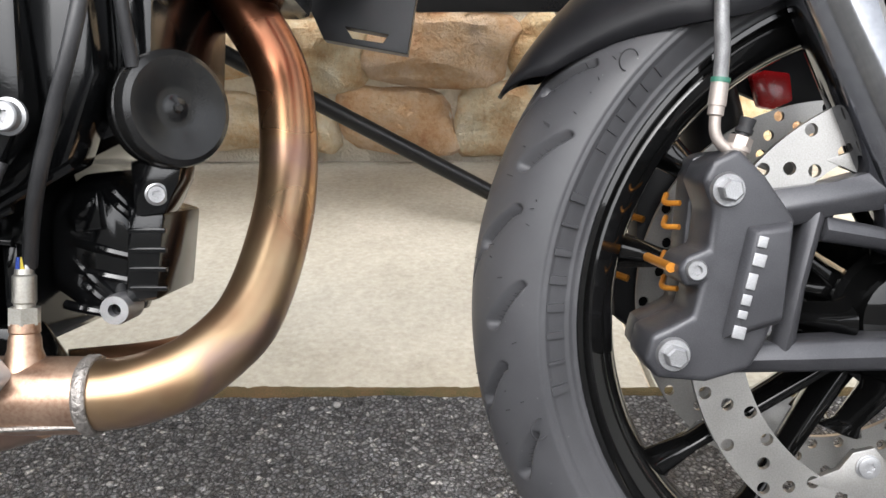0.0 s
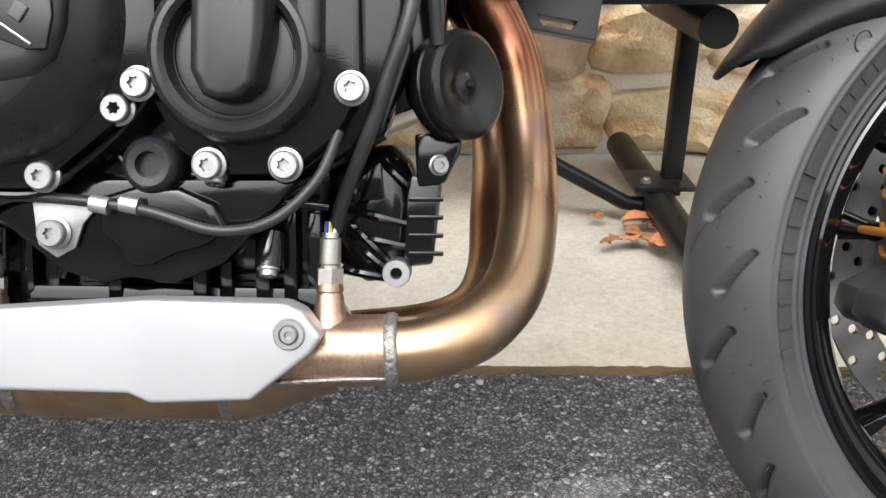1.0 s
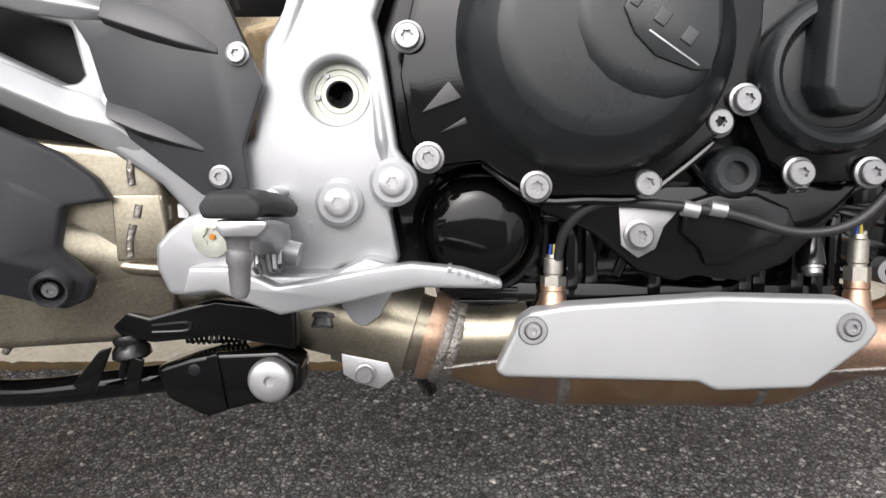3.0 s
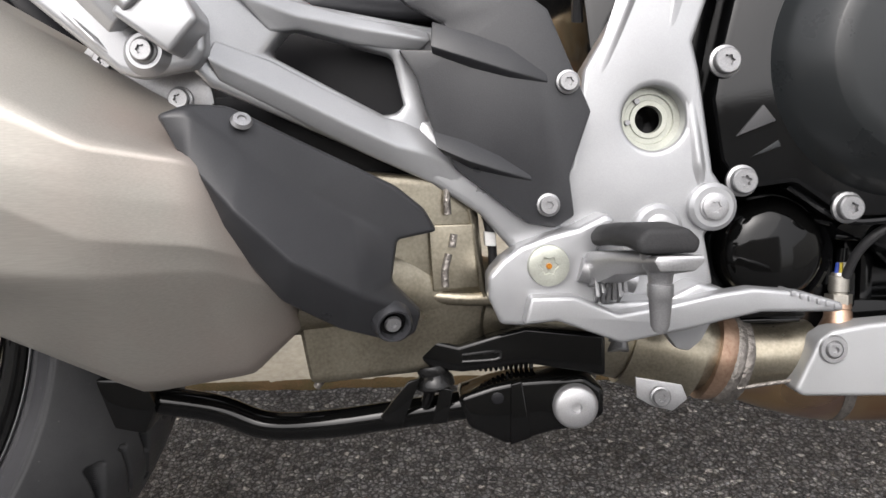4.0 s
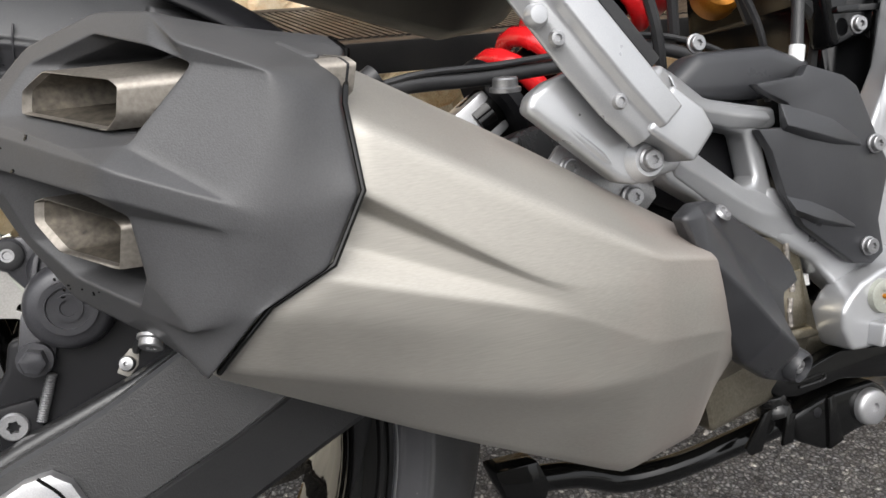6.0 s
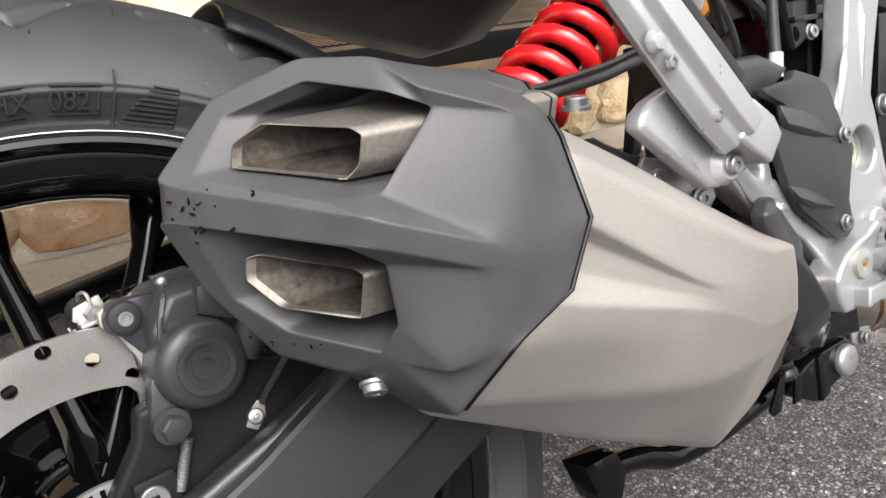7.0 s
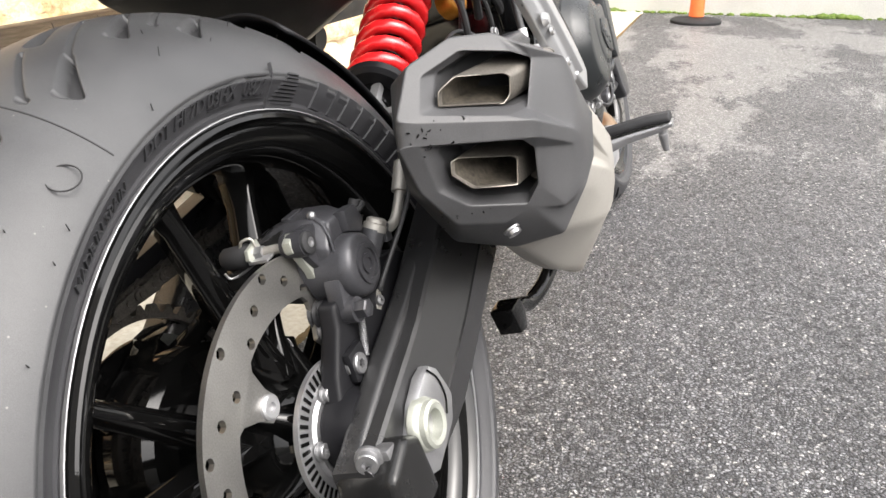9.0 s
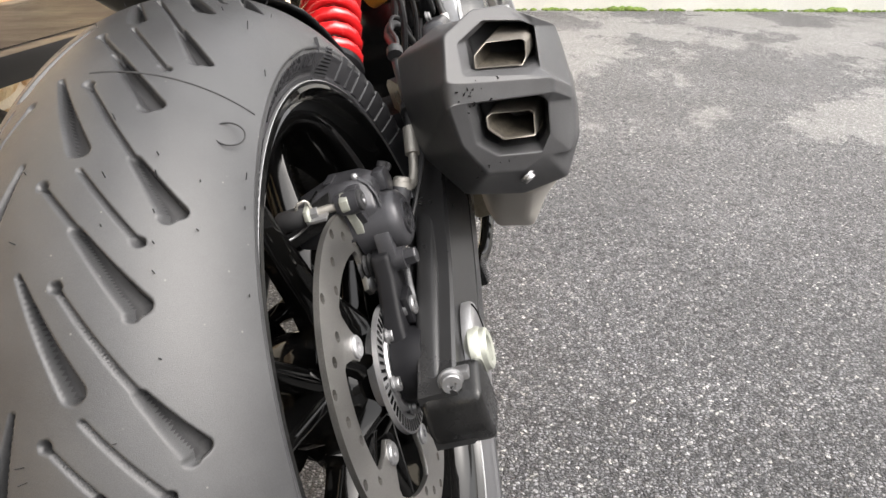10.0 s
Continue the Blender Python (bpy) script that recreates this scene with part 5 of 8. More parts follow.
def frame_parts():
    plate = [(0.627, 0.184), (0.66, 0.30), (0.72, 0.30), (0.675, 0.184), (0.664, 0.152), (0.668, 0.135), (0.677, 0.074), (0.688, 0.058), (0.685, 0.046), (0.672, 0.036), (0.678, 0.004), (0.643, 0.001), (0.614, -0.013), (0.586, 0.001), (0.559, 0.030), (0.545, 0.044), (0.56, 0.06), (0.59, 0.08), (0.598, 0.137)]
    well = [(0.641 + 0.0195 * math.cos(2 * math.pi * k / 28), 0.107 + 0.0195 * math.sin(2 * math.pi * k / 28)) for k in range(28)]
    p = part("frame_plate", pierced(plate, well, lambda u, w: -0.133, 0.023, 0.004), SILVER, moto, "silver cast frame side plate", sharp=50)
    part("pivot_disc", lathe([(0.0082, -0.004), (0.0086, 0.0012), (0.0115, 0.0012), (0.0120, 0.0), (0.0150, 0.0), (0.0155, 0.0015), (0.0195, 0.0015), (0.0200, -0.002)], 48, at=(0.641, -0.1180, 0.107)), ZINC, p, "zinc-plated swingarm pivot")
    part("pivot_bore", lathe([(0, -0.030), (0.0080, -0.030), (0.0086, 0.0)], 32, at=(0.641, -0.1180, 0.107)), GLOSS, p)
    for a, cc in ((0.6, 0.0135), (1.7, 0.0135)):
        part("circlip_eye", tube([(0.641 - cc * math.sin(a), -0.1180, 0.107 + cc * math.cos(a)), (0.641 - cc * math.sin(a), -0.1210, 0.107 + cc * math.cos(a))], 0.0018, 8, 1), BOLT, p)
    part("rib", swell((0.634, 0.20), (0.603, 0.120), 0.008, 0.006, 0.003, -0.133, 0.6), SILVER, p)
    part("rib", swell((0.662, 0.24), (0.648, 0.146), 0.004, 0.011, 0.0042, -0.133, 0.5), SILVER, p)
    part("rib", swell((0.670, 0.060), (0.662, 0.130), 0.006, 0.006, 0.003, -0.133, 0.5), SILVER, p)
    for u, w in ((0.675, 0.053), (0.642, 0.041)):
        part("boss", lathe([(0, 0), (0.015, 0), (0.0145, 0.008), (0.012, 0.010), (0, 0.010)], 32, at=(u, -0.130, w)), SILVER, p)
        shared("bolt", FLAT, p, facing((u, -0.1405, w)))
    car = [(0.537, 0.004), (0.537, 0.017), (0.545, 0.026), (0.556, 0.034), (0.573, 0.040), (0.590, 0.044), (0.606, 0.052), (0.612, 0.048), (0.596, 0.022), (0.604, 0.000), (0.640, 0.000), (0.660, 0.010), (0.678, 0.005), (0.660, -0.012), (0.616, -0.022), (0.577, -0.011), (0.557, -0.013), (0.544, -0.012)]
    c = part("peg_carrier", prism(car, -0.158, -0.128, 0.005, 3), SILVER, moto, "silver forged footrest carrier")
    shared("bolt", BROAD, c, facing((0.572, -0.1580, 0.0225)), "broad zinc torx bolt")
    part("bolt_pin", lathe([(0, 0.0022), (0.0016, 0.0022), (0.0018, 0.0)], 16, at=(0.572, -0.1606, 0.0225)), GOLD, c)
    part("tongue", prism([(0.640, -0.010), (0.644, -0.022), (0.651, -0.032), (0.659, -0.034), (0.667, -0.027), (0.677, -0.008)], -0.146, -0.134, 0.003, 2), SILVER, c)
    lev = [(0.556, -0.010), (0.575, -0.008), (0.612, -0.022), (0.650, -0.015), (0.672, -0.010), (0.692, -0.006), (0.739, -0.007), (0.739, -0.002), (0.716, 0.005), (0.687, 0.008), (0.665, 0.005), (0.636, -0.001), (0.610, -0.005), (0.585, 0.006), (0.560, 0.006)]
    b = part("brake_pedal", prism(lev, -0.171, -0.156, 0.003, 3), SILVER, moto, "silver forged rear brake pedal")
    for k in range(6):
        part("tread_rib", slab(0.708 + 0.005 * k, 0.7105 + 0.005 * k, -0.173, -0.154, 0.0030 - 0.0016 * k, 0.0062 - 0.0016 * k, 0.0005), SILVER, b)
    f = part("rider_peg", soften(loft([[(u0 + du, v, w0 + dw * g) for du, dw in ((0, 0.0), (0.003, -0.012), (0.019, -0.012), (0.024, 0.0), (0.023, 0.006), (0.002, 0.006))] for v, u0, w0, g in ((-0.152, 0.592, 0.022, 1.2), (-0.175, 0.594, 0.026, 1.0), (-0.205, 0.597, 0.031, 0.7), (-0.240, 0.600, 0.034, 0.6), (-0.262, 0.604, 0.036, 0.4))]), 0.002, 2), ALLOY, moto, "cast alloy rider footrest")
    part("rubber_pad", soften(loft([[(0.594 + s + a, v, w0 + bb) for a, bb in ((0.002, 0), (0.0, 0.006), (0.005, 0.012), (0.024, 0.012), (0.030, 0.006), (0.028, 0))] for v, w0, s in ((-0.166, 0.034, 0.0), (-0.20, 0.0375, 0.0), (-0.235, 0.040, 0.001), (-0.262, 0.039, 0.002))]), 0.005, 3), SOFT, f, "black rubber footrest pad")
    part("feeler", lathe([(0.0095, 0.006), (0.0085, 0.0), (0.0060, -0.004), (0.0055, -0.008), (0.0062, -0.0085), (0.0062, -0.014), (0.0055, -0.015), (0.0045, -0.028), (0.003, -0.031), (0, -0.0315)], 24, at=(0.611, -0.248, 0.032), axis=(0, 0, 1)), ALLOY, f, "lean angle feeler stud")
    part("hinge_pin", tube([(0.590, -0.160, 0.020), (0.622, -0.160, 0.012)], 0.007, 14, 1), ALLOY, f)
    part("return_spring", tube([(0.596 + 0.0006 * k, -0.166 + 0.008 * math.cos(k * 1.2), 0.010 + 0.008 * math.sin(k * 1.2)) for k in range(30)], 0.0014, 8, 1), BOLT, f, "steel return spring")
    cov = [(0.488, 0.179), (0.528, 0.181), (0.533, 0.188), (0.564, 0.178), (0.575, 0.170), (0.600, 0.111), (0.587, 0.074), (0.590, 0.050), (0.578, 0.043), (0.562, 0.046), (0.520, 0.079), (0.506, 0.104), (0.498, 0.133), (0.488, 0.149), (0.514, 0.148), (0.515, 0.163), (0.495, 0.173)]
    q = part("frame_cover", prism(cov, -0.147, -0.138, 0.0025, 2), PANEL, moto, "graphite plastic frame cover")
    for rows in ([((0.5080, 0.1640), (0.5070, 0.1490), (0.5080, 0.1455), 0.0060), ((0.5300, 0.1580), (0.5300, 0.1415), (0.5300, 0.1370), 0.0062), ((0.5520, 0.1500), (0.5520, 0.1345), (0.5520, 0.1310), 0.0040), ((0.5740, 0.1350), (0.5745, 0.1285), (0.5745, 0.1272), 0.0006)],
                 [((0.5070, 0.1020), (0.5090, 0.0920), (0.5130, 0.0880), 0.0060), ((0.5270, 0.0960), (0.5275, 0.0835), (0.5290, 0.0790), 0.0062), ((0.5460, 0.0870), (0.5460, 0.0775), (0.5470, 0.0745), 0.0040), ((0.5640, 0.0755), (0.5645, 0.0720), (0.5645, 0.0708), 0.0006)]):
        rings = [[(a[0], -0.1466, a[1]), (c[0], -0.147 - out, c[1]), (b[0], -0.1466, b[1]), (b[0], -0.1440, b[1]), (a[0], -0.1440, a[1])] for a, c, b, out in rows]
        part("crease", soften(loft(rings), 0.0012, 2, 12), PANEL, q, sharp=60)
    for u, w in ((0.586, 0.128), (0.574, 0.057)):
        shared("bolt", SMALL, q, facing((u, -0.1475, w)))


frame_parts()


def subframe():
    outer = [(0.378, 0.186), (0.392, 0.195), (0.405, 0.190), (0.441, 0.173), (0.485, 0.167), (0.516, 0.162), (0.516, 0.148), (0.500, 0.148), (0.508, 0.106), (0.498, 0.075), (0.487, 0.080), (0.438, 0.103), (0.388, 0.126), (0.376, 0.140)]
    hole = [(0.427, 0.160), (0.416, 0.145), (0.478, 0.112), (0.487, 0.113), (0.490, 0.118), (0.484, 0.147), (0.470, 0.150)]
    def v_of(u, w):
        return -0.134 - 0.055 * min(max((0.50 - u) / 0.12, 0), 1) ** 1.3 - (0.002 if u < 0.5 else 0)
    part("subframe", pierced(outer, hole, v_of, 0.024, 0.0092), SILVER, moto, "silver cast rear subframe with a triangular opening", sharp=50)
    for name, rows in (("upper_beam", [((0.398, 0.189), (0.402, 0.176), (0.4190, 0.1560), 0.004), ((0.4310, 0.1745), (0.4343, 0.1650), (0.4340, 0.1585), 0.005), ((0.4640, 0.1675), (0.4655, 0.1605), (0.4640, 0.1520), 0.005), ((0.5060, 0.1610), (0.5080, 0.1545), (0.5000, 0.1485), 0.0035)]),
                       ("inner_beam", [((0.3925, 0.1500), (0.3884, 0.1405), (0.3937, 0.1285), 0.004), ((0.4190, 0.1410), (0.4264, 0.1225), (0.4300, 0.1090), 0.007), ((0.4482, 0.1258), (0.4606, 0.1050), (0.4644, 0.0905), 0.008), ((0.4777, 0.1110), (0.4862, 0.0930), (0.4930, 0.0770), 0.008), ((0.5000, 0.1060), (0.5080, 0.0880), (0.5100, 0.0690), 0.006), ((0.5280, 0.0840), (0.5320, 0.0700), (0.5310, 0.0560), 0.0010)])):
        rings = [[(a[0], v_of(*a) - 0.0004, a[1]), (c[0], v_of(*c) - out, c[1]), (b[0], v_of(*b) - 0.0004, b[1]), (b[0], v_of(*b) + 0.012, b[1]), (a[0], v_of(*a) + 0.012, a[1])] for a, c, b, out in rows]
        bm = loft(rings)
        bmesh.ops.subdivide_edges(bm, edges=[e for e in bm.edges if abs(e.verts[0].co.x - e.verts[1].co.x) > 0.012], cuts=3, use_grid_fill=True)
        part(name, soften(bm, 0.0022, 3, 12), SILVER, moto, "creased silver cast frame beam", sharp=60)
    part("lower_beam", prism([(0.490, 0.0795), (0.498, 0.110), (0.508, 0.108), (0.530, 0.084), (0.570, 0.052), (0.590, 0.040), (0.566, 0.018), (0.553, 0.030), (0.534, 0.052), (0.500, 0.0745)], -0.1364, -0.114, 0.005, 3), SILVER, moto, "silver cast lower frame beam")
    b = part("peg_bracket", prism([(0.296, 0.176), (0.300, 0.184), (0.310, 0.190), (0.330, 0.196), (0.372, 0.186), (0.392, 0.160), (0.392, 0.142), (0.386, 0.134), (0.357, 0.129), (0.347, 0.132)], -0.200, -0.186, 0.005, 4), SILVER, moto, "silver passenger footrest bracket")
    part("boss", lathe([(0, 0.006), (0.009, 0.006), (0.011, 0.003), (0.0125, 0)], 32, at=(0.363, -0.200, 0.142)), SILVER, b)
    shared("bolt", SMALL, b, facing((0.363, -0.2055, 0.142)))
    part("rim", swell((0.345, 0.140), (0.312, 0.172), 0.003, 0.003, 0.002, -0.200, 0.8), SILVER, b)
    cl = part("clevis", prism([(0.353, 0.158), (0.380, 0.138), (0.395, 0.154), (0.389, 0.166), (0.371, 0.180)], -0.222, -0.196, 0.003, 3), SILVER, moto, "silver footrest clevis block")
    mid = [(0.363, -0.214, 0.160), (0.346, -0.214, 0.180), (0.328, -0.213, 0.204), (0.309, -0.211, 0.231), (0.288, -0.208, 0.262)]
    rings = []
    for (u, v, w), h in zip(mid, (0.0105, 0.0115, 0.0115, 0.0110, 0.010)):
        rings.append([(u - h * 1.35, v + 0.001, w - h * 1.0), (u - h * 0.85, v - 0.005, w - h * 0.65), (u - h * 0.35, v - 0.006, w - h * 0.27), (u - h * 0.1, v - 0.012, w - h * 0.08), (u + h, v - 0.011, w + h * 0.8), (u + h, v + 0.010, w + h * 0.8), (u - h, v + 0.010, w - h * 0.8)])
    a = part("passenger_peg", soften(loft(rings), 0.0016, 3, 15), SILVER, moto, "folded silver passenger footrest")
    rings = [[(u + h * 0.98, v - 0.011, w + h * 0.8), (u + h * 1.5, v - 0.010, w + h * 1.2), (u + h * 1.7, v + 0.012, w + h * 1.35), (u + h * 0.98, v + 0.012, w + h * 0.8)] for (u, v, w), h in zip(mid[1:], (0.0115, 0.0115, 0.0110, 0.010))]
    part("rubber_pad", soften(loft(rings), 0.0015, 2), SOFT, a, "black rubber footrest pad")
    for u, w in ((0.3395, 0.1745), (0.3075, 0.2085)):
        part("screw", lathe([(0, 0.0006), (0.0016, 0.0006), (0.002, 0.0018), (0.0036, 0.0016), (0.0045, -0.001)], 20, at=(u, -0.2195, w)), BOLT, a)
    part("stop_stud", lathe([(0, 0.004), (0.0045, 0.0035), (0.006, 0.001), (0.0062, -0.002)], 24, at=(0.298, -0.2185, 0.2205)), SILVER, a)
    t = part("hanger_tab", prism([(0.318, 0.146), (0.327, 0.156), (0.385, 0.140), (0.388, 0.118), (0.379, 0.110)], -0.172, -0.168, 0.001), ALLOY, moto, "steel muffler hanger")
    bolts(t, [(0.331, -0.173, 0.142), (0.370, -0.173, 0.1205)], SMALL)
    part("inner_plate", prism([(0.40, 0.17), (0.52, 0.17), (0.52, 0.09), (0.44, 0.10), (0.40, 0.12)], -0.112, -0.105, 0.002), PLASTIC, moto, "flat black plate behind the subframe")
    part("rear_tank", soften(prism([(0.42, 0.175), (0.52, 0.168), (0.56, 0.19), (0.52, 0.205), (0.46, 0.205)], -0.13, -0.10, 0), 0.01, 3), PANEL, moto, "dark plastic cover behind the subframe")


subframe()


def engine():
    body = [(0.675, 0.22), (0.672, 0.06), (0.690, 0.02), (0.70, -0.035), (0.965, -0.040), (0.972, -0.030), (0.975, 0.03), (0.985, 0.075), (1.052, 0.10), (1.058, 0.22)]
    e = part("engine", prism(body, -0.060, 0.10, 0.008, 2), ENGINE, moto, "black painted engine case")
    fl = [(0.684, 0.150), (0.679, 0.118), (0.685, 0.081), (0.697, 0.062), (0.730, 0.066), (0.761, 0.044), (0.826, 0.044), (0.872, 0.080), (0.896, 0.110), (0.900, 0.22), (0.70, 0.22)]
    part("engine_mount", prism([(0.60, 0.24), (0.62, 0.08), (0.655, 0.0), (0.71, -0.01), (0.71, 0.24)], -0.088, 0.09, 0.006, 2), ENGINE, moto, "black engine rear mount")
    cf = part("clutch_flange", prism(fl, -0.128, -0.09, 0.004, 2), ENGINE, moto, "black clutch cover flange")
    cc = part("clutch_cover", lathe([(0.0, 0.0620), (0.050, 0.0605), (0.0600, 0.0595), (0.0612, 0.0588), (0.0660, 0.0545), (0.0760, 0.0440), (0.0800, 0.0380), (0.0835, 0.0290), (0.0842, 0.0280), (0.0850, 0.0265), (0.0865, 0.0262), (0.0872, 0.0250), (0.0875, 0.0)], 96, at=(0.797, -0.100, 0.140)), COVER, moto, "round black clutch cover", sharp=30)
    part("triangle_mark", prism([(0.7085, 0.114), (0.7165, 0.104), (0.692, 0.095)], -0.1300, -0.126, 0.0008), CAPGREY, cf, "grey raised triangle")
    part("triangle_mark", prism([(0.7185, 0.0925), (0.720, 0.0885), (0.702, 0.0825)], -0.1290, -0.126, 0.0006), COVER, cf)
    bolts(cf, [(0.684, -0.129, 0.140), (0.696, -0.127, 0.068), (0.762, -0.127, 0.050), (0.830, -0.123, 0.052), (0.873, -0.122, 0.089)], HEAD, label="steel torx flange bolt")
    af = part("generator_flange", prism([(0.893, 0.22), (0.887, 0.102), (0.905, 0.066), (0.925, 0.052), (0.965, 0.052), (0.995, 0.075), (1.008, 0.10), (1.008, 0.22)], -0.122, -0.09, 0.005, 2), ENGINE, moto, "black generator cover flange")
    gc = part("generator_cover", lathe([(0, 0.0300), (0.028, 0.0312), (0.0322, 0.0306), (0.0330, 0.0312), (0.0338, 0.0350), (0.0355, 0.0395), (0.0385, 0.0418), (0.0415, 0.0414), (0.0445, 0.0390), (0.0470, 0.0335), (0.0482, 0.0260), (0.0485, 0.0)], 80, at=(0.9405, -0.100, 0.117)), COVER, moto, "black ring-shaped generator cover", sharp=30)
    part("side_band", soften(prism([(0.9730, 0.117), (0.9885, 0.117), (0.9915, 0.24), (0.9760, 0.24)], -0.1405, -0.10, 0), 0.006, 4), COVER, gc)
    part("dish_ring", lathe([(0.0318, 0.0305), (0.0325, 0.0316), (0.0334, 0.0316), (0.0340, 0.0305)], 80, at=(0.9405, -0.100, 0.117), closed=True), GLOSS, gc)
    part("generator_boss", soften(loft([[(0.943 + (u - 0.943) * f, v, 0.10 + (w - 0.10) * (f if w < 0.12 else 1)) for u, w in ((0.921, 0.108), (0.927, 0.095), (0.936, 0.0915), (0.948, 0.0925), (0.957, 0.100), (0.963, 0.125), (0.972, 0.24), (0.930, 0.24), (0.922, 0.13))] for v, f in ((-0.128, 1.10), (-0.143, 1.04), (-0.152, 0.88), (-0.155, 0.70))]), 0.0025, 3, 15), COVER, moto, "black generator boss")
    bolts(af, [(0.887, -0.128, 0.102), (0.923, -0.123, 0.058), (0.966, -0.124, 0.058), (1.003, -0.123, 0.100), (0.906, -0.121, 0.185)], HEAD, label="steel torx flange bolt")
    part("oil_filter", lathe([(0, 0.0150), (0.010, 0.0147), (0.020, 0.0135), (0.027, 0.0115), (0.0315, 0.0080), (0.0345, 0.003), (0.036, -0.004), (0.036, -0.05)], 56, at=(0.727, -0.098, 0.021)), GLOSS, moto, "gloss black oil filter cap")
    part("drain_plug", lathe([(0, 0.008), (0.0070, 0.008), (0.0076, 0.0142), (0.0120, 0.0146), (0.0150, 0.0125), (0.0165, 0.009), (0.0165, -0.02)], 40, at=(0.887, -0.106, 0.058)), COVER, moto, "black inspection plug with hexagon socket")
    part("sump", prism([(0.765, 0.035), (0.80, 0.02), (0.83, -0.005), (0.855, -0.012), (0.868, -0.008), (0.895, -0.012), (0.925, 0.0), (0.95, 0.025), (0.97, 0.05), (0.78, 0.05)], -0.108, -0.08, 0.004, 2), ENGINE, moto, "black water pump housing")
    part("upper_case", prism([(0.690, 0.06), (0.70, 0.22), (1.03, 0.22), (1.035, 0.125), (1.018, 0.075), (0.99, 0.062), (0.955, 0.045), (0.90, 0.045), (0.85, 0.040), (0.76, 0.040)], -0.094, -0.058, 0.006, 2), ENGINE, moto, "black upper crankcase")
    part("case_seam", tube([(0.70, -0.088, 0.044), (0.76, -0.094, 0.041), (0.85, -0.094, 0.039), (0.90, -0.094, 0.044), (0.955, -0.094, 0.044), (0.992, -0.092, 0.061), (1.018, -0.09, 0.076)], 0.0032, 8, 5), ENGINE, moto, "black crankcase joint flange")
    for u, w0, w1, v in ((0.792, -0.028, 0.034, -0.078), (0.806, -0.026, 0.030, -0.074), (0.848, -0.036, 0.0, -0.080), (0.905, -0.034, 0.046, -0.092), (0.918, -0.030, 0.030, -0.082), (0.942, -0.034, 0.040, -0.086), (0.958, -0.030, 0.044, -0.080), (0.972, -0.034, 0.030, -0.074)):
        part("case_rib", slab(u - 0.0045, u + 0.0045, v, -0.055, w0, w1, 0.0025, 2), ENGINE, e)
    for u, w, v in ((0.843, 0.002, -0.098), (0.886, -0.006, -0.098), (0.913, 0.014, -0.098), (0.948, -0.004, -0.094), (0.925, 0.052, -0.120)):
        part("bolt_post", tube([(u, v + 0.008, w + 0.020), (u, v, w)], 0.0085, 16, 1), ENGINE, e)
        shared("bolt", SMALL, e, facing((u, v, w), (0, -0.35, -0.94)), "steel hexagon bolt")
    part("sump_pan", soften(prism([(0.70, -0.012), (0.76, -0.016), (0.98, -0.018), (1.0, -0.05), (0.70, -0.05)], -0.078, -0.05, 0), 0.006, 2), GLOSS, moto, "gloss black sump pan")
    part("gasket_bead", tube([(0.730 + 0.0, -0.118, 0.064), (0.761, -0.1225, 0.0425), (0.795, -0.1225, 0.0415), (0.826, -0.1215, 0.0425), (0.850, -0.1205, 0.058), (0.874, -0.119, 0.079), (0.897, -0.117, 0.108)], 0.0024, 8, 5), ENGINE, e)
    for p0, p1, r in (((0.770, -0.098, 0.030), (0.812, -0.098, 0.026), 0.003), ((0.905, -0.097, 0.040), (0.930, -0.099, 0.030), 0.0035), ((0.862, -0.104, 0.066), (0.875, -0.104, 0.050), 0.003), ((0.905, -0.100, 0.052), (0.960, -0.100, 0.046), 0.0026), ((0.930, -0.097, 0.040), (0.985, -0.094, 0.033), 0.0026), ((0.960, -0.094, 0.040), (0.985, -0.092, 0.052), 0.003), ((0.772, -0.086, -0.004), (0.772, -0.086, 0.024), 0.0035), ((0.781, -0.084, -0.006), (0.783, -0.084, 0.020), 0.0035), ((0.820, -0.088, -0.010), (0.826, -0.090, 0.006), 0.004), ((0.745, -0.096, 0.044), (0.775, -0.098, 0.036), 0.0026)):
        part("case_web", tube([p0, p1], r, 10, 1), ENGINE, e)
    part("pump_cover", soften(loft([[(0.889 + x * f, v, 0.020 + y * f) for x, y in ((-0.032, 0.020), (-0.012, 0.026), (0.014, 0.025), (0.034, 0.016), (0.040, 0.002), (0.028, -0.008), (0.012, -0.012), (-0.006, -0.020), (-0.018, -0.020), (-0.022, -0.010), (-0.034, 0.0))] for v, f in ((-0.100, 1.0), (-0.112, 1.0), (-0.115, 0.94), (-0.1155, 0.80))]), 0.0012, 2), ENGINE, moto, "black water pump cover")
    part("filter_well", lathe([(0.037, 0.0), (0.040, 0.004), (0.043, 0.002), (0.043, -0.03)], 48, at=(0.727, -0.094, 0.021)), ENGINE, moto, "black filter housing rim")
    for k in range(3):
        part("fin", slab(0.712, 0.755, -0.085, -0.06, -0.022 - 0.008 * k, -0.0195 - 0.008 * k, 0.0008), ENGINE, e)
    dome = []
    for v, f in ((-0.050, 1.0), (-0.072, 0.97), (-0.083, 0.86), (-0.087, 0.66)):
        dome.append([(1.000 + f * a, v, 0.026 + f * b) for a, b in ((-0.028, -0.030), (-0.026, 0.028), (-0.005, 0.045), (0.018, 0.047), (0.032, 0.034), (0.038, 0.010), (0.036, -0.022), (0.026, -0.046), (0.0, -0.050))])
    lug = part("front_casting", soften(loft(dome), 0.003, 2), ENGINE, moto, "ribbed black front engine casting", at=pose(0, 0.048, 0))
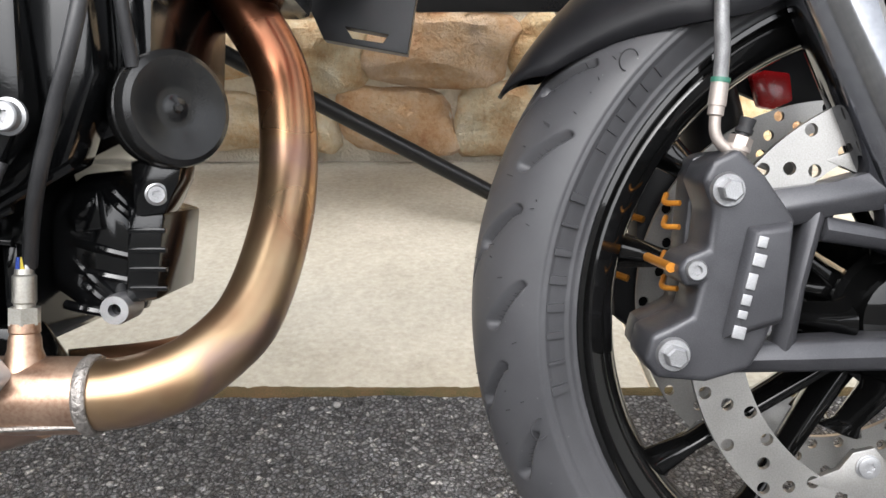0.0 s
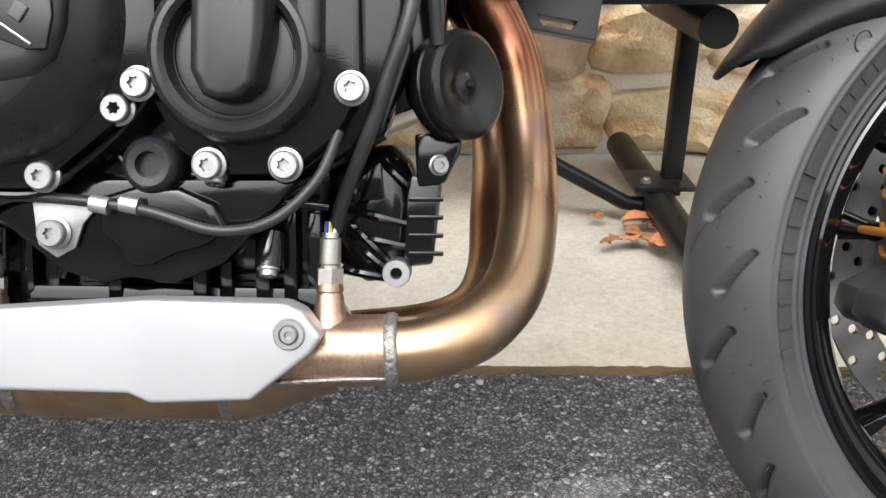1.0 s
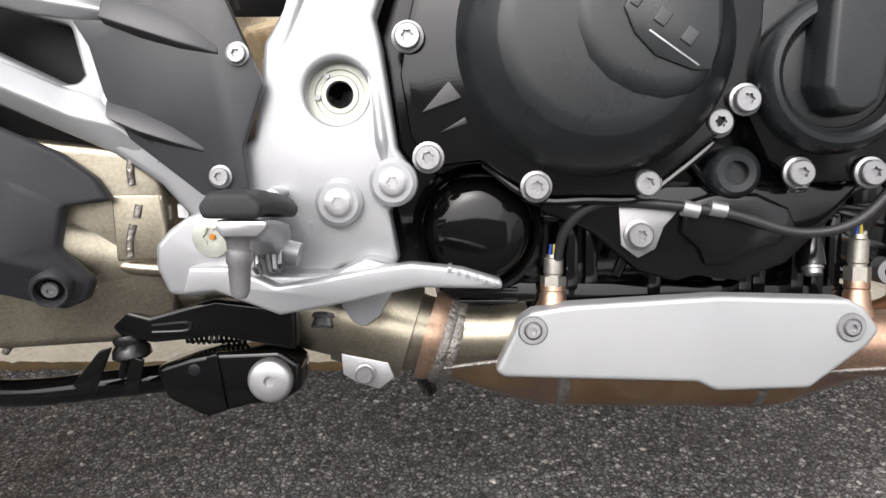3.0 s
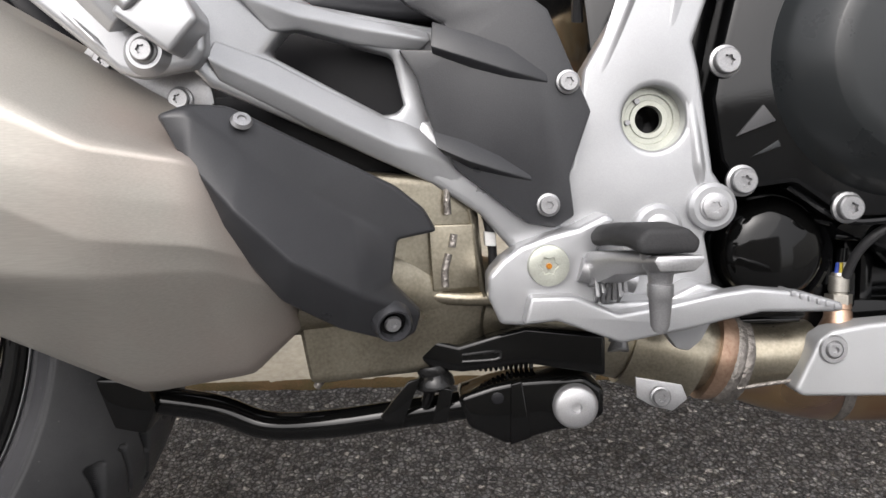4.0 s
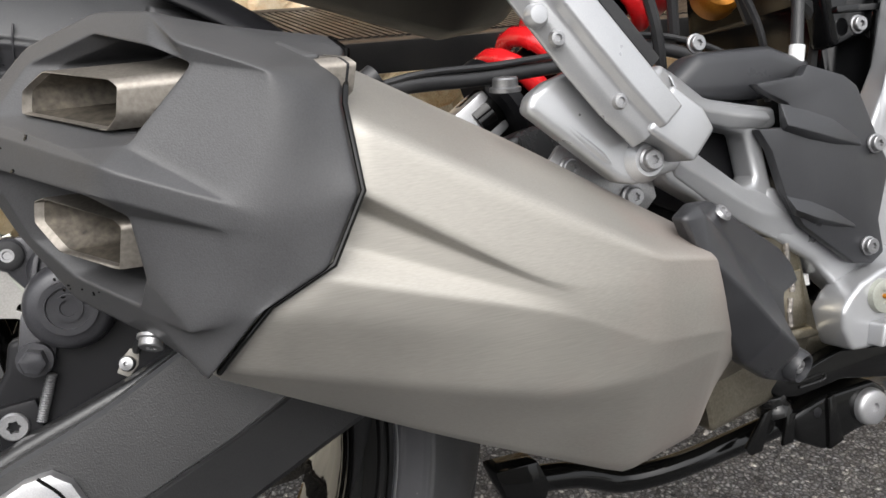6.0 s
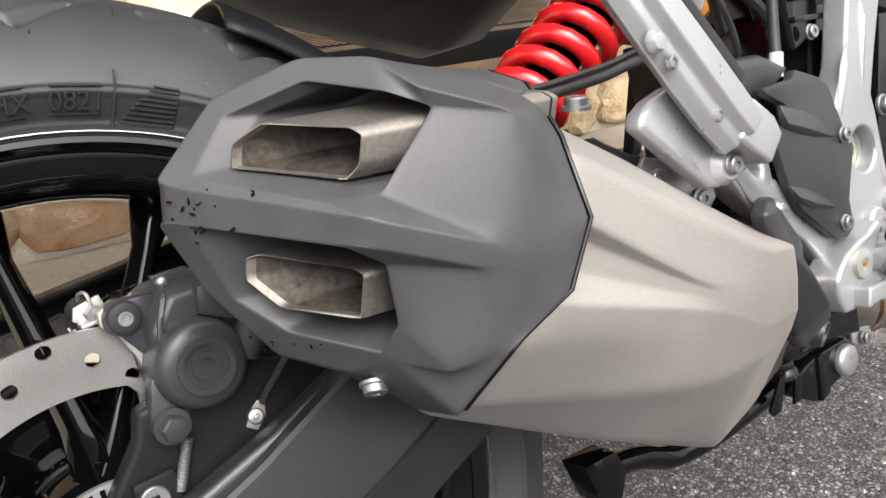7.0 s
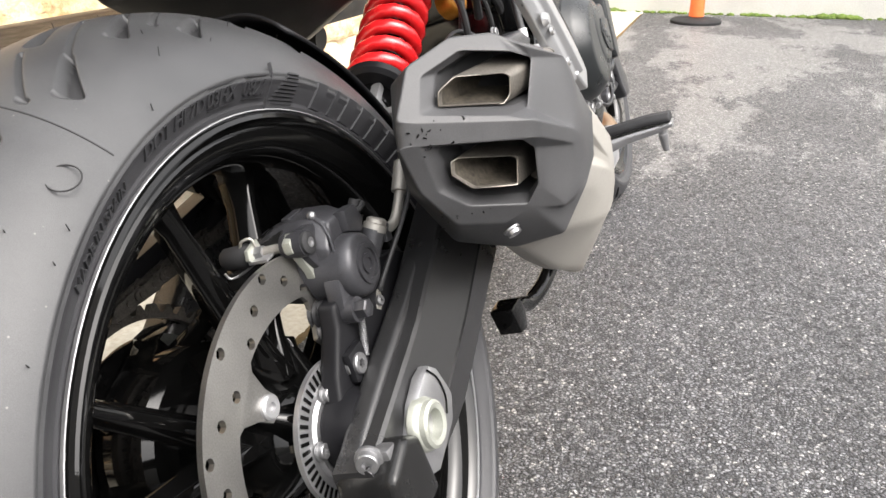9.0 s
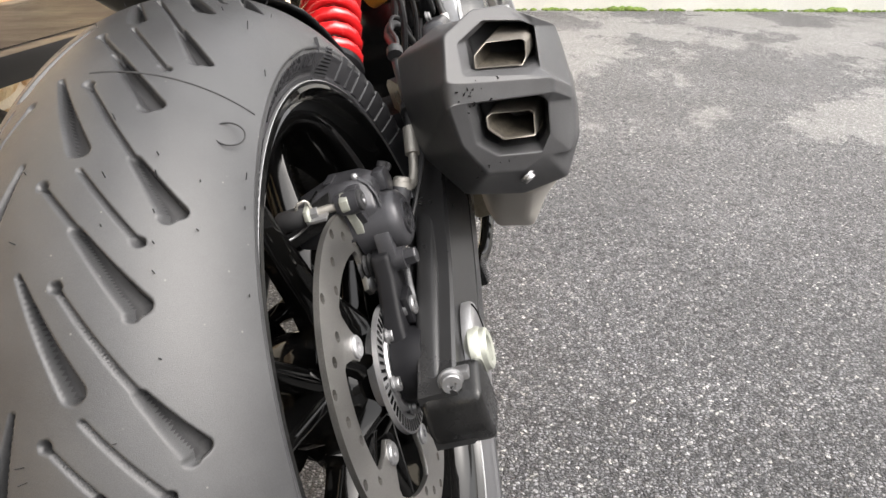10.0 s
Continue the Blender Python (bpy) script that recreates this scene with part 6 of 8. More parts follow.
    for k, (a, b) in enumerate((((0.985, 0.030), (1.030, 0.018)), ((0.988, 0.012), (1.034, 0.002)), ((0.992, 0.018), (1.020, -0.010)), ((0.998, 0.002), (1.018, -0.014)), ((0.985, -0.012), (1.016, -0.018)), ((1.012, 0.060), (1.034, 0.040)))):
        p0, p1 = Vector((a[0], -0.084, a[1])), Vector((b[0], -0.084, b[1]))
        part("rib", tube([p0, p0.lerp(p1, 0.5) + Vector((0, -0.003, 0)), p1], 0.0032, 8, 2), ENGINE, lug)
    part("cap_block", soften(prism([(0.996, 0.058), (1.012, 0.060), (1.014, 0.036), (0.996, 0.034)], -0.094, -0.08, 0), 0.002, 2), ENGINE, lug)
    part("threaded_boss", lathe([(0.004, 0.0), (0.004, 0.014), (0.0088, 0.014), (0.0095, 0.011), (0.0095, -0.01)], 28, at=(1.022, -0.086, -0.013)), BOLT, lug, "bare steel threaded boss")
    part("boss_hole", lathe([(0, 0.008), (0.004, 0.008)], 16, at=(1.022, -0.086, -0.013)), GLOSS, lug)
    reg = part("regulator_box", soften(prism([(1.030, 0.052), (1.052, 0.046), (1.046, -0.008), (1.026, -0.010)], -0.045, 0.03, 0), 0.003, 2), ENGINE, moto, "black finned regulator box")
    for k in range(4):
        part("fin", slab(1.030, 1.053, -0.047, -0.043, -0.002 + 0.012 * k, 0.001 + 0.012 * k, 0.0006), ENGINE, reg)
    ten = part("horn_bracket", soften(prism([(1.034, 0.078), (1.066, 0.080), (1.064, 0.066), (1.054, 0.046), (1.036, 0.044)], -0.05, -0.02, 0), 0.003, 2), ENGINE, moto, "black cast bracket below the horn")
    shared("bolt", SMALL, ten, facing((1.05, -0.05, 0.058), (0.3, -0.9, 0)))
    pl = part("cover_plaque", soften(loft([[(0.836 + (u - 0.836) * f, v, 0.135 + (w - 0.135) * f) for u, w in ((0.775, 0.165), (0.776, 0.140), (0.783, 0.122), (0.796, 0.109), (0.812, 0.101), (0.830, 0.098), (0.845, 0.102), (0.856, 0.112), (0.862, 0.128), (0.864, 0.145), (0.862, 0.19), (0.79, 0.19))] for v, f in ((-0.154, 1.0), (-0.1590, 0.985), (-0.1618, 0.90), (-0.1630, 0.78), (-0.1634, 0.62))]), 0.0015, 2, 40), COVER, moto, "raised black emblem plateau")
    em = part("emblem_plaque", soften(prism([(0.806, 0.150), (0.812, 0.136), (0.824, 0.1235), (0.845, 0.1155), (0.855, 0.1155), (0.859, 0.132), (0.858, 0.165), (0.815, 0.170)], -0.1655, -0.1620, 0), 0.0012, 2), COVER, pl)
    for u, w, L in ((0.8135, 0.1545, 0.0075), (0.8275, 0.1445, 0.0105), (0.8425, 0.1340, 0.0105)):
        part("emblem_bar", slab(-L * 0.36, L * 0.36, -0.0008, 0.0008, -0.0045, 0.0045, 0.0008, 3), CAPGREY, pl, "silver raised emblem bar", at=pose(u, -0.1660, w, 0, 35, 0))
    part("emblem_line", slab(-0.017, 0.017, -0.0006, 0.0006, -0.0006, 0.0006, 0.0003), BOLT, pl, "pale emblem edge", at=pose(0.834, -0.1656, 0.1275, 0, 35, 0))
    hose = part("coolant_hose", tube([(1.03, -0.07, 0.26), (1.045, -0.085, 0.18), (1.05, -0.08, 0.13)], 0.004, 10, 5), CABLE, moto, "thin black hose")
    ax = (0.735, -0.675, 0.06)
    h = part("horn", lathe([(0, -0.020), (0.029, -0.020), (0.0335, -0.014), (0.0335, -0.007), (0.0322, -0.006), (0.0322, -0.003), (0.0345, -0.002), (0.0345, 0.004), (0.0335, 0.0065), (0.030, 0.0085), (0.022, 0.0070), (0.014, 0.0040), (0.009, 0.0030), (0.0065, 0.0036), (0.004, 0.0055), (0, 0.0058)], 64, at=(1.065, -0.060, 0.108), axis=ax), SATIN, moto, "round black horn")
    part("nut", lathe([(0, 0.0085), (0.0022, 0.0085), (0.0032, 0.0075), (0.0034, 0.004)], 6, at=(1.065, -0.060, 0.108), axis=ax), SATIN, h)
    part("terminal", tube([(1.060, -0.020, 0.118), (1.070, -0.020, 0.122), (1.082, -0.020, 0.121), (1.078, -0.018, 0.116), (1.060, -0.018, 0.110)], 0.0022, 8, 4), SATIN, h)
    br = part("cable_bracket", prism([(0.816, 0.037), (0.855, 0.035), (0.845, 0.024), (0.840, 0.010), (0.829, 0.004), (0.818, 0.012)], -0.112, -0.109, 0.0008), ALLOY, moto, "pressed steel cable bracket")
    shared("bolt", HEAD, br, facing((0.829, -0.112, 0.019)))
    c1 = part("sensor_cable", tube([(1.05, -0.10, 0.24), (1.037, -0.118, 0.15), (1.022, -0.115, 0.105), (1.006, -0.105, 0.065), (0.994, -0.090, 0.040), (0.986, -0.079, 0.018)], 0.0044, 10, 6), CABLE, moto, "black corrugated sensor cable")
    c2 = part("sensor_cable", tube([(0.995, -0.118, 0.077), (0.983, -0.122, 0.050), (0.958, -0.125, 0.027), (0.925, -0.122, 0.021), (0.881, -0.120, 0.033), (0.820, -0.118, 0.040), (0.796, -0.115, 0.036), (0.783, -0.106, 0.021), (0.780, -0.095, 0.002)], 0.0032, 10, 6), CABLE, moto, "thin black sensor cable")
    for u in (0.859, 0.876):
        part("clip", tube([(u - 0.005, -0.1195, 0.0365), (u + 0.005, -0.1195, 0.0345)], 0.0052, 14, 1), ALLOY, c2, "silver cable sleeve")
    for u, v, w, l in ((0.9838, -0.081, 0.0165, 1.0), (0.778, -0.090, 0.004, 0.66)):
        tip = (0.02, 0.05, 1)
        s = part("lambda_sensor", lathe([(0, 0), (0.0050, 0), (0.0053, -0.003 * l), (0.0066, -0.004 * l), (0.0066, -0.019 * l), (0.0058, -0.020 * l), (0.0058, -0.024 * l)], 24, at=(u, v, w), axis=tip), SENSOR, moto, "steel exhaust lambda sensor")
        part("hexagon", soften(lathe([(0, -0.022 * l), (0.0088, -0.022 * l), (0.0088, -0.032 * l), (0, -0.032 * l)], 6, at=(u, v, w), axis=tip), 0.0006, 2), SENSOR, s)
        part("collar", lathe([(0, -0.031 * l), (0.0082, -0.031 * l), (0.0086, -0.036 * l), (0.0078, -0.037 * l), (0.0088, -0.040 * l), (0.0092, -0.046 * l), (0.0125, -0.056 * l), (0.016, -0.066 * l)], 28, at=(u, v, w), axis=tip), COPPER, s, "copper-stained threaded boss")
        for k, mat in enumerate((surface("blue_sleeve", (0.01, 0.03, 0.20), (0.02, 0.06, 0.32), grain=300), surface("yellow_sleeve", (0.35, 0.28, 0.02), (0.5, 0.4, 0.05), grain=300), MARK)):
            part("wire", tube([(u - 0.0028 + 0.0028 * k, v - 0.002, w - 0.001), (u - 0.0020 + 0.0024 * k, v - 0.002, w + 0.007)], 0.0013, 8, 1), mat, s)
    return e


engine()


def exhaust():
    a = part("exhaust_pipe", tube([(0.985, -0.080, -0.058), (1.030, -0.085, -0.056), (1.056, -0.083, -0.051), (1.080, -0.072, -0.041), (1.102, -0.044, -0.018), (1.113, -0.007, 0.024), (1.1146, 0.030, 0.0726), (1.107, 0.055, 0.135), (1.087, 0.055, 0.178), (1.06, 0.05, 0.22)], 0.0205, 32, 8), HEAT, moto, "bronze heat-stained exhaust header pipe", sharp=60)
    part("exhaust_pipe", tube([(0.985, -0.035, -0.062), (1.040, -0.012, -0.060), (1.0736, 0.010, -0.050), (1.090, 0.039, -0.0257), (1.094, 0.083, 0.0155), (1.0964, 0.120, 0.072), (1.090, 0.130, 0.142), (1.076, 0.10, 0.183), (1.05, 0.08, 0.22)], 0.0205, 28, 8), HEAT, moto, "heat-stained exhaust header pipe", sharp=60)
    sl = part("sleeve", tube([(0.955, -0.080, -0.058), (0.985, -0.082, -0.0575), (1.022, -0.0845, -0.0565)], [0.0235, 0.0228, 0.0222], 32, 4), COPPER, a, "copper-stained sleeve")
    part("seam", tube([(0.950, -0.099, -0.074), (0.985, -0.1015, -0.071), (1.022, -0.101, -0.070)], 0.0016, 8, 4), WELD, a, "grey weld seam")
    part("twin_tube", tube([(0.762, -0.082, -0.050), (0.735, -0.083, -0.0525), (0.700, -0.080, -0.052), (0.685, -0.078, -0.050)], [0.021, 0.021, 0.023, 0.026], 28, 5), LINK, a, "bright steel tube")
    part("twin_seam", tube([(0.765, -0.103, -0.063), (0.735, -0.104, -0.066), (0.705, -0.103, -0.070)], 0.0015, 8, 4), WELD, a)
    part("stain_band", tube([(0.702, -0.077, -0.0555), (0.698, -0.077, -0.0540), (0.692, -0.0768, -0.0522)], [0.0300, 0.0312, 0.0316], 32, 3), COPPER, a, "copper-stained joint")
    part("collector", tube([(0.985, -0.070, -0.060), (0.950, -0.068, -0.066), (0.92, -0.065, -0.070), (0.80, -0.062, -0.070), (0.765, -0.066, -0.068), (0.720, -0.070, -0.060), (0.690, -0.072, -0.052)], [0.026, 0.031, 0.036, 0.036, 0.034, 0.027, 0.025], 28, 5), HEAT, moto, "heat-stained catalyst collector", sharp=60)
    for u, v, w, d, r in ((1.022, -0.0845, -0.0565, (1, 0.0, 0.05), 0.0232), (0.785, -0.064, -0.069, (1, 0, 0), 0.0362), (0.918, -0.065, -0.070, (1, 0, 0), 0.0364), (0.7045, -0.077, -0.0560, (1, 0, -0.3), 0.0306), (0.7105, -0.077, -0.0575, (1, 0, -0.3), 0.0296)):
        d = Vector(d).normalized()
        p = Vector((u, v, w))
        part("weld", tube([p - d * 0.004, p - d * 0.002, p + d * 0.002, p + d * 0.004], [r - 0.001, r + 0.0004, r + 0.0004, r - 0.001], 28, 2), WELD, a, "grey weld seam")
    link = part("link_pipe", tube([(0.695, -0.072, -0.054), (0.66, -0.074, -0.045), (0.62, -0.078, -0.035), (0.55, -0.09, -0.012), (0.48, -0.11, 0.008), (0.42, -0.13, 0.02)], [0.026, 0.029, 0.029, 0.028, 0.032, 0.04], 28, 5), LINK, moto, "steel link pipe", sharp=60)
    nk = part("pipe_box", soften(loft([[(0.532, v, 0.072), (0.538, v, 0.004), (0.540, v + 0.004, -0.004), (0.535, v + 0.016, -0.048)] + [(0.43, v - 0.02, -0.048), (0.41, v - 0.03, 0.085)] for v in (-0.128, -0.08)]), 0.006, 3), LINK, link, "welded steel muffler neck")
    part("pressed_panel", soften(prism([(u, w, -0.246 * (0.532 - u) - 0.0014) for u, w in ((0.503, 0.046), (0.532, 0.046), (0.534, 0.006), (0.505, 0.005))], -0.128, -0.122, 0), 0.0015, 3), LINK, nk)
    part("round_edge", tube([(0.495, -0.130, 0.0035), (0.518, -0.1295, 0.0), (0.542, -0.127, -0.0015)], 0.0045, 14, 3), LINK, nk)
    for pts in (((0.5155, -0.1335, 0.072), (0.5145, -0.1338, 0.062), (0.5150, -0.1336, 0.052)), ((0.5185, -0.1330, 0.040), (0.5170, -0.1335, 0.032)), ((0.5150, -0.1340, 0.028), (0.5125, -0.1345, 0.018), (0.5125, -0.1345, 0.008)), ((0.456, -0.139, -0.012), (0.446, -0.138, -0.032), (0.432, -0.136, -0.052))):
        part("weld", tube(list(pts), 0.0024, 10, 4), WELD, nk, "grey weld bead")
    sl = part("sensor_lead", tube([(0.527, -0.112, 0.090), (0.5362, -0.115, 0.068), (0.5401, -0.116, 0.047), (0.5425, -0.116, 0.034), (0.5440, -0.112, 0.015)], 0.0030, 12, 6), CABLE, moto, "black corrugated lead with a white connector")
    for k in range(9):
        part("corrugation", lathe([(0.0030, -0.0007), (0.0037, -0.0004), (0.0037, 0.0004), (0.0030, 0.0007)], 14, at=(0.5362 + 0.0005 * k, -0.115, 0.068 - 0.0024 * k), axis=(0.2, 0, -1), closed=True), CABLE, sl)
    part("connector", soften(prism([(0.5378, 0.0400), (0.5448, 0.0392), (0.5452, 0.0305), (0.5382, 0.0310)], -0.1215, -0.111, 0), 0.001, 2), MARK, sl, "white connector")
    cl = part("pipe_clamp", lathe([(0.030, -0.024), (0.0325, -0.024), (0.0328, -0.010), (0.0335, 0.0), (0.0328, 0.024), (0.0312, 0.0245), (0.030, 0.022)], 40, at=(0.659, -0.0755, -0.0455), axis=(1, 0, -0.30), closed=True), LINK, link, "steel band clamp")
    part("clamp_ear", soften(prism([(0.637, -0.060), (0.668, -0.066), (0.672, -0.076), (0.662, -0.084), (0.648, -0.080), (0.638, -0.074)], -0.104, -0.101, 0), 0.001, 2), ALLOY, link)
    part("clamp_ear", soften(prism([(0.640, -0.060), (0.664, -0.064), (0.664, -0.080), (0.644, -0.078)], -0.092, -0.089, 0), 0.001, 2), ALLOY, link)
    part("clamp_bolt", tube([(0.653, -0.110, -0.073), (0.653, -0.08, -0.073)], 0.004, 12, 1), BOLT, link)
    bolts(link, [(0.653, -0.106, -0.073)], SMALL)
    sh = [(0.738, -0.069), (0.753, -0.036), (0.762, -0.030), (0.785, -0.026), (0.881, -0.020), (0.962, -0.022), (0.972, -0.027), (0.983, -0.042), (0.976, -0.052), (0.940, -0.080), (0.881, -0.082), (0.868, -0.076), (0.744, -0.073)]
    s = part("pipe_guard", prism(sh, -0.116, -0.094, 0.006, 4), SHIELD, moto, "satin silver exhaust guard")
    for u, w in ((0.762, -0.042), (0.964, -0.040)):
        part("washer", lathe([(0.006, 0), (0.006, 0.0015), (0.0085, 0.0015), (0.0095, 0.0)], 32, at=(u, -0.1165, w), closed=True), ALLOY, s)
        part("socket_screw", lathe([(0, 0.0006), (0.0020, 0.0006), (0.0024, 0.0030), (0.0044, 0.0030), (0.0056, 0.0012), (0.0058, 0.0)], 28, at=(u, -0.1165, w)), ALLOY, s, "steel socket screw")


exhaust()


def centre_stand():
    st = part("stand_block", soften(loft([[(u, v, w) for u, w in ((0.519, -0.066), (0.541, -0.059), (0.556, -0.056), (0.600, -0.054), (0.613, -0.063), (0.613, -0.080), (0.600, -0.088), (0.581, -0.090), (0.550, -0.098), (0.526, -0.086))] for v in (-0.120, -0.085)]), 0.004, 3), GLOSS, moto, "black stand bracket")
    part("block_step", soften(prism([(0.553, -0.0575), (0.560, -0.0555), (0.566, -0.093), (0.552, -0.0975)], -0.1225, -0.11, 0), 0.0015, 2), GLOSS, st)
    part("hole", lathe([(0, 0.0004), (0.003, 0.0004), (0.004, 0)], 16, at=(0.5445, -0.1202, -0.067)), PLASTIC, st)
    part("pivot_bolt", lathe([(0, 0.005), (0.003, 0.005), (0.0035, 0.0078), (0.0115, 0.0078), (0.0135, 0.0065), (0.0145, 0.004), (0.0145, 0.0)], 40, at=(0.594, -0.119, -0.073)), ALLOY, st, "pale stand pivot bolt")
    part("stand_tube", tube([(0.53, -0.10, -0.076), (0.48, -0.10, -0.082), (0.43, -0.098, -0.088), (0.39, -0.092, -0.089), (0.355, -0.092, -0.076), (0.30, -0.096, -0.066)], 0.0095, 20, 6), GLOSS, moto, "gloss black stand tube")
    part("stand_foot", soften(prism([(0.286, -0.050), (0.318, -0.050), (0.325, -0.068), (0.317, -0.087), (0.297, -0.083)], -0.112, -0.086, 0), 0.003, 2), GLOSS, moto)
    hg = part("stand_hanger", soften(prism([(0.496, -0.030), (0.502, -0.026), (0.520, -0.031), (0.545, -0.024), (0.562, -0.020), (0.612, -0.026), (0.612, -0.052), (0.562, -0.043), (0.547, -0.045), (0.522, -0.0475), (0.503, -0.045), (0.495, -0.037)], -0.128, -0.112, 0), 0.0025, 3), GLOSS, moto, "black cast stand hanger")
    part("slot_rim", tube([(0.522, -0.1285, -0.0405), (0.543, -0.1285, -0.0395), (0.546, -0.1285, -0.0365), (0.543, -0.1285, -0.0345), (0.522, -0.1285, -0.0365)], 0.0011, 8, 3), SATIN, hg)
    part("cup", lathe([(0.004, 0.006), (0.0095, 0.006), (0.0105, 0.003), (0.0095, 0.0), (0.0120, -0.003), (0.0125, -0.008), (0.0095, -0.010), (0.004, -0.010)], 24, at=(0.504, -0.120, -0.0495), axis=(-0.15, 0, 1), closed=True), SATIN, hg, "black rubber buffer cup")
    part("stop_rod", tube([(0.503, -0.12, -0.055), (0.499, -0.12, -0.068), (0.497, -0.12, -0.072)], [0.0042, 0.0034, 0.002], 12, 2), GLOSS, hg)
    part("arm", soften(prism([(0.488, -0.052), (0.496, -0.050), (0.484, -0.079), (0.474, -0.080), (0.470, -0.074)], -0.130, -0.127, 0), 0.001, 2), GLOSS, hg)
    part("arm", soften(prism([(0.508, -0.056), (0.516, -0.058), (0.512, -0.079), (0.502, -0.080)], -0.130, -0.127, 0), 0.001, 2), GLOSS, hg)
    part("spring", tube([(0.53 + 0.0007 * k, -0.092 + 0.0035 * math.cos(k * 1.3), -0.052 + 0.0035 * math.sin(k * 1.3)) for k in range(60)], 0.0012, 8, 1), SATIN, hg, "black return spring")
    bolts(st, [(0.575, -0.11, -0.036), (0.625, -0.10, -0.036)], HEAD, (0, -0.5, -0.86))
    part("side_stand", tube([(0.66, 0.10, -0.06), (0.67, 0.22, -0.14), (0.68, 0.33, -0.205)], 0.011, 14, 3), GLOSS, moto, "black side stand")


centre_stand()


def swingarm():
    prof = [(-0.055, -0.012), (-0.040, 0.012), (-0.010, 0.032), (0.05, 0.072), (0.114, 0.116), (0.18, 0.158), (0.27, 0.188), (0.36, 0.194), (0.45, 0.16), (0.53, 0.11), (0.53, 0.04), (0.40, 0.05), (0.28, 0.05), (0.196, 0.012), (0.12, -0.022), (0.06, -0.046), (0.0, -0.056), (-0.045, -0.045)]
    part("swingarm", prism(prof, 0.098, 0.136, 0.010, 3), ARM, moto, "black cast swingarm")
    def along(u, keys):
        for (u0, w0), (u1, w1) in zip(keys, keys[1:]):
            if u <= u1:
                return w0 + (w1 - w0) * (u - u0) / (u1 - u0)
        return keys[-1][1]
    ridge = [(-0.06, 0.000), (-0.026, 0.013), (0.06, 0.046), (0.15, 0.094), (0.25, 0.146), (0.36, 0.172), (0.53, 0.10)]
    seam = [(-0.06, -0.036), (0.0, -0.030), (0.072, -0.004), (0.13, 0.021), (0.197, 0.056), (0.28, 0.098), (0.36, 0.115), (0.53, 0.075)]
    low = [(-0.06, -0.046), (0.012, -0.052), (0.08, -0.042), (0.12, -0.026), (0.196, 0.010), (0.28, 0.046), (0.53, 0.040)]
    rings = []
    for k in range(30):
        u = -0.055 + 0.585 * k / 29
        r, s, l = along(u, ridge), along(u, seam), along(u, low)
        g = min(max((u - 0.26) / 0.16, 0), 1)
        rings.append([(uu, vv + 0.052 * g * g * (3 - 2 * g), ww) for uu, vv, ww in ((u, -0.100, r - 0.001), (u, -0.1275, r + 0.0005), (u, -0.1300, r - 0.002), (u, -0.1372, s + 0.0012), (u, -0.1358, s + 0.0004), (u, -0.1358, s - 0.0010), (u, -0.1375, s - 0.0022), (u, -0.1335, l + 0.004), (u, -0.1295, l), (u, -0.100, l))])
    s = part("swingarm", loft(rings), ARM, moto, "black cast swingarm with a long ridge", sharp=30)
    part("upper_web", prism([(-0.055, -0.002), (-0.030, 0.014), (0.0214, 0.0370), (0.0796, 0.0590), (0.150, 0.0915), (0.250, 0.1440), (0.330, 0.1660), (0.330, 0.060), (0.280, 0.050), (0.196, 0.012), (0.12, -0.022), (0.06, -0.046), (0.0, -0.056), (-0.045, -0.045)], -0.118, -0.099, 0.005, 3), ARM, s)
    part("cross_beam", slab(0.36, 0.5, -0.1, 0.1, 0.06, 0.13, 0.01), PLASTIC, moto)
    part("axle_plate", prism([(0.037, 0.0255), (0.046, 0.0180), (0.0535, 0.000), (0.057, -0.010), (0.046, -0.026), (0.006, -0.042), (-0.016, -0.034), (-0.022, -0.010), (0.004, 0.014), (0.024, 0.0235)], -0.1425, -0.132, 0.003, 2), ALLOY, s, "cast chain adjuster plate")
    nut = part("axle_nut", lathe([(0.0105, -0.012), (0.0108, 0.0085), (0.0145, 0.0095), (0.0168, 0.008), (0.0172, 0.004), (0.0185, 0.003), (0.0195, 0.0), (0.0195, -0.004)], 44, at=(0.006, -0.142, -0.004), closed=True), ZINC, s, "large hollow axle nut")
    part("plate_edge", tube([(0.031, -0.1428, 0.0245), (0.041, -0.1428, 0.0120), (0.044, -0.1428, -0.004), (0.038, -0.1428, -0.016)], 0.0009, 8, 5), GLOSS, s)
    part("axle_block", soften(prism([(-0.058, -0.004), (-0.030, 0.010), (-0.012, 0.0), (-0.008, -0.045), (-0.050, -0.050), (-0.062, -0.03)], -0.147, -0.100, 0), 0.006, 3), SATIN, s, "black axle carrier end")
    part("adjuster_tab", prism([(-0.046, 0.010), (-0.028, 0.008), (-0.026, -0.006), (-0.044, -0.004)], -0.140, -0.118, 0.002), BOLT, s)
    shared("bolt", HEAD, s, facing((-0.046, -0.126, 0.006), (-1, -0.25, 0)), "steel adjuster bolt")
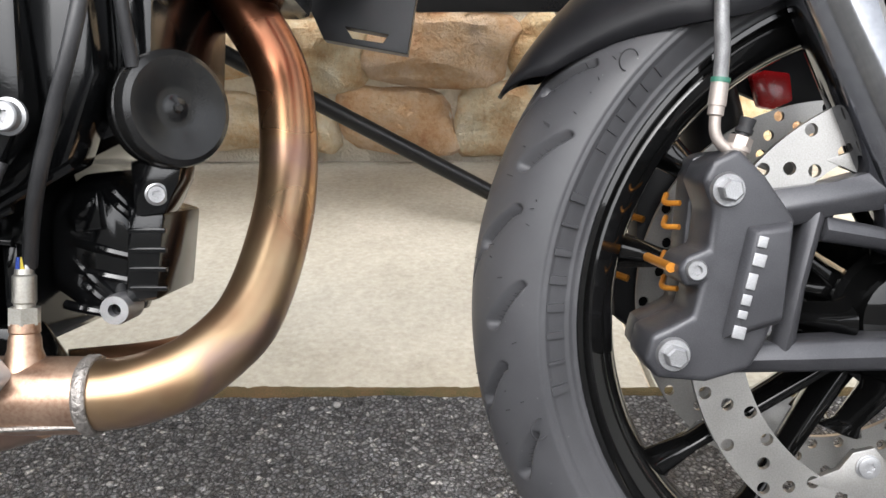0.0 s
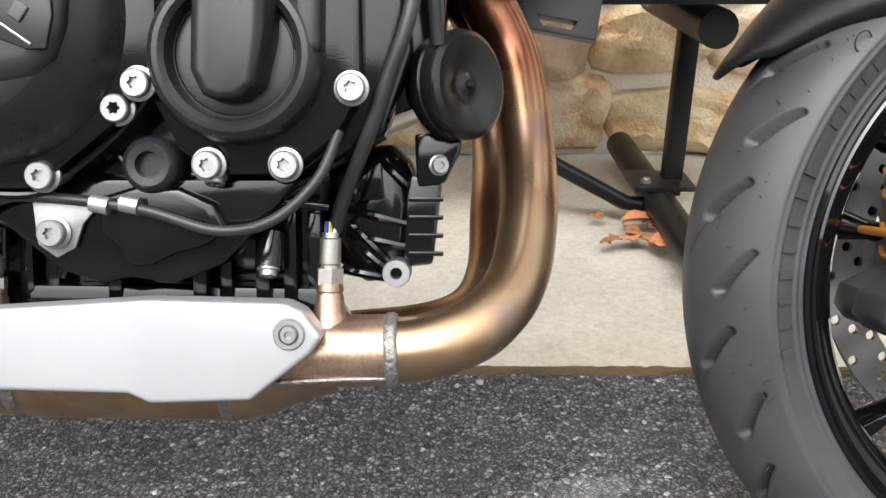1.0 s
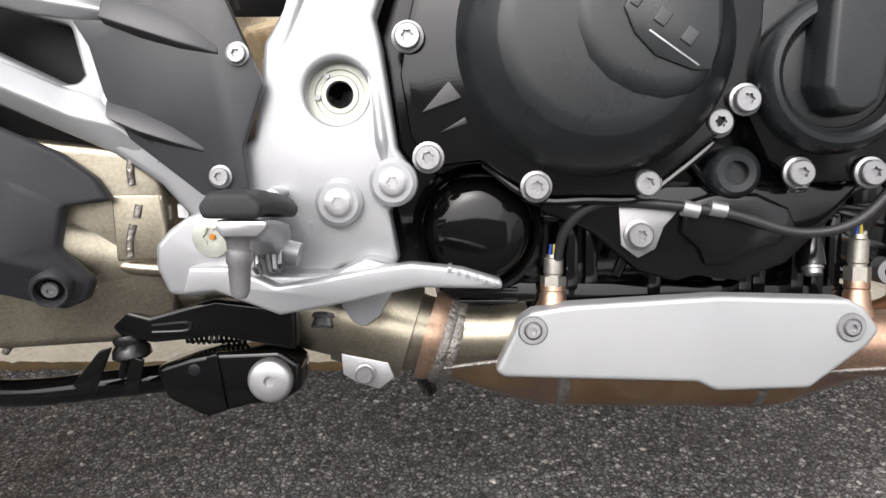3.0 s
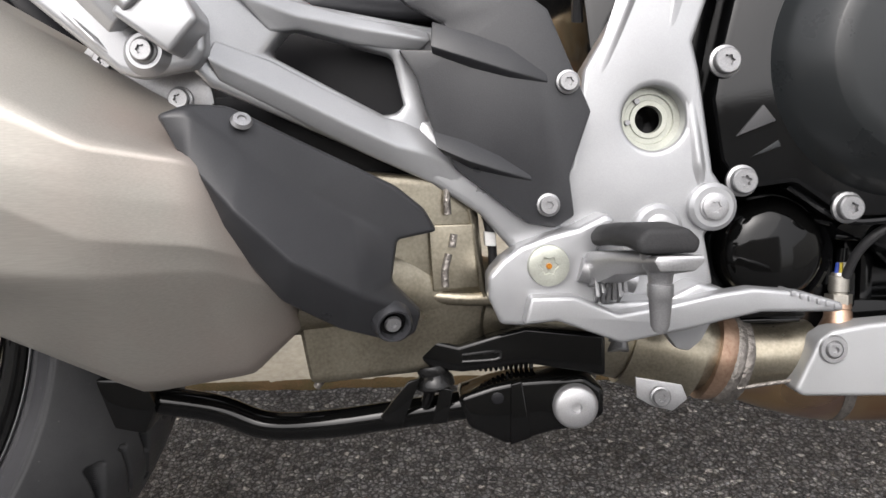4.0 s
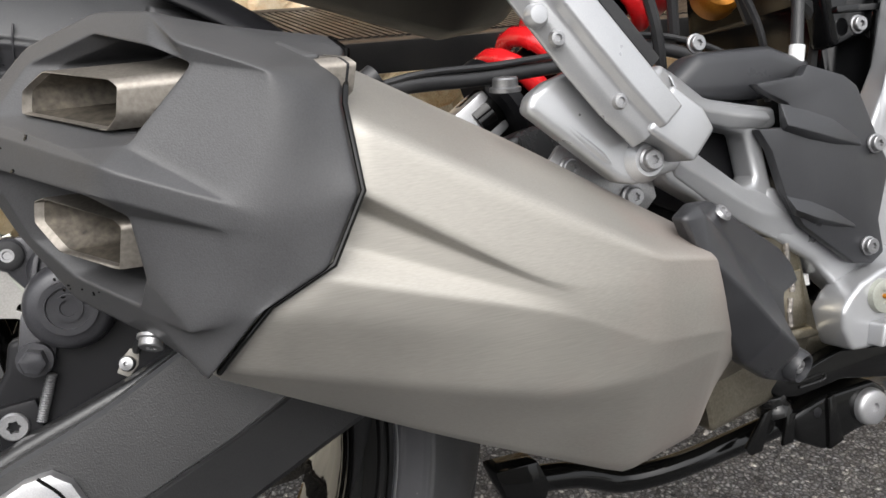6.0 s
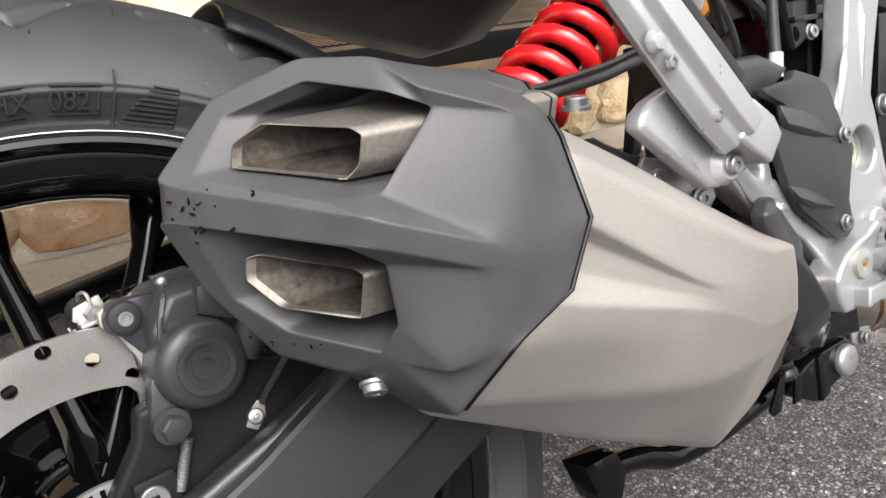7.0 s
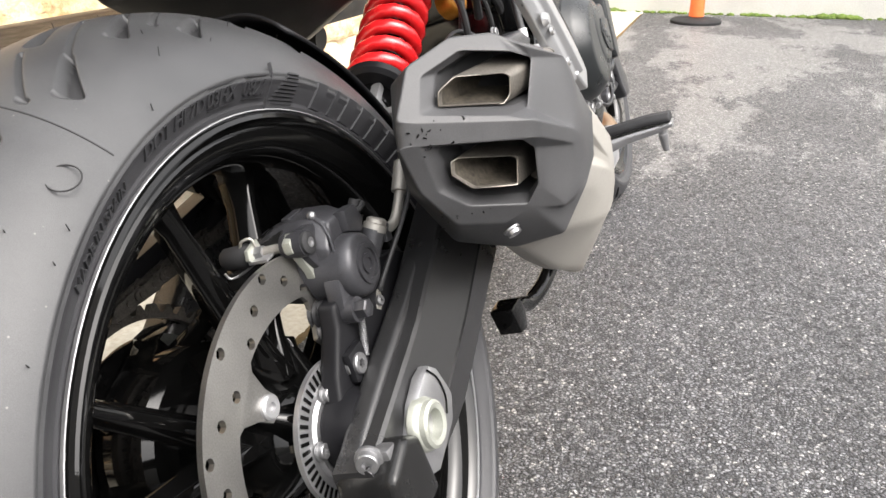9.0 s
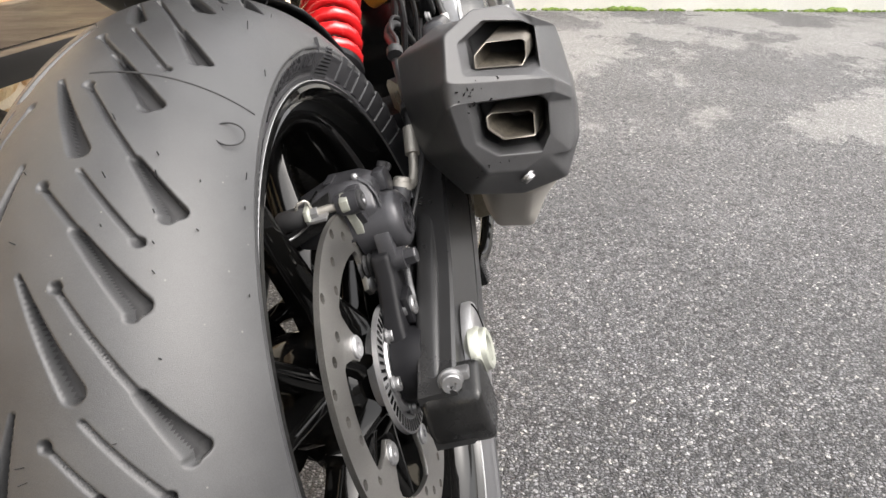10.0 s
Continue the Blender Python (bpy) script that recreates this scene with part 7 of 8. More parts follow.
    cal = part("rear_caliper", soften(loft([[(u, v, w) for u, w in pr] for v, pr in ((-0.026, [(0.026, 0.108), (0.023, 0.124), (0.036, 0.137), (0.066, 0.140), (0.080, 0.128), (0.074, 0.100), (0.050, 0.084)]), (-0.060, [(0.027, 0.106), (0.024, 0.130), (0.043, 0.1475), (0.078, 0.149), (0.088, 0.128), (0.080, 0.092), (0.050, 0.078)]), (-0.080, [(0.034, 0.098), (0.033, 0.130), (0.046, 0.1470), (0.078, 0.1475), (0.087, 0.126), (0.080, 0.090), (0.050, 0.076)]), (-0.095, [(0.038, 0.098), (0.037, 0.124), (0.050, 0.1400), (0.076, 0.1410), (0.083, 0.124), (0.078, 0.092), (0.052, 0.080)]))]), 0.0035, 3), CALIPER, moto, "grey single-piston rear brake caliper")
    part("piston_housing", lathe([(0, 0.0185), (0.0045, 0.0185), (0.0045, 0.0202), (0.0075, 0.0202), (0.0075, 0.0185), (0.0115, 0.0185), (0.0115, 0.0205), (0.0150, 0.0205), (0.0150, 0.0185), (0.0195, 0.0180), (0.0230, 0.0150), (0.0245, 0.008), (0.0250, -0.02)], 48, at=(0.0555, -0.0915, 0.1035)), CALIPER, cal, "round piston housing")
    part("inner_arm", soften(loft([[(0.012 + a, v, 0.118 + b), (0.010 + a, v, 0.132 + b), (0.022 + a, v, 0.139 + b), (0.050 + a, v, 0.140 + b), (0.052 + a, v, 0.122 + b)] for v, a, b in ((-0.020, 0.0, -0.006), (-0.045, 0.008, 0.0), (-0.062, 0.016, 0.006))]), 0.003, 2), SATIN, cal, "dark inner arm over the disc")
    part("groove", tube([(0.0245, -0.034, 0.1375), (0.0300, -0.048, 0.1440), (0.0440, -0.050, 0.1462)], 0.0010, 6, 4), GLOSS, cal)
    part("pin_boss", tube([(0.0275, -0.086, 0.135), (0.0272, -0.078, 0.1352), (0.0262, -0.068, 0.1356)], [0.0095, 0.0100, 0.0085], 22, 2), CALIPER, cal)
    part("boss_web", soften(prism([(0.024, 0.126), (0.030, 0.1445), (0.046, 0.144), (0.046, 0.118), (0.034, 0.112)], -0.0855, -0.074, 0), 0.003, 2), CALIPER, cal)
    part("pin_eye", lathe([(0.0036, -0.002), (0.0036, 0.0030), (0.0066, 0.0030), (0.0082, 0.0018), (0.0086, -0.004)], 28, at=(0.0275, -0.0865, 0.135)), SOFT, cal, "rubber plug in the pin boss")
    part("pin_socket", lathe([(0, 0.0022), (0.0022, 0.0022), (0.0026, 0.0034), (0.0038, 0.0034)], 16, at=(0.0275, -0.0865, 0.135)), BOLT, cal)
    part("slide_pin", tube([(0.0255, -0.074, 0.1355), (0.0205, -0.048, 0.1362)], 0.0036, 16, 1), STEEL, cal, "bright slide pin")
    part("pin_nut", tube([(0.0200, -0.054, 0.1362), (0.0185, -0.046, 0.1364)], 0.0054, 6, 1), BOLT, cal)
    part("nut_bracket", soften(prism([(0.010, 0.142), (0.024, 0.146), (0.027, 0.136), (0.026, 0.1315), (0.014, 0.1310), (0.008, 0.135)], -0.0490, -0.0455, 0), 0.0008, 2), ZINC, cal, "pale bent steel bracket")
    part("bracket_fold", soften(prism([(0.010, 0.1310), (0.026, 0.1335), (0.027, 0.1355), (0.010, 0.1335)], -0.0620, -0.0455, 0), 0.0006, 2), ALLOY, cal)
    part("pin_boot", tube([(0.0185, -0.045, 0.1364), (0.0180, -0.041, 0.1365), (0.0160, -0.024, 0.1368), (0.0156, -0.021, 0.1368)], [0.0070, 0.0088, 0.0082, 0.0060], 18, 1), SOFT, cal, "rubber pin boot")
    part("spring_clip", tube([(0.0190, -0.050, 0.136), (0.0180, -0.049, 0.1475), (0.0150, -0.043, 0.1480), (0.0145, -0.040, 0.1440)], 0.0011, 8, 5), STEEL, cal)
    part("spring_loop", tube([(0.0185, -0.047, 0.131), (0.0150, -0.034, 0.1250), (0.0100, -0.026, 0.1240), (0.0080, -0.024, 0.1290)], 0.0010, 8, 6), BOLT, cal)
    part("pad_plate", soften(prism([(0.0165, 0.1400), (0.0250, 0.1450), (0.0300, 0.1380), (0.0420, 0.1200), (0.0480, 0.0910), (0.0350, 0.0915), (0.0320, 0.1000), (0.0300, 0.1120), (0.0235, 0.1260), (0.0165, 0.1330)], -0.0800, -0.0730, 0), 0.0009, 2), ZINC, cal, "pale steel pad bracket beside the disc")
    lc = part("lever_clip", soften(loft([[(u - 0.0017, v, w - 0.001), (u + 0.0017, v, w + 0.001), (u + 0.0015, v - 0.0016, w - 0.0006), (u - 0.0015, v - 0.0016, w - 0.0018)] for u, v, w in ((0.0500, -0.0815, 0.1480), (0.0470, -0.0905, 0.1420), (0.0425, -0.0955, 0.1330), (0.0390, -0.0970, 0.1200))]), 0.0004, 2), CALIPER, cal, "steel locking clip")
    part("clip_ball", lathe([(0, 0.0036), (0.0018, 0.0032), (0.0032, 0.0018), (0.0036, 0.0), (0.0032, -0.0018)], 20, at=(0.0505, -0.0815, 0.1475)), BOLT, lc)
    part("slot", prism([(0.050, 0.1495), (0.070, 0.1505), (0.070, 0.1470), (0.050, 0.1470)], -0.062, -0.055, 0.0005), CALIPER, cal)
    part("shoulder", soften(prism([(0.062, 0.1440), (0.080, 0.1440), (0.086, 0.1300), (0.078, 0.1200), (0.060, 0.1280)], -0.1020, -0.0900, 0), 0.004, 2), CALIPER, cal)
    part("bleed_boss", tube([(0.080, -0.090, 0.124), (0.0855, -0.0930, 0.1345)], 0.0085, 18, 1), CALIPER, cal)
    part("bleed_nipple", tube([(0.0850, -0.0930, 0.1340), (0.0870, -0.0945, 0.1380), (0.0872, -0.0947, 0.1384), (0.0900, -0.0970, 0.1440)], [0.0062, 0.0062, 0.0048, 0.0044], 14, 1), SOFT, cal, "rubber bleed cap")
    part("cap_strap", tube([(0.0845, -0.0985, 0.1360), (0.0905, -0.1010, 0.1390), (0.0935, -0.0965, 0.1410)], 0.0022, 8, 4), SOFT, cal)
    part("hose_boss", tube([(0.080, -0.098, 0.102), (0.0885, -0.1050, 0.1180)], 0.0092, 20, 1), CALIPER, cal)
    part("banjo_bolt", tube([(0.0880, -0.1046, 0.1170), (0.0905, -0.1067, 0.1215), (0.0907, -0.1069, 0.1218), (0.0922, -0.1080, 0.1245), (0.0928, -0.1085, 0.1258)], [0.0092, 0.0092, 0.0080, 0.0078, 0.0050], 20, 1), STEEL, cal, "steel banjo bolt")
    part("banjo_ring", soften(prism([(0.0900, 0.1060), (0.0960, 0.1200), (0.1020, 0.1180), (0.1000, 0.1040)], -0.1120, -0.1030, 0), 0.002, 2), CALIPER, cal)
    part("banjo", tube([(0.0980, -0.1080, 0.1130), (0.110, -0.1115, 0.1150), (0.122, -0.114, 0.126), (0.135, -0.116, 0.142)], 0.0042, 14, 5), STEEL, cal, "bright bent hose pipe")
    part("hose_crimp", tube([(0.1280, -0.1150, 0.1330), (0.1285, -0.1150, 0.1336), (0.1440, -0.1170, 0.1530), (0.1445, -0.1170, 0.1535)], [0.0045, 0.0068, 0.0068, 0.0050], 18, 1), STEEL, cal, "bright crimped hose end")
    part("low_pin_boss", tube([(0.0340, -0.080, 0.0775), (0.0335, -0.104, 0.0775)], 0.0095, 22, 1), CALIPER, cal)
    part("low_pin", tube([(0.0335, -0.103, 0.0775), (0.0335, -0.104, 0.0775), (0.0333, -0.1125, 0.0776), (0.0333, -0.1134, 0.0776)], [0.0066, 0.0070, 0.0070, 0.0058], 6, 1), CALIPER, cal)
    part("leg", soften(prism([(0.030, 0.104), (0.048, 0.096), (0.044, 0.078), (0.040, 0.0680), (0.026, 0.0700), (0.025, 0.084)], -0.0990, -0.0850, 0), 0.003, 2), CALIPER, cal)
    part("pin_bellows", tube([(0.0340, -0.066 - 0.0022 * k, 0.0775) for k in range(7)], [0.0108, 0.0085, 0.0108, 0.0085, 0.0108, 0.0085, 0.0105], 18, 1), SOFT, cal, "ribbed rubber pin boot")
    mt = part("caliper_mount", soften(prism([(-0.020, 0.008), (-0.004, 0.045), (0.016, 0.072), (0.020, 0.088), (0.050, 0.092), (0.090, 0.094), (0.128, 0.088), (0.150, 0.076), (0.150, 0.040), (0.06, -0.02), (-0.012, -0.034)], -0.094, -0.078, 0), 0.004, 3), PLASTIC, moto, "black cast caliper mount")
    part("mount_collar", lathe([(0.018, 0.0), (0.030, 0.0), (0.031, 0.012), (0.028, 0.024), (0.018, 0.024)], 40, at=(0.0, -0.080, 0.0), closed=True), PLASTIC, mt)
    bolts(mt, [(0.017, -0.094, 0.043)], HEAD)
    part("sensor", soften(prism([(0.008, 0.054), (0.030, 0.056), (0.032, 0.034), (0.024, 0.020), (0.008, 0.032)], -0.100, -0.092, 0), 0.003, 2), PLASTIC, mt, "black wheel speed sensor")
    part("clip_screw", lathe([(0, 0.0012), (0.0010, 0.0012), (0.0014, 0.0030), (0.0038, 0.0026), (0.0046, 0.0008), (0.0046, -0.001)], 22, at=(0.0783, -0.0945, 0.0643), axis=(-0.2, -1, 0.2)), BOLT, mt, "bright clip screw")
    part("clip", soften(prism([(0.072, 0.060), (0.078, 0.0560), (0.084, 0.0620), (0.086, 0.0715), (0.081, 0.0725), (0.076, 0.0680)], -0.0945, -0.0925, 0), 0.0006, 2), STEEL, mt, "bent steel wire clip")
    part("spring_sleeve", tube([(0.0300 + 0.010 * k / 40, -0.0985 - 0.001 * k / 40, 0.042 + 0.026 * k / 40) for k in range(41)], [0.0031 if k % 2 else 0.0021 for k in range(41)], 10, 1), ALLOY, mt, "spiral wire sleeve")
    part("brake_hose", tube([(0.128, -0.115, 0.134), (0.16, -0.118, 0.165), (0.24, -0.105, 0.200), (0.32, -0.092, 0.205), (0.399, -0.072, 0.211), (0.452, -0.070, 0.218), (0.505, -0.070, 0.206), (0.55, -0.07, 0.18)], 0.0052, 12, 6), CABLE, moto, "black rear brake hose")
    part("sensor_wire", tube([(0.0840, -0.0950, 0.0700), (0.0880, -0.0985, 0.0780), (0.1200, -0.1200, 0.1220), (0.1340, -0.1240, 0.1420), (0.17, -0.118, 0.170), (0.25, -0.107, 0.206), (0.33, -0.094, 0.212), (0.405, -0.076, 0.219), (0.455, -0.074, 0.226), (0.51, -0.074, 0.214), (0.56, -0.07, 0.19)], 0.0022, 8, 6), CABLE, moto, "black sensor wire")
    for p in ((0.16, -0.118, 0.166), (0.24, -0.106, 0.208)):
        part("cable_tie", tube([(p[0] - 0.004, p[1], p[2] - 0.002), (p[0] + 0.004, p[1], p[2] + 0.003)], 0.008, 12, 1), CABLE, moto)
    shared("bolt", HEAD, s, facing((0.317, -0.13, 0.192), (0, -0.2, 1)))


swingarm()


def shock():
    base, top = Vector((0.378, 0.0, 0.200)), Vector((0.600, 0.0, 0.346))
    d = (top - base).normalized()
    e1 = d.orthogonal().normalized()
    e2 = d.cross(e1)
    pts = [base + d * (0.215 * k / 120) + 0.0305 * (math.cos(k * 2 * math.pi / 15) * e1 + math.sin(k * 2 * math.pi / 15) * e2) for k in range(121)]
    s = part("shock_spring", tube(pts, 0.0082, 12, 1), RED, moto, "red coil suspension spring")
    part("damper", tube([base - d * 0.04, top], 0.019, 20, 1), GLOSS, s, "black damper body")
    part("spring_seat", tube([base - d * 0.020, base - d * 0.016, base - d * 0.008, base - d * 0.006], [0.034, 0.039, 0.039, 0.034], 32, 1), PLASTIC, s)
    part("clevis", soften(slab(-0.016, 0.016, -0.018, 0.018, -0.03, 0.03, 0), 0.004, 2), ALLOY, s, "cast alloy shock clevis", at=Matrix.Translation(base - d * 0.050) @ d.to_track_quat("Z", "Y").to_matrix().to_4x4())
    part("clevis_bolt", tube([base - d * 0.055 + Vector((0, -0.030, 0)), base - d * 0.055 + Vector((0, 0.030, 0))], 0.008, 6, 1), BOLT, s)
    k = part("preload_knob", lathe([(0, 0.010), (0.015, 0.010), (0.018, 0.007), (0.019, 0.0), (0.019, -0.012), (0.014, -0.014)], 40, at=(0.548, -0.045, 0.258), axis=(-0.3, -0.9, 0.2)), GOLD, moto, "gold anodised adjuster knob")
    part("knob_face", lathe([(0, 0.0108), (0.009, 0.0108), (0.0095, 0.0098)], 32, at=(0.548, -0.045, 0.258), axis=(-0.3, -0.9, 0.2)), BOLT, k)


shock()


def chain():
    pts = [Vector((0.5 * k / 31, 0.095, 0.114 + 0.050 * k / 31)) for k in range(32)]
    pts += [Vector((0.114 * math.cos(a), 0.095, 0.114 * math.sin(a))) for a in (radians(90 + 180 * k / 23) for k in range(1, 23))]
    pts += [Vector((0.5 * k / 31, 0.095, -0.114 + 0.080 * k / 31 - 0.006 * math.sin(math.pi * k / 31))) for k in range(32)]
    bm = bmesh.new()
    for i, p in enumerate(pts):
        q = pts[min(i + 1, len(pts) - 1)]
        a = math.atan2(q.z - p.z, q.x - p.x)
        L = min((q - p).length, 0.018)
        dv = 0.006 if i % 2 else 0.0085
        for s in (-1, 1):
            pr = []
            for k in range(16):
                t = 2 * math.pi * k / 16
                x, y = 0.0072 * math.cos(t), 0.0072 * math.sin(t) * (1 - 0.25 * (math.cos(t) < 0.3))
                x += L if math.cos(t) > 0 else 0
                pr.append((p.x + x * math.cos(a) - y * math.sin(a), p.z + x * math.sin(a) + y * math.cos(a)))
            prism(pr, 0.095 + s * dv - 0.001, 0.095 + s * dv + 0.001, 0, into=bm)
        lathe([(0, -0.011), (0.0032, -0.011), (0.0032, 0.011), (0, 0.011)], 8, at=p, into=bm)
    part("drive_chain", bm, CHAIN, moto, "dark steel drive chain", sharp=30)["kind"] = "stuff"
    n = 44
    outer, inner = [], []
    for k in range(n * 4):
        a = 2 * math.pi * k / (n * 4)
        r = 0.113 if k % 4 in (0, 1) else 0.1055
        outer.append((r * math.cos(a), r * math.sin(a)))
        inner.append((0.101 * math.cos(a), 0.101 * math.sin(a)))
    bm = bmesh.new()
    L = [[bm.verts.new((u, v, w)) for u, w in pr] for v, pr in ((0.0915, outer), (0.0985, outer), (0.0985, inner), (0.0915, inner))]
    for a, b in zip(L, L[1:] + L[:1]):
        for k in range(n * 4):
            bm.faces.new((a[k], a[(k + 1) % (n * 4)], b[(k + 1) % (n * 4)], b[k]))
    sp = part("sprocket", bm, CHAIN, moto, "dark steel rear sprocket", sharp=30)
    part("sprocket_web", lathe([(0.040, 0.0920), (0.088, 0.0920), (0.0885, 0.0950), (0.088, 0.0980), (0.040, 0.0980)], 72, axis=(0, 1, 0), closed=True), GLOSS, sp)
    for k in range(9):
        part("sprocket_arm", spoke_bm(0.06, 0.103, 2 * math.pi * k / 9 + 0.3, 0, 0.095, 0.009, 0.007), GLOSS, sp)
    part("chain_guard", soften(loft([[(u, 0.125, w - 0.016), (u, 0.125, w + 0.010), (u, 0.112, w + 0.016), (u, 0.088, w + 0.016), (u, 0.088, w + 0.010), (u, 0.118, w + 0.008), (u, 0.118, w - 0.016)] for u, w in ((-0.10, 0.106), (0.06, 0.130), (0.16, 0.149), (0.32, 0.178))]), 0.002, 2), PLASTIC, moto, "black chain guard")


chain()


def front_end():
    # the right fork leg with its caliper: brought to its true size about a point beside the machine
    leg_at = Matrix.Translation((1.2233, -0.5307, 0.0752)) @ Matrix.Scale(1.231, 4) @ Matrix.Translation((-1.2233, 0.5307, -0.0752))
    part("fork_tube", tube([(1.488, -0.105, 0.03), (1.470, -0.105, 0.070), (1.350, -0.10, 0.336)], 0.0225, 40, 1), CHROME, moto, "polished chrome fork slider", sharp=60, at=leg_at)
    def bar(name, pts, h, t, parent):
        rings = []
        for i, p in enumerate(pts):
            q = Vector(pts[min(i + 1, len(pts) - 1)]) - Vector(pts[max(i - 1, 0)])
            nrm = Vector((-q.z, 0, q.x)).normalized()
            rings.append([Vector(p) + nrm * h[i] + Vector((0, -t * 0.6, 0)), Vector(p) + Vector((0, -t, 0)), Vector(p) - nrm * h[i] + Vector((0, -t * 0.6, 0)), Vector(p) - nrm * h[i] + Vector((0, t, 0)), Vector(p) + nrm * h[i] + Vector((0, t, 0))])
        return part(name, soften(loft(rings), 0.0025, 2), CALIPER, parent)
    leg = part("fork_foot", soften(prism([(1.455, 0.075), (1.52, 0.085), (1.55, 0.0), (1.575, -0.02), (1.565, -0.06), (1.525, -0.06), (1.50, -0.03), (1.475, 0.03)], -0.125, -0.08, 0), 0.007, 3), CALIPER, moto, "grey cast fork foot", at=leg_at)
    bar("upper_arm", [(1.398, -0.105, 0.052), (1.43, -0.105, 0.058), (1.47, -0.105, 0.066)], [0.011, 0.009, 0.012], 0.014, leg)
    bar("strut", [(1.421, -0.105, 0.052), (1.412, -0.105, 0.01), (1.405, -0.105, -0.028)], [0.0055, 0.005, 0.007], 0.012, leg)
    bar("lower_arm", [(1.375, -0.105, -0.028), (1.42, -0.105, -0.027), (1.52, -0.105, -0.024)], [0.008, 0.0085, 0.010], 0.014, leg)
    bar("diagonal", [(1.425, -0.105, 0.042), (1.46, -0.103, 0.036), (1.50, -0.10, 0.02)], [0.007, 0.006, 0.009], 0.012, leg)
    cal = [(1.360, 0.078), (1.355, 0.068), (1.361, 0.053), (1.359, 0.033), (1.348, 0.029), (1.344, 0.022), (1.348, 0.013), (1.356, 0.014), (1.352, -0.002), (1.340, -0.008), (1.331, -0.012), (1.328, -0.026), (1.335, -0.035), (1.360, -0.037), (1.383, -0.030), (1.390, -0.017), (1.400, 0.012), (1.403, 0.048), (1.387, 0.070), (1.373, 0.084)]
    c = part("front_caliper", prism(cal, -0.128, -0.090, 0.006, 3), CALIPER, moto, "grey radial front brake caliper", at=leg_at)
    part("inner_half", prism([(u + 0.004, w) for u, w in cal[8:]] + [(1.362, 0.08), (1.360, 0.05)], -0.086, -0.058, 0.004, 2), CALIPER, c)
    part("piston_ridge", soften(loft([[(1.366, -0.128, -0.015), (1.398, -0.128, -0.006), (1.396, -0.134, -0.002), (1.372, -0.134, -0.010)], [(1.378, -0.128, 0.045), (1.402, -0.128, 0.048), (1.399, -0.134, 0.044), (1.382, -0.134, 0.042)]]), 0.002, 2), CALIPER, c)
    for u, w in ((1.3675, 0.063), (1.3425, -0.022)):
        part("washer", lathe([(0, 0.0025), (0.0082, 0.0025), (0.0092, 0)], 28, at=(u, -0.128, w)), BOLT, c)
        part("bolt", lathe([(0, 0.0068), (0.0048, 0.0070), (0.0058, 0.0060), (0.0060, 0.0)], 6, at=(u, -0.1305, w)), BOLT, c, "steel hex bolt", sharp=25)
    part("pin_head", lathe([(0, 0.0008), (0.0022, 0.0008), (0.0026, 0.0026), (0.0048, 0.0026), (0.0056, 0.0014), (0.0058, -0.002)], 24, at=(1.353, -0.128, 0.022)), BOLT, c, "socket-headed pad pin")
    part("pad_pin", tube([(1.343, -0.118, 0.022), (1.343, -0.06, 0.022)], 0.0027, 12, 1), GOLD, c, "gold pad pin")
    for w in (0.008, 0.022, 0.042, 0.055):
        part("pad_spring", tube([(1.352, -0.10, w), (1.346, -0.092, w), (1.350, -0.08, w + 0.004)], 0.0016, 8, 4), GOLD, c, "gold pad spring")
    for k, (w0, L) in enumerate(((-0.009, 0.0066), (0.0, 0.0042), (0.0075, 0.0056), (0.017, 0.0084), (0.028, 0.0066), (0.037, 0.0058))):
        part("letter_bar", slab(-0.0026, 0.0024 + (0.0016 if k in (0, 4) else 0.0), -0.0005, 0.0005, -L / 2, L / 2, 0.0009, 3), ALLOY, c, "pale raised mark", at=pose(1.378 + (w0 - 0.012) * 0.24, -0.1348, w0, 0, 13, 0))
    ax = Vector((0.0075, 0.0, 0.0225)).normalized()
    b0 = Vector((1.3750, -0.112, 0.0760))
    bj = part("banjo", tube([b0, b0 + ax * 0.0040, b0 + ax * 0.0041, b0 + ax * 0.0075, b0 + ax * 0.0076, b0 + ax * 0.0100], [0.0070, 0.0070, 0.0056, 0.0056, 0.0066, 0.0066], 20, 1), STEEL, c, "steel banjo fitting", sharp=30)
    part("hex", tube([b0 + ax * 0.0100, b0 + ax * 0.0150], 0.0062, 6, 1), STEEL, bj, sharp=25)
    part("bleed_cap", tube([b0 + ax * 0.0150, b0 + ax * 0.0170, b0 + ax * 0.0171, b0 + ax * 0.0195, b0 + ax * 0.0196, b0 + ax * 0.0250], [0.0036, 0.0036, 0.0046, 0.0046, 0.0038, 0.0042], 16, 1), SOFT, bj, "rubber bleed cap", sharp=30)
    ft = part("fitting", tube([(1.3745, -0.113, 0.0820), (1.3680, -0.113, 0.0870), (1.3652, -0.113, 0.0930), (1.3650, -0.113, 0.1010)], 0.0030, 14, 5), STEEL, c, "bent steel hose pipe")
    part("crimp", tube([(1.3650, -0.113, 0.1010), (1.3651, -0.113, 0.1014), (1.3655, -0.113, 0.1060), (1.3656, -0.113, 0.1062), (1.3671, -0.113, 0.1200)], [0.0030, 0.0042, 0.0042, 0.0047, 0.0046], 16, 1), STEEL, ft, "crimped hose end", sharp=30)
    part("seal_ring", tube([(1.3669, -0.113, 0.1180), (1.3672, -0.113, 0.1205)], 0.0050, 16, 1), surface("green_seal", (0.02, 0.09, 0.06), (0.03, 0.13, 0.09), (0.4, 0.5), grain=900, stain=30), ft, "green seal ring")
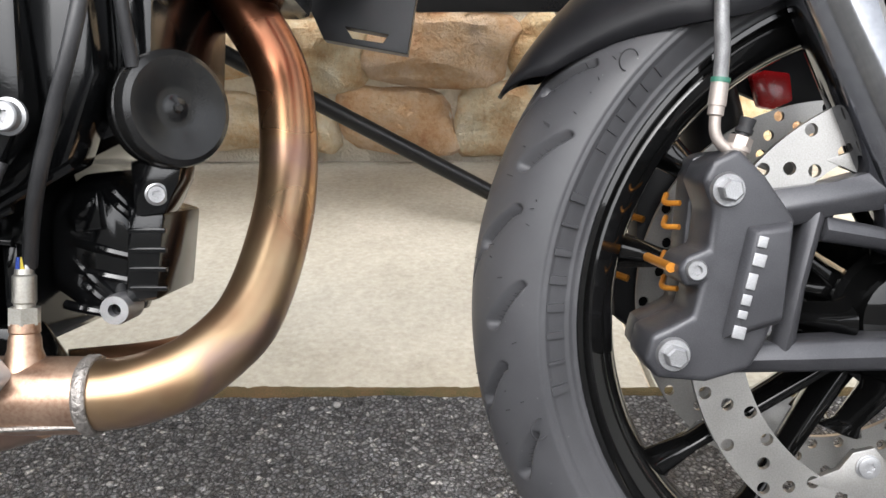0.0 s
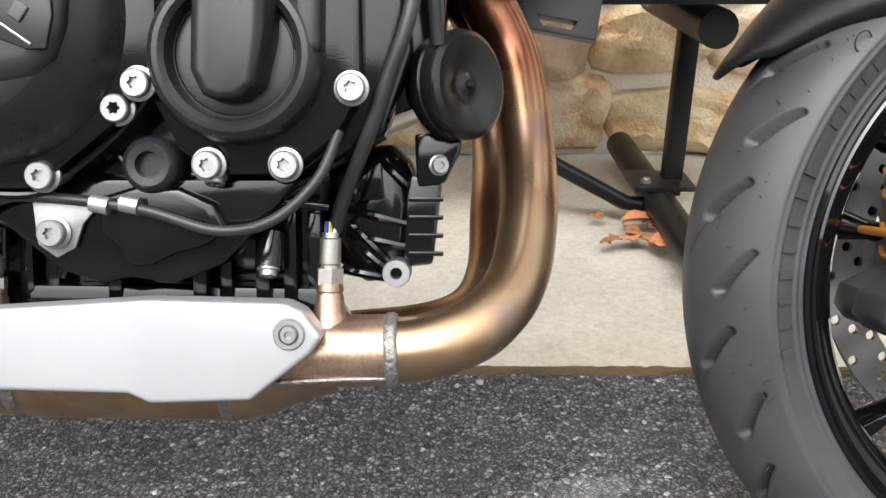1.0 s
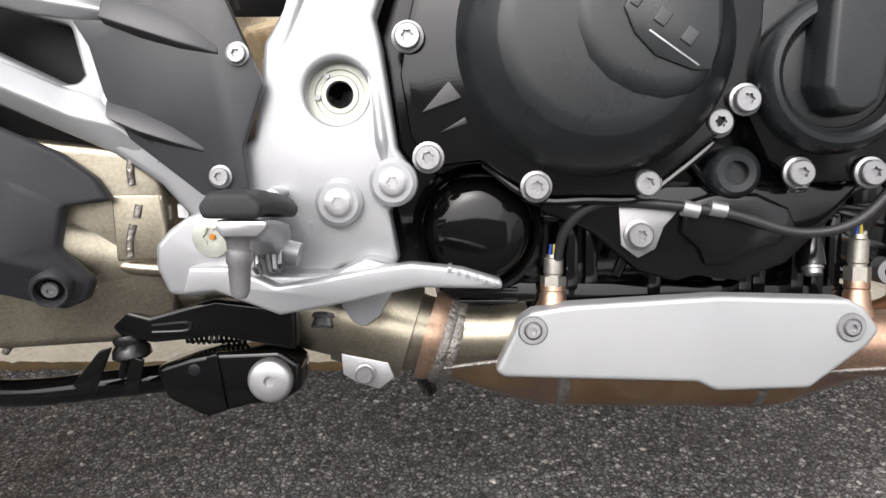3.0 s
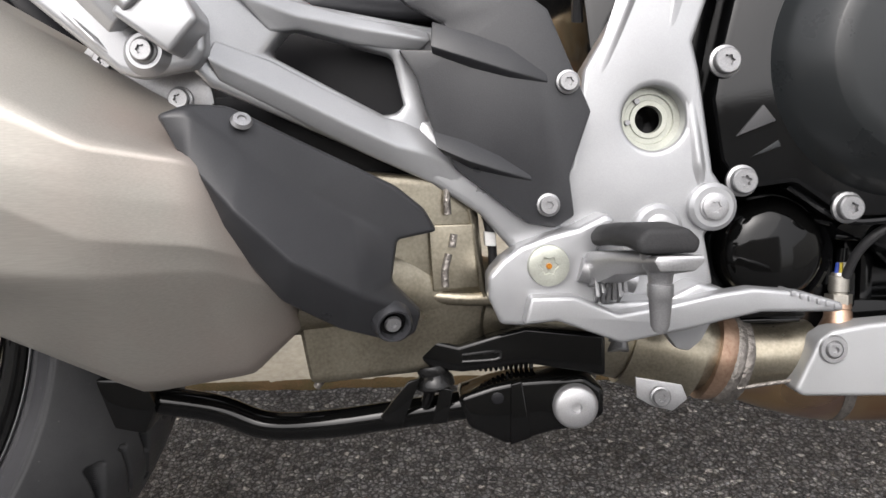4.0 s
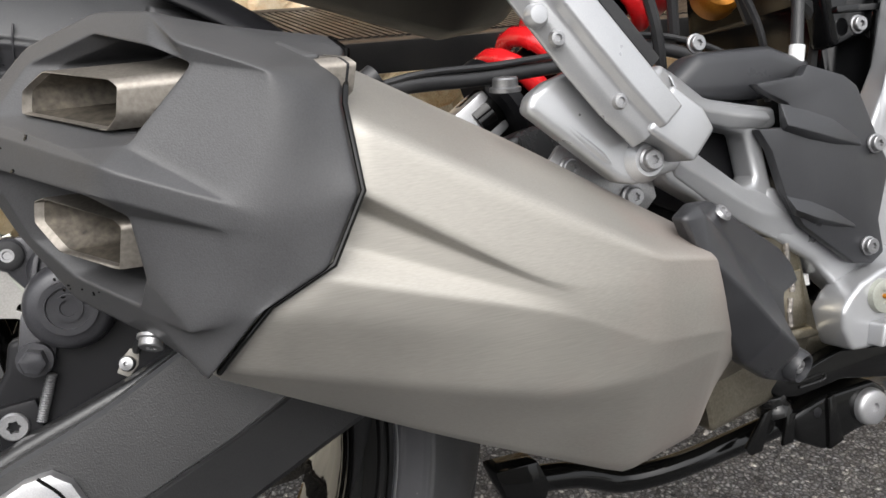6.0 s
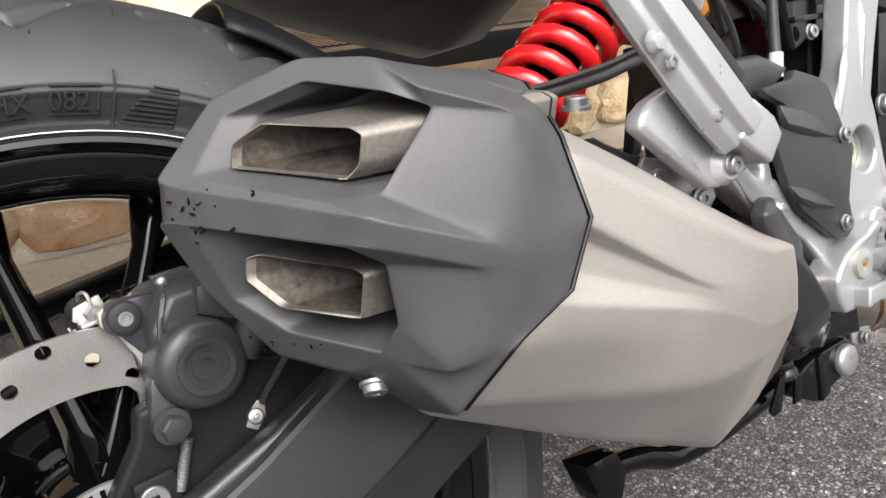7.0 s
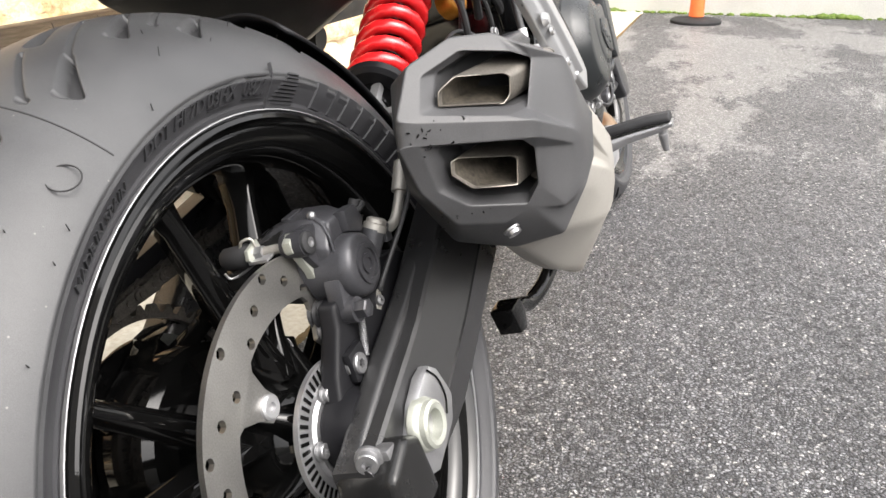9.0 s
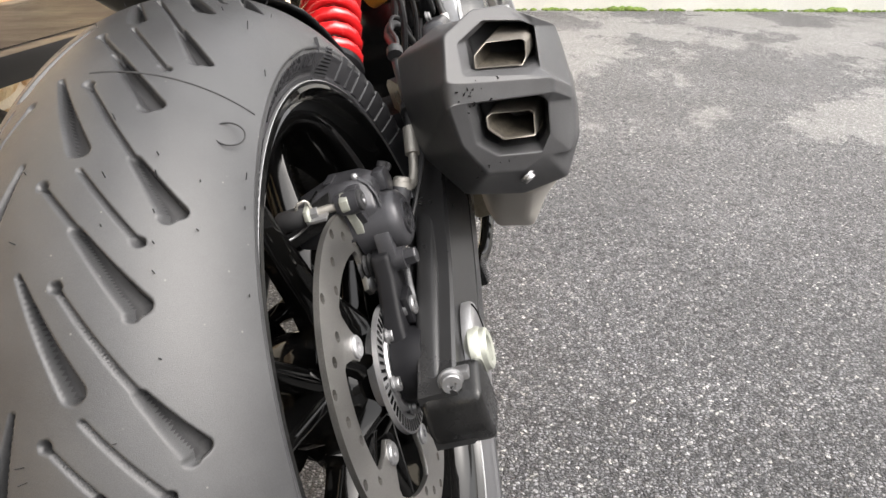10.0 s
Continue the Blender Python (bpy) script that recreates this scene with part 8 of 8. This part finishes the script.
    part("brake_hose", tube([(1.3671, -0.113, 0.118), (1.3676, -0.113, 0.138), (1.3668, -0.112, 0.160), (1.372, -0.10, 0.26)], [0.0039 + 0.0002 * (k % 2) for k in range(4)], 14, 6), surface("braided_hose", (0.07, 0.07, 0.072), (0.22, 0.22, 0.22), (0.3, 0.45), metal=0.4, grain=1800, stain=40, bump=0.5), moto, "braided steel brake hose", at=leg_at)
    far = part("far_caliper", prism([(1.388, 0.077), (1.414, 0.084), (1.440, 0.077), (1.446, -0.070), (1.405, -0.080), (1.3715, -0.055), (1.368, -0.011), (1.3895, 0.009)], 0.150, 0.185, 0.006), PLASTIC, moto, "dark far-side brake caliper")
    for u, w in ((1.374, 0.0052), (1.380, -0.020), (1.392, 0.030)):
        part("pad_spring", tube([(u, 0.135, w), (u - 0.010, 0.145, w + 0.003), (u - 0.004, 0.160, w)], 0.003, 8, 4), GOLD, far, "gold pad spring")
    part("pad_pin", tube([(1.372, 0.120, 0.0052), (1.373, 0.150, 0.0060)], 0.0045, 12, 1), GOLD, far)
    # added plate: blacks out the pale wall in the opening above the front rim
    fs = part("far_dark_plate", soften(prism([(1.467, 0.145), (1.4905, 0.176), (1.524, 0.215), (1.60, 0.215), (1.60, 0.115), (1.517, 0.1235)], 0.172, 0.182, 0), 0.003, 2), PLASTIC, moto, "added black plate darkening the opening beyond the front wheel, with a red reflector")
    part("reflector", soften(prism([(1.487, 0.152), (1.499, 0.157), (1.521, 0.1545), (1.5246, 0.1304), (1.508, 0.1232), (1.4955, 0.1256)], 0.160, 0.1715, 0), 0.003, 2), RED, fs, "red reflector")
    part("far_fork", tube([(1.49, 0.17, 0.0), (1.39, 0.17, 0.34)], 0.028, 24, 1), PLASTIC, moto)
    bm = bmesh.new()
    rows = []
    for i in range(33):
        f = i / 32
        a = radians(151 - 100 * f)
        row = []
        for j in range(17):
            s = -1 + 2 * j / 16
            aa = a - radians(5) * (abs(s) ** 2) * max(0, 1 - 3 * f)
            edge = float(np.interp(math.degrees(aa), [51, 121, 126, 132, 138, 146, 152], [0.236, 0.238, 0.247, 0.263, 0.281, 0.302, 0.322]))
            r = 0.323 - (0.323 - edge) * abs(s) ** 2.6
            wd = 0.078 * min(1.0, 0.42 + 2.6 * f)
            row.append((1.546 + r * math.cos(aa), 0.063 + wd * s, -0.0313 + r * math.sin(aa)))
        rows.append(row)
    V = [[bm.verts.new(p) for p in row] for row in rows]
    for a, b in zip(V, V[1:]):
        for k in range(16):
            bm.faces.new((a[k], a[k + 1], b[k + 1], b[k]))
    g = part("front_mudguard", bm, PLASTIC, moto, "matt black front mudguard")
    so = g.modifiers.new("shell", "SOLIDIFY")
    so.thickness = 0.003
    rg = part("radiator_guard", pierced([(1.102, 0.222), (1.118, 0.186), (1.192, 0.173), (1.203, 0.24), (1.11, 0.24)], [(1.137, 0.197), (1.175, 0.190), (1.170, 0.183), (1.143, 0.187)], lambda u, w: 0.185, 0.02, 0.001), PANEL, moto, "slotted black lower radiator bracket")
    part("radiator", slab(1.10, 1.16, -0.14, 0.18, 0.235, 0.55, 0.01), ENGINE, moto, "black radiator")
    part("oil_cooler", slab(1.03, 1.12, -0.06, 0.12, 0.19, 0.24, 0.01), ENGINE, moto)


front_end()


def hugger():
    """Rear hugger: a thin shell over the front of the rear tyre."""
    bm = bmesh.new()
    V = []
    for i in range(21):
        a = radians(66 - 54 * i / 20)
        row = []
        for j in range(13):
            s = -1 + 2 * j / 12
            r = 0.331 - 0.028 * abs(s) ** 2.5
            row.append(bm.verts.new((r * math.cos(a), 0.069 * s, r * math.sin(a))))
        V.append(row)
    for a, b in zip(V, V[1:]):
        for k in range(12):
            bm.faces.new((a[k], a[k + 1], b[k + 1], b[k]))
    g = part("rear_hugger", bm, PLASTIC, moto, "black plastic rear hugger")
    so = g.modifiers.new("shell", "SOLIDIFY")
    so.thickness = 0.003


hugger()


def upper_body():
    part("upper_engine", slab(0.62, 1.05, -0.085, 0.10, 0.20, 0.42, 0.02), ENGINE, moto, "black upper engine and airbox")
    part("rear_fender", soften(loft([[(u, v, w) for u, w in ((0.10, 0.352 + f), (0.22, 0.342 + f), (0.34, 0.350 + f), (0.62, 0.42), (0.62, 0.52), (0.0, 0.52), (-0.05, 0.44 + f))] for v, f in ((-0.095, 0.030), (-0.070, 0.006), (0.070, 0.006), (0.095, 0.030))]), 0.008, 2), PLASTIC, moto, "black tail underside")
    part("tail_undertray", soften(loft([[(u, 0.085, b), (u, 0.125, b), (u, 0.150, b + 0.03), (u, 0.140, 0.42), (u, -0.055, 0.42), (u, -0.040, b + 0.045)] for u, b in ((0.16, 0.345), (0.22, 0.312), (0.30, 0.285), (0.37, 0.262), (0.42, 0.268), (0.47, 0.32))]), 0.006, 3), PLASTIC, moto, "black plastic tail undertray")
    part("side_fairing", prism([(1.12, 0.34), (1.45, 0.30), (1.35, 0.60), (1.0, 0.62)], -0.17, -0.15, 0.006), RED, moto, "red painted side fairing")
    rnd = random.Random(21)
    for k in range(9):
        u, w = 0.44 + 0.025 * k, 0.235 + rnd.uniform(-0.02, 0.05)
        part("wiring", tube([(u, -0.075 + rnd.uniform(-0.015, 0.015), w + 0.12), (u + rnd.uniform(-0.02, 0.02), -0.088, w + 0.05), (u + rnd.uniform(0.0, 0.04), -0.086, w), (u + rnd.uniform(0.02, 0.07), -0.07, w - 0.05)], rnd.choice((0.003, 0.0042, 0.0055)), 8, 5), CABLE, moto, "black wiring and hoses above the swingarm")
    sw = part("brake_switch", tube([(0.560, -0.118, 0.26), (0.552, -0.120, 0.215), (0.548, -0.122, 0.198)], 0.0045, 10, 4), CABLE, moto, "black switch lead with a pale boot")
    part("boot", tube([(0.549, -0.122, 0.203), (0.545, -0.122, 0.184)], 0.0055, 14, 1), MARK, sw)
    rs = part("fluid_reservoir", soften(prism([(0.49, 0.27), (0.56, 0.28), (0.57, 0.34), (0.48, 0.34)], -0.105, -0.07, 0), 0.006, 3), PLASTIC, moto, "black fluid reservoir")
    bolts(rs, [(0.472, -0.11, 0.212), (0.615, -0.112, 0.215)], SMALL)
    part("knee_casting", soften(prism([(0.60, 0.20), (0.64, 0.21), (0.66, 0.30), (0.62, 0.34), (0.585, 0.30)], -0.105, -0.08, 0), 0.006, 3), ENGINE, moto, "black cast bracket")
    for k in range(4):
        part("fin", slab(0.60, 0.66, -0.110, -0.10, 0.225 + 0.018 * k, 0.230 + 0.018 * k, 0.001), ENGINE, rs)


upper_body()
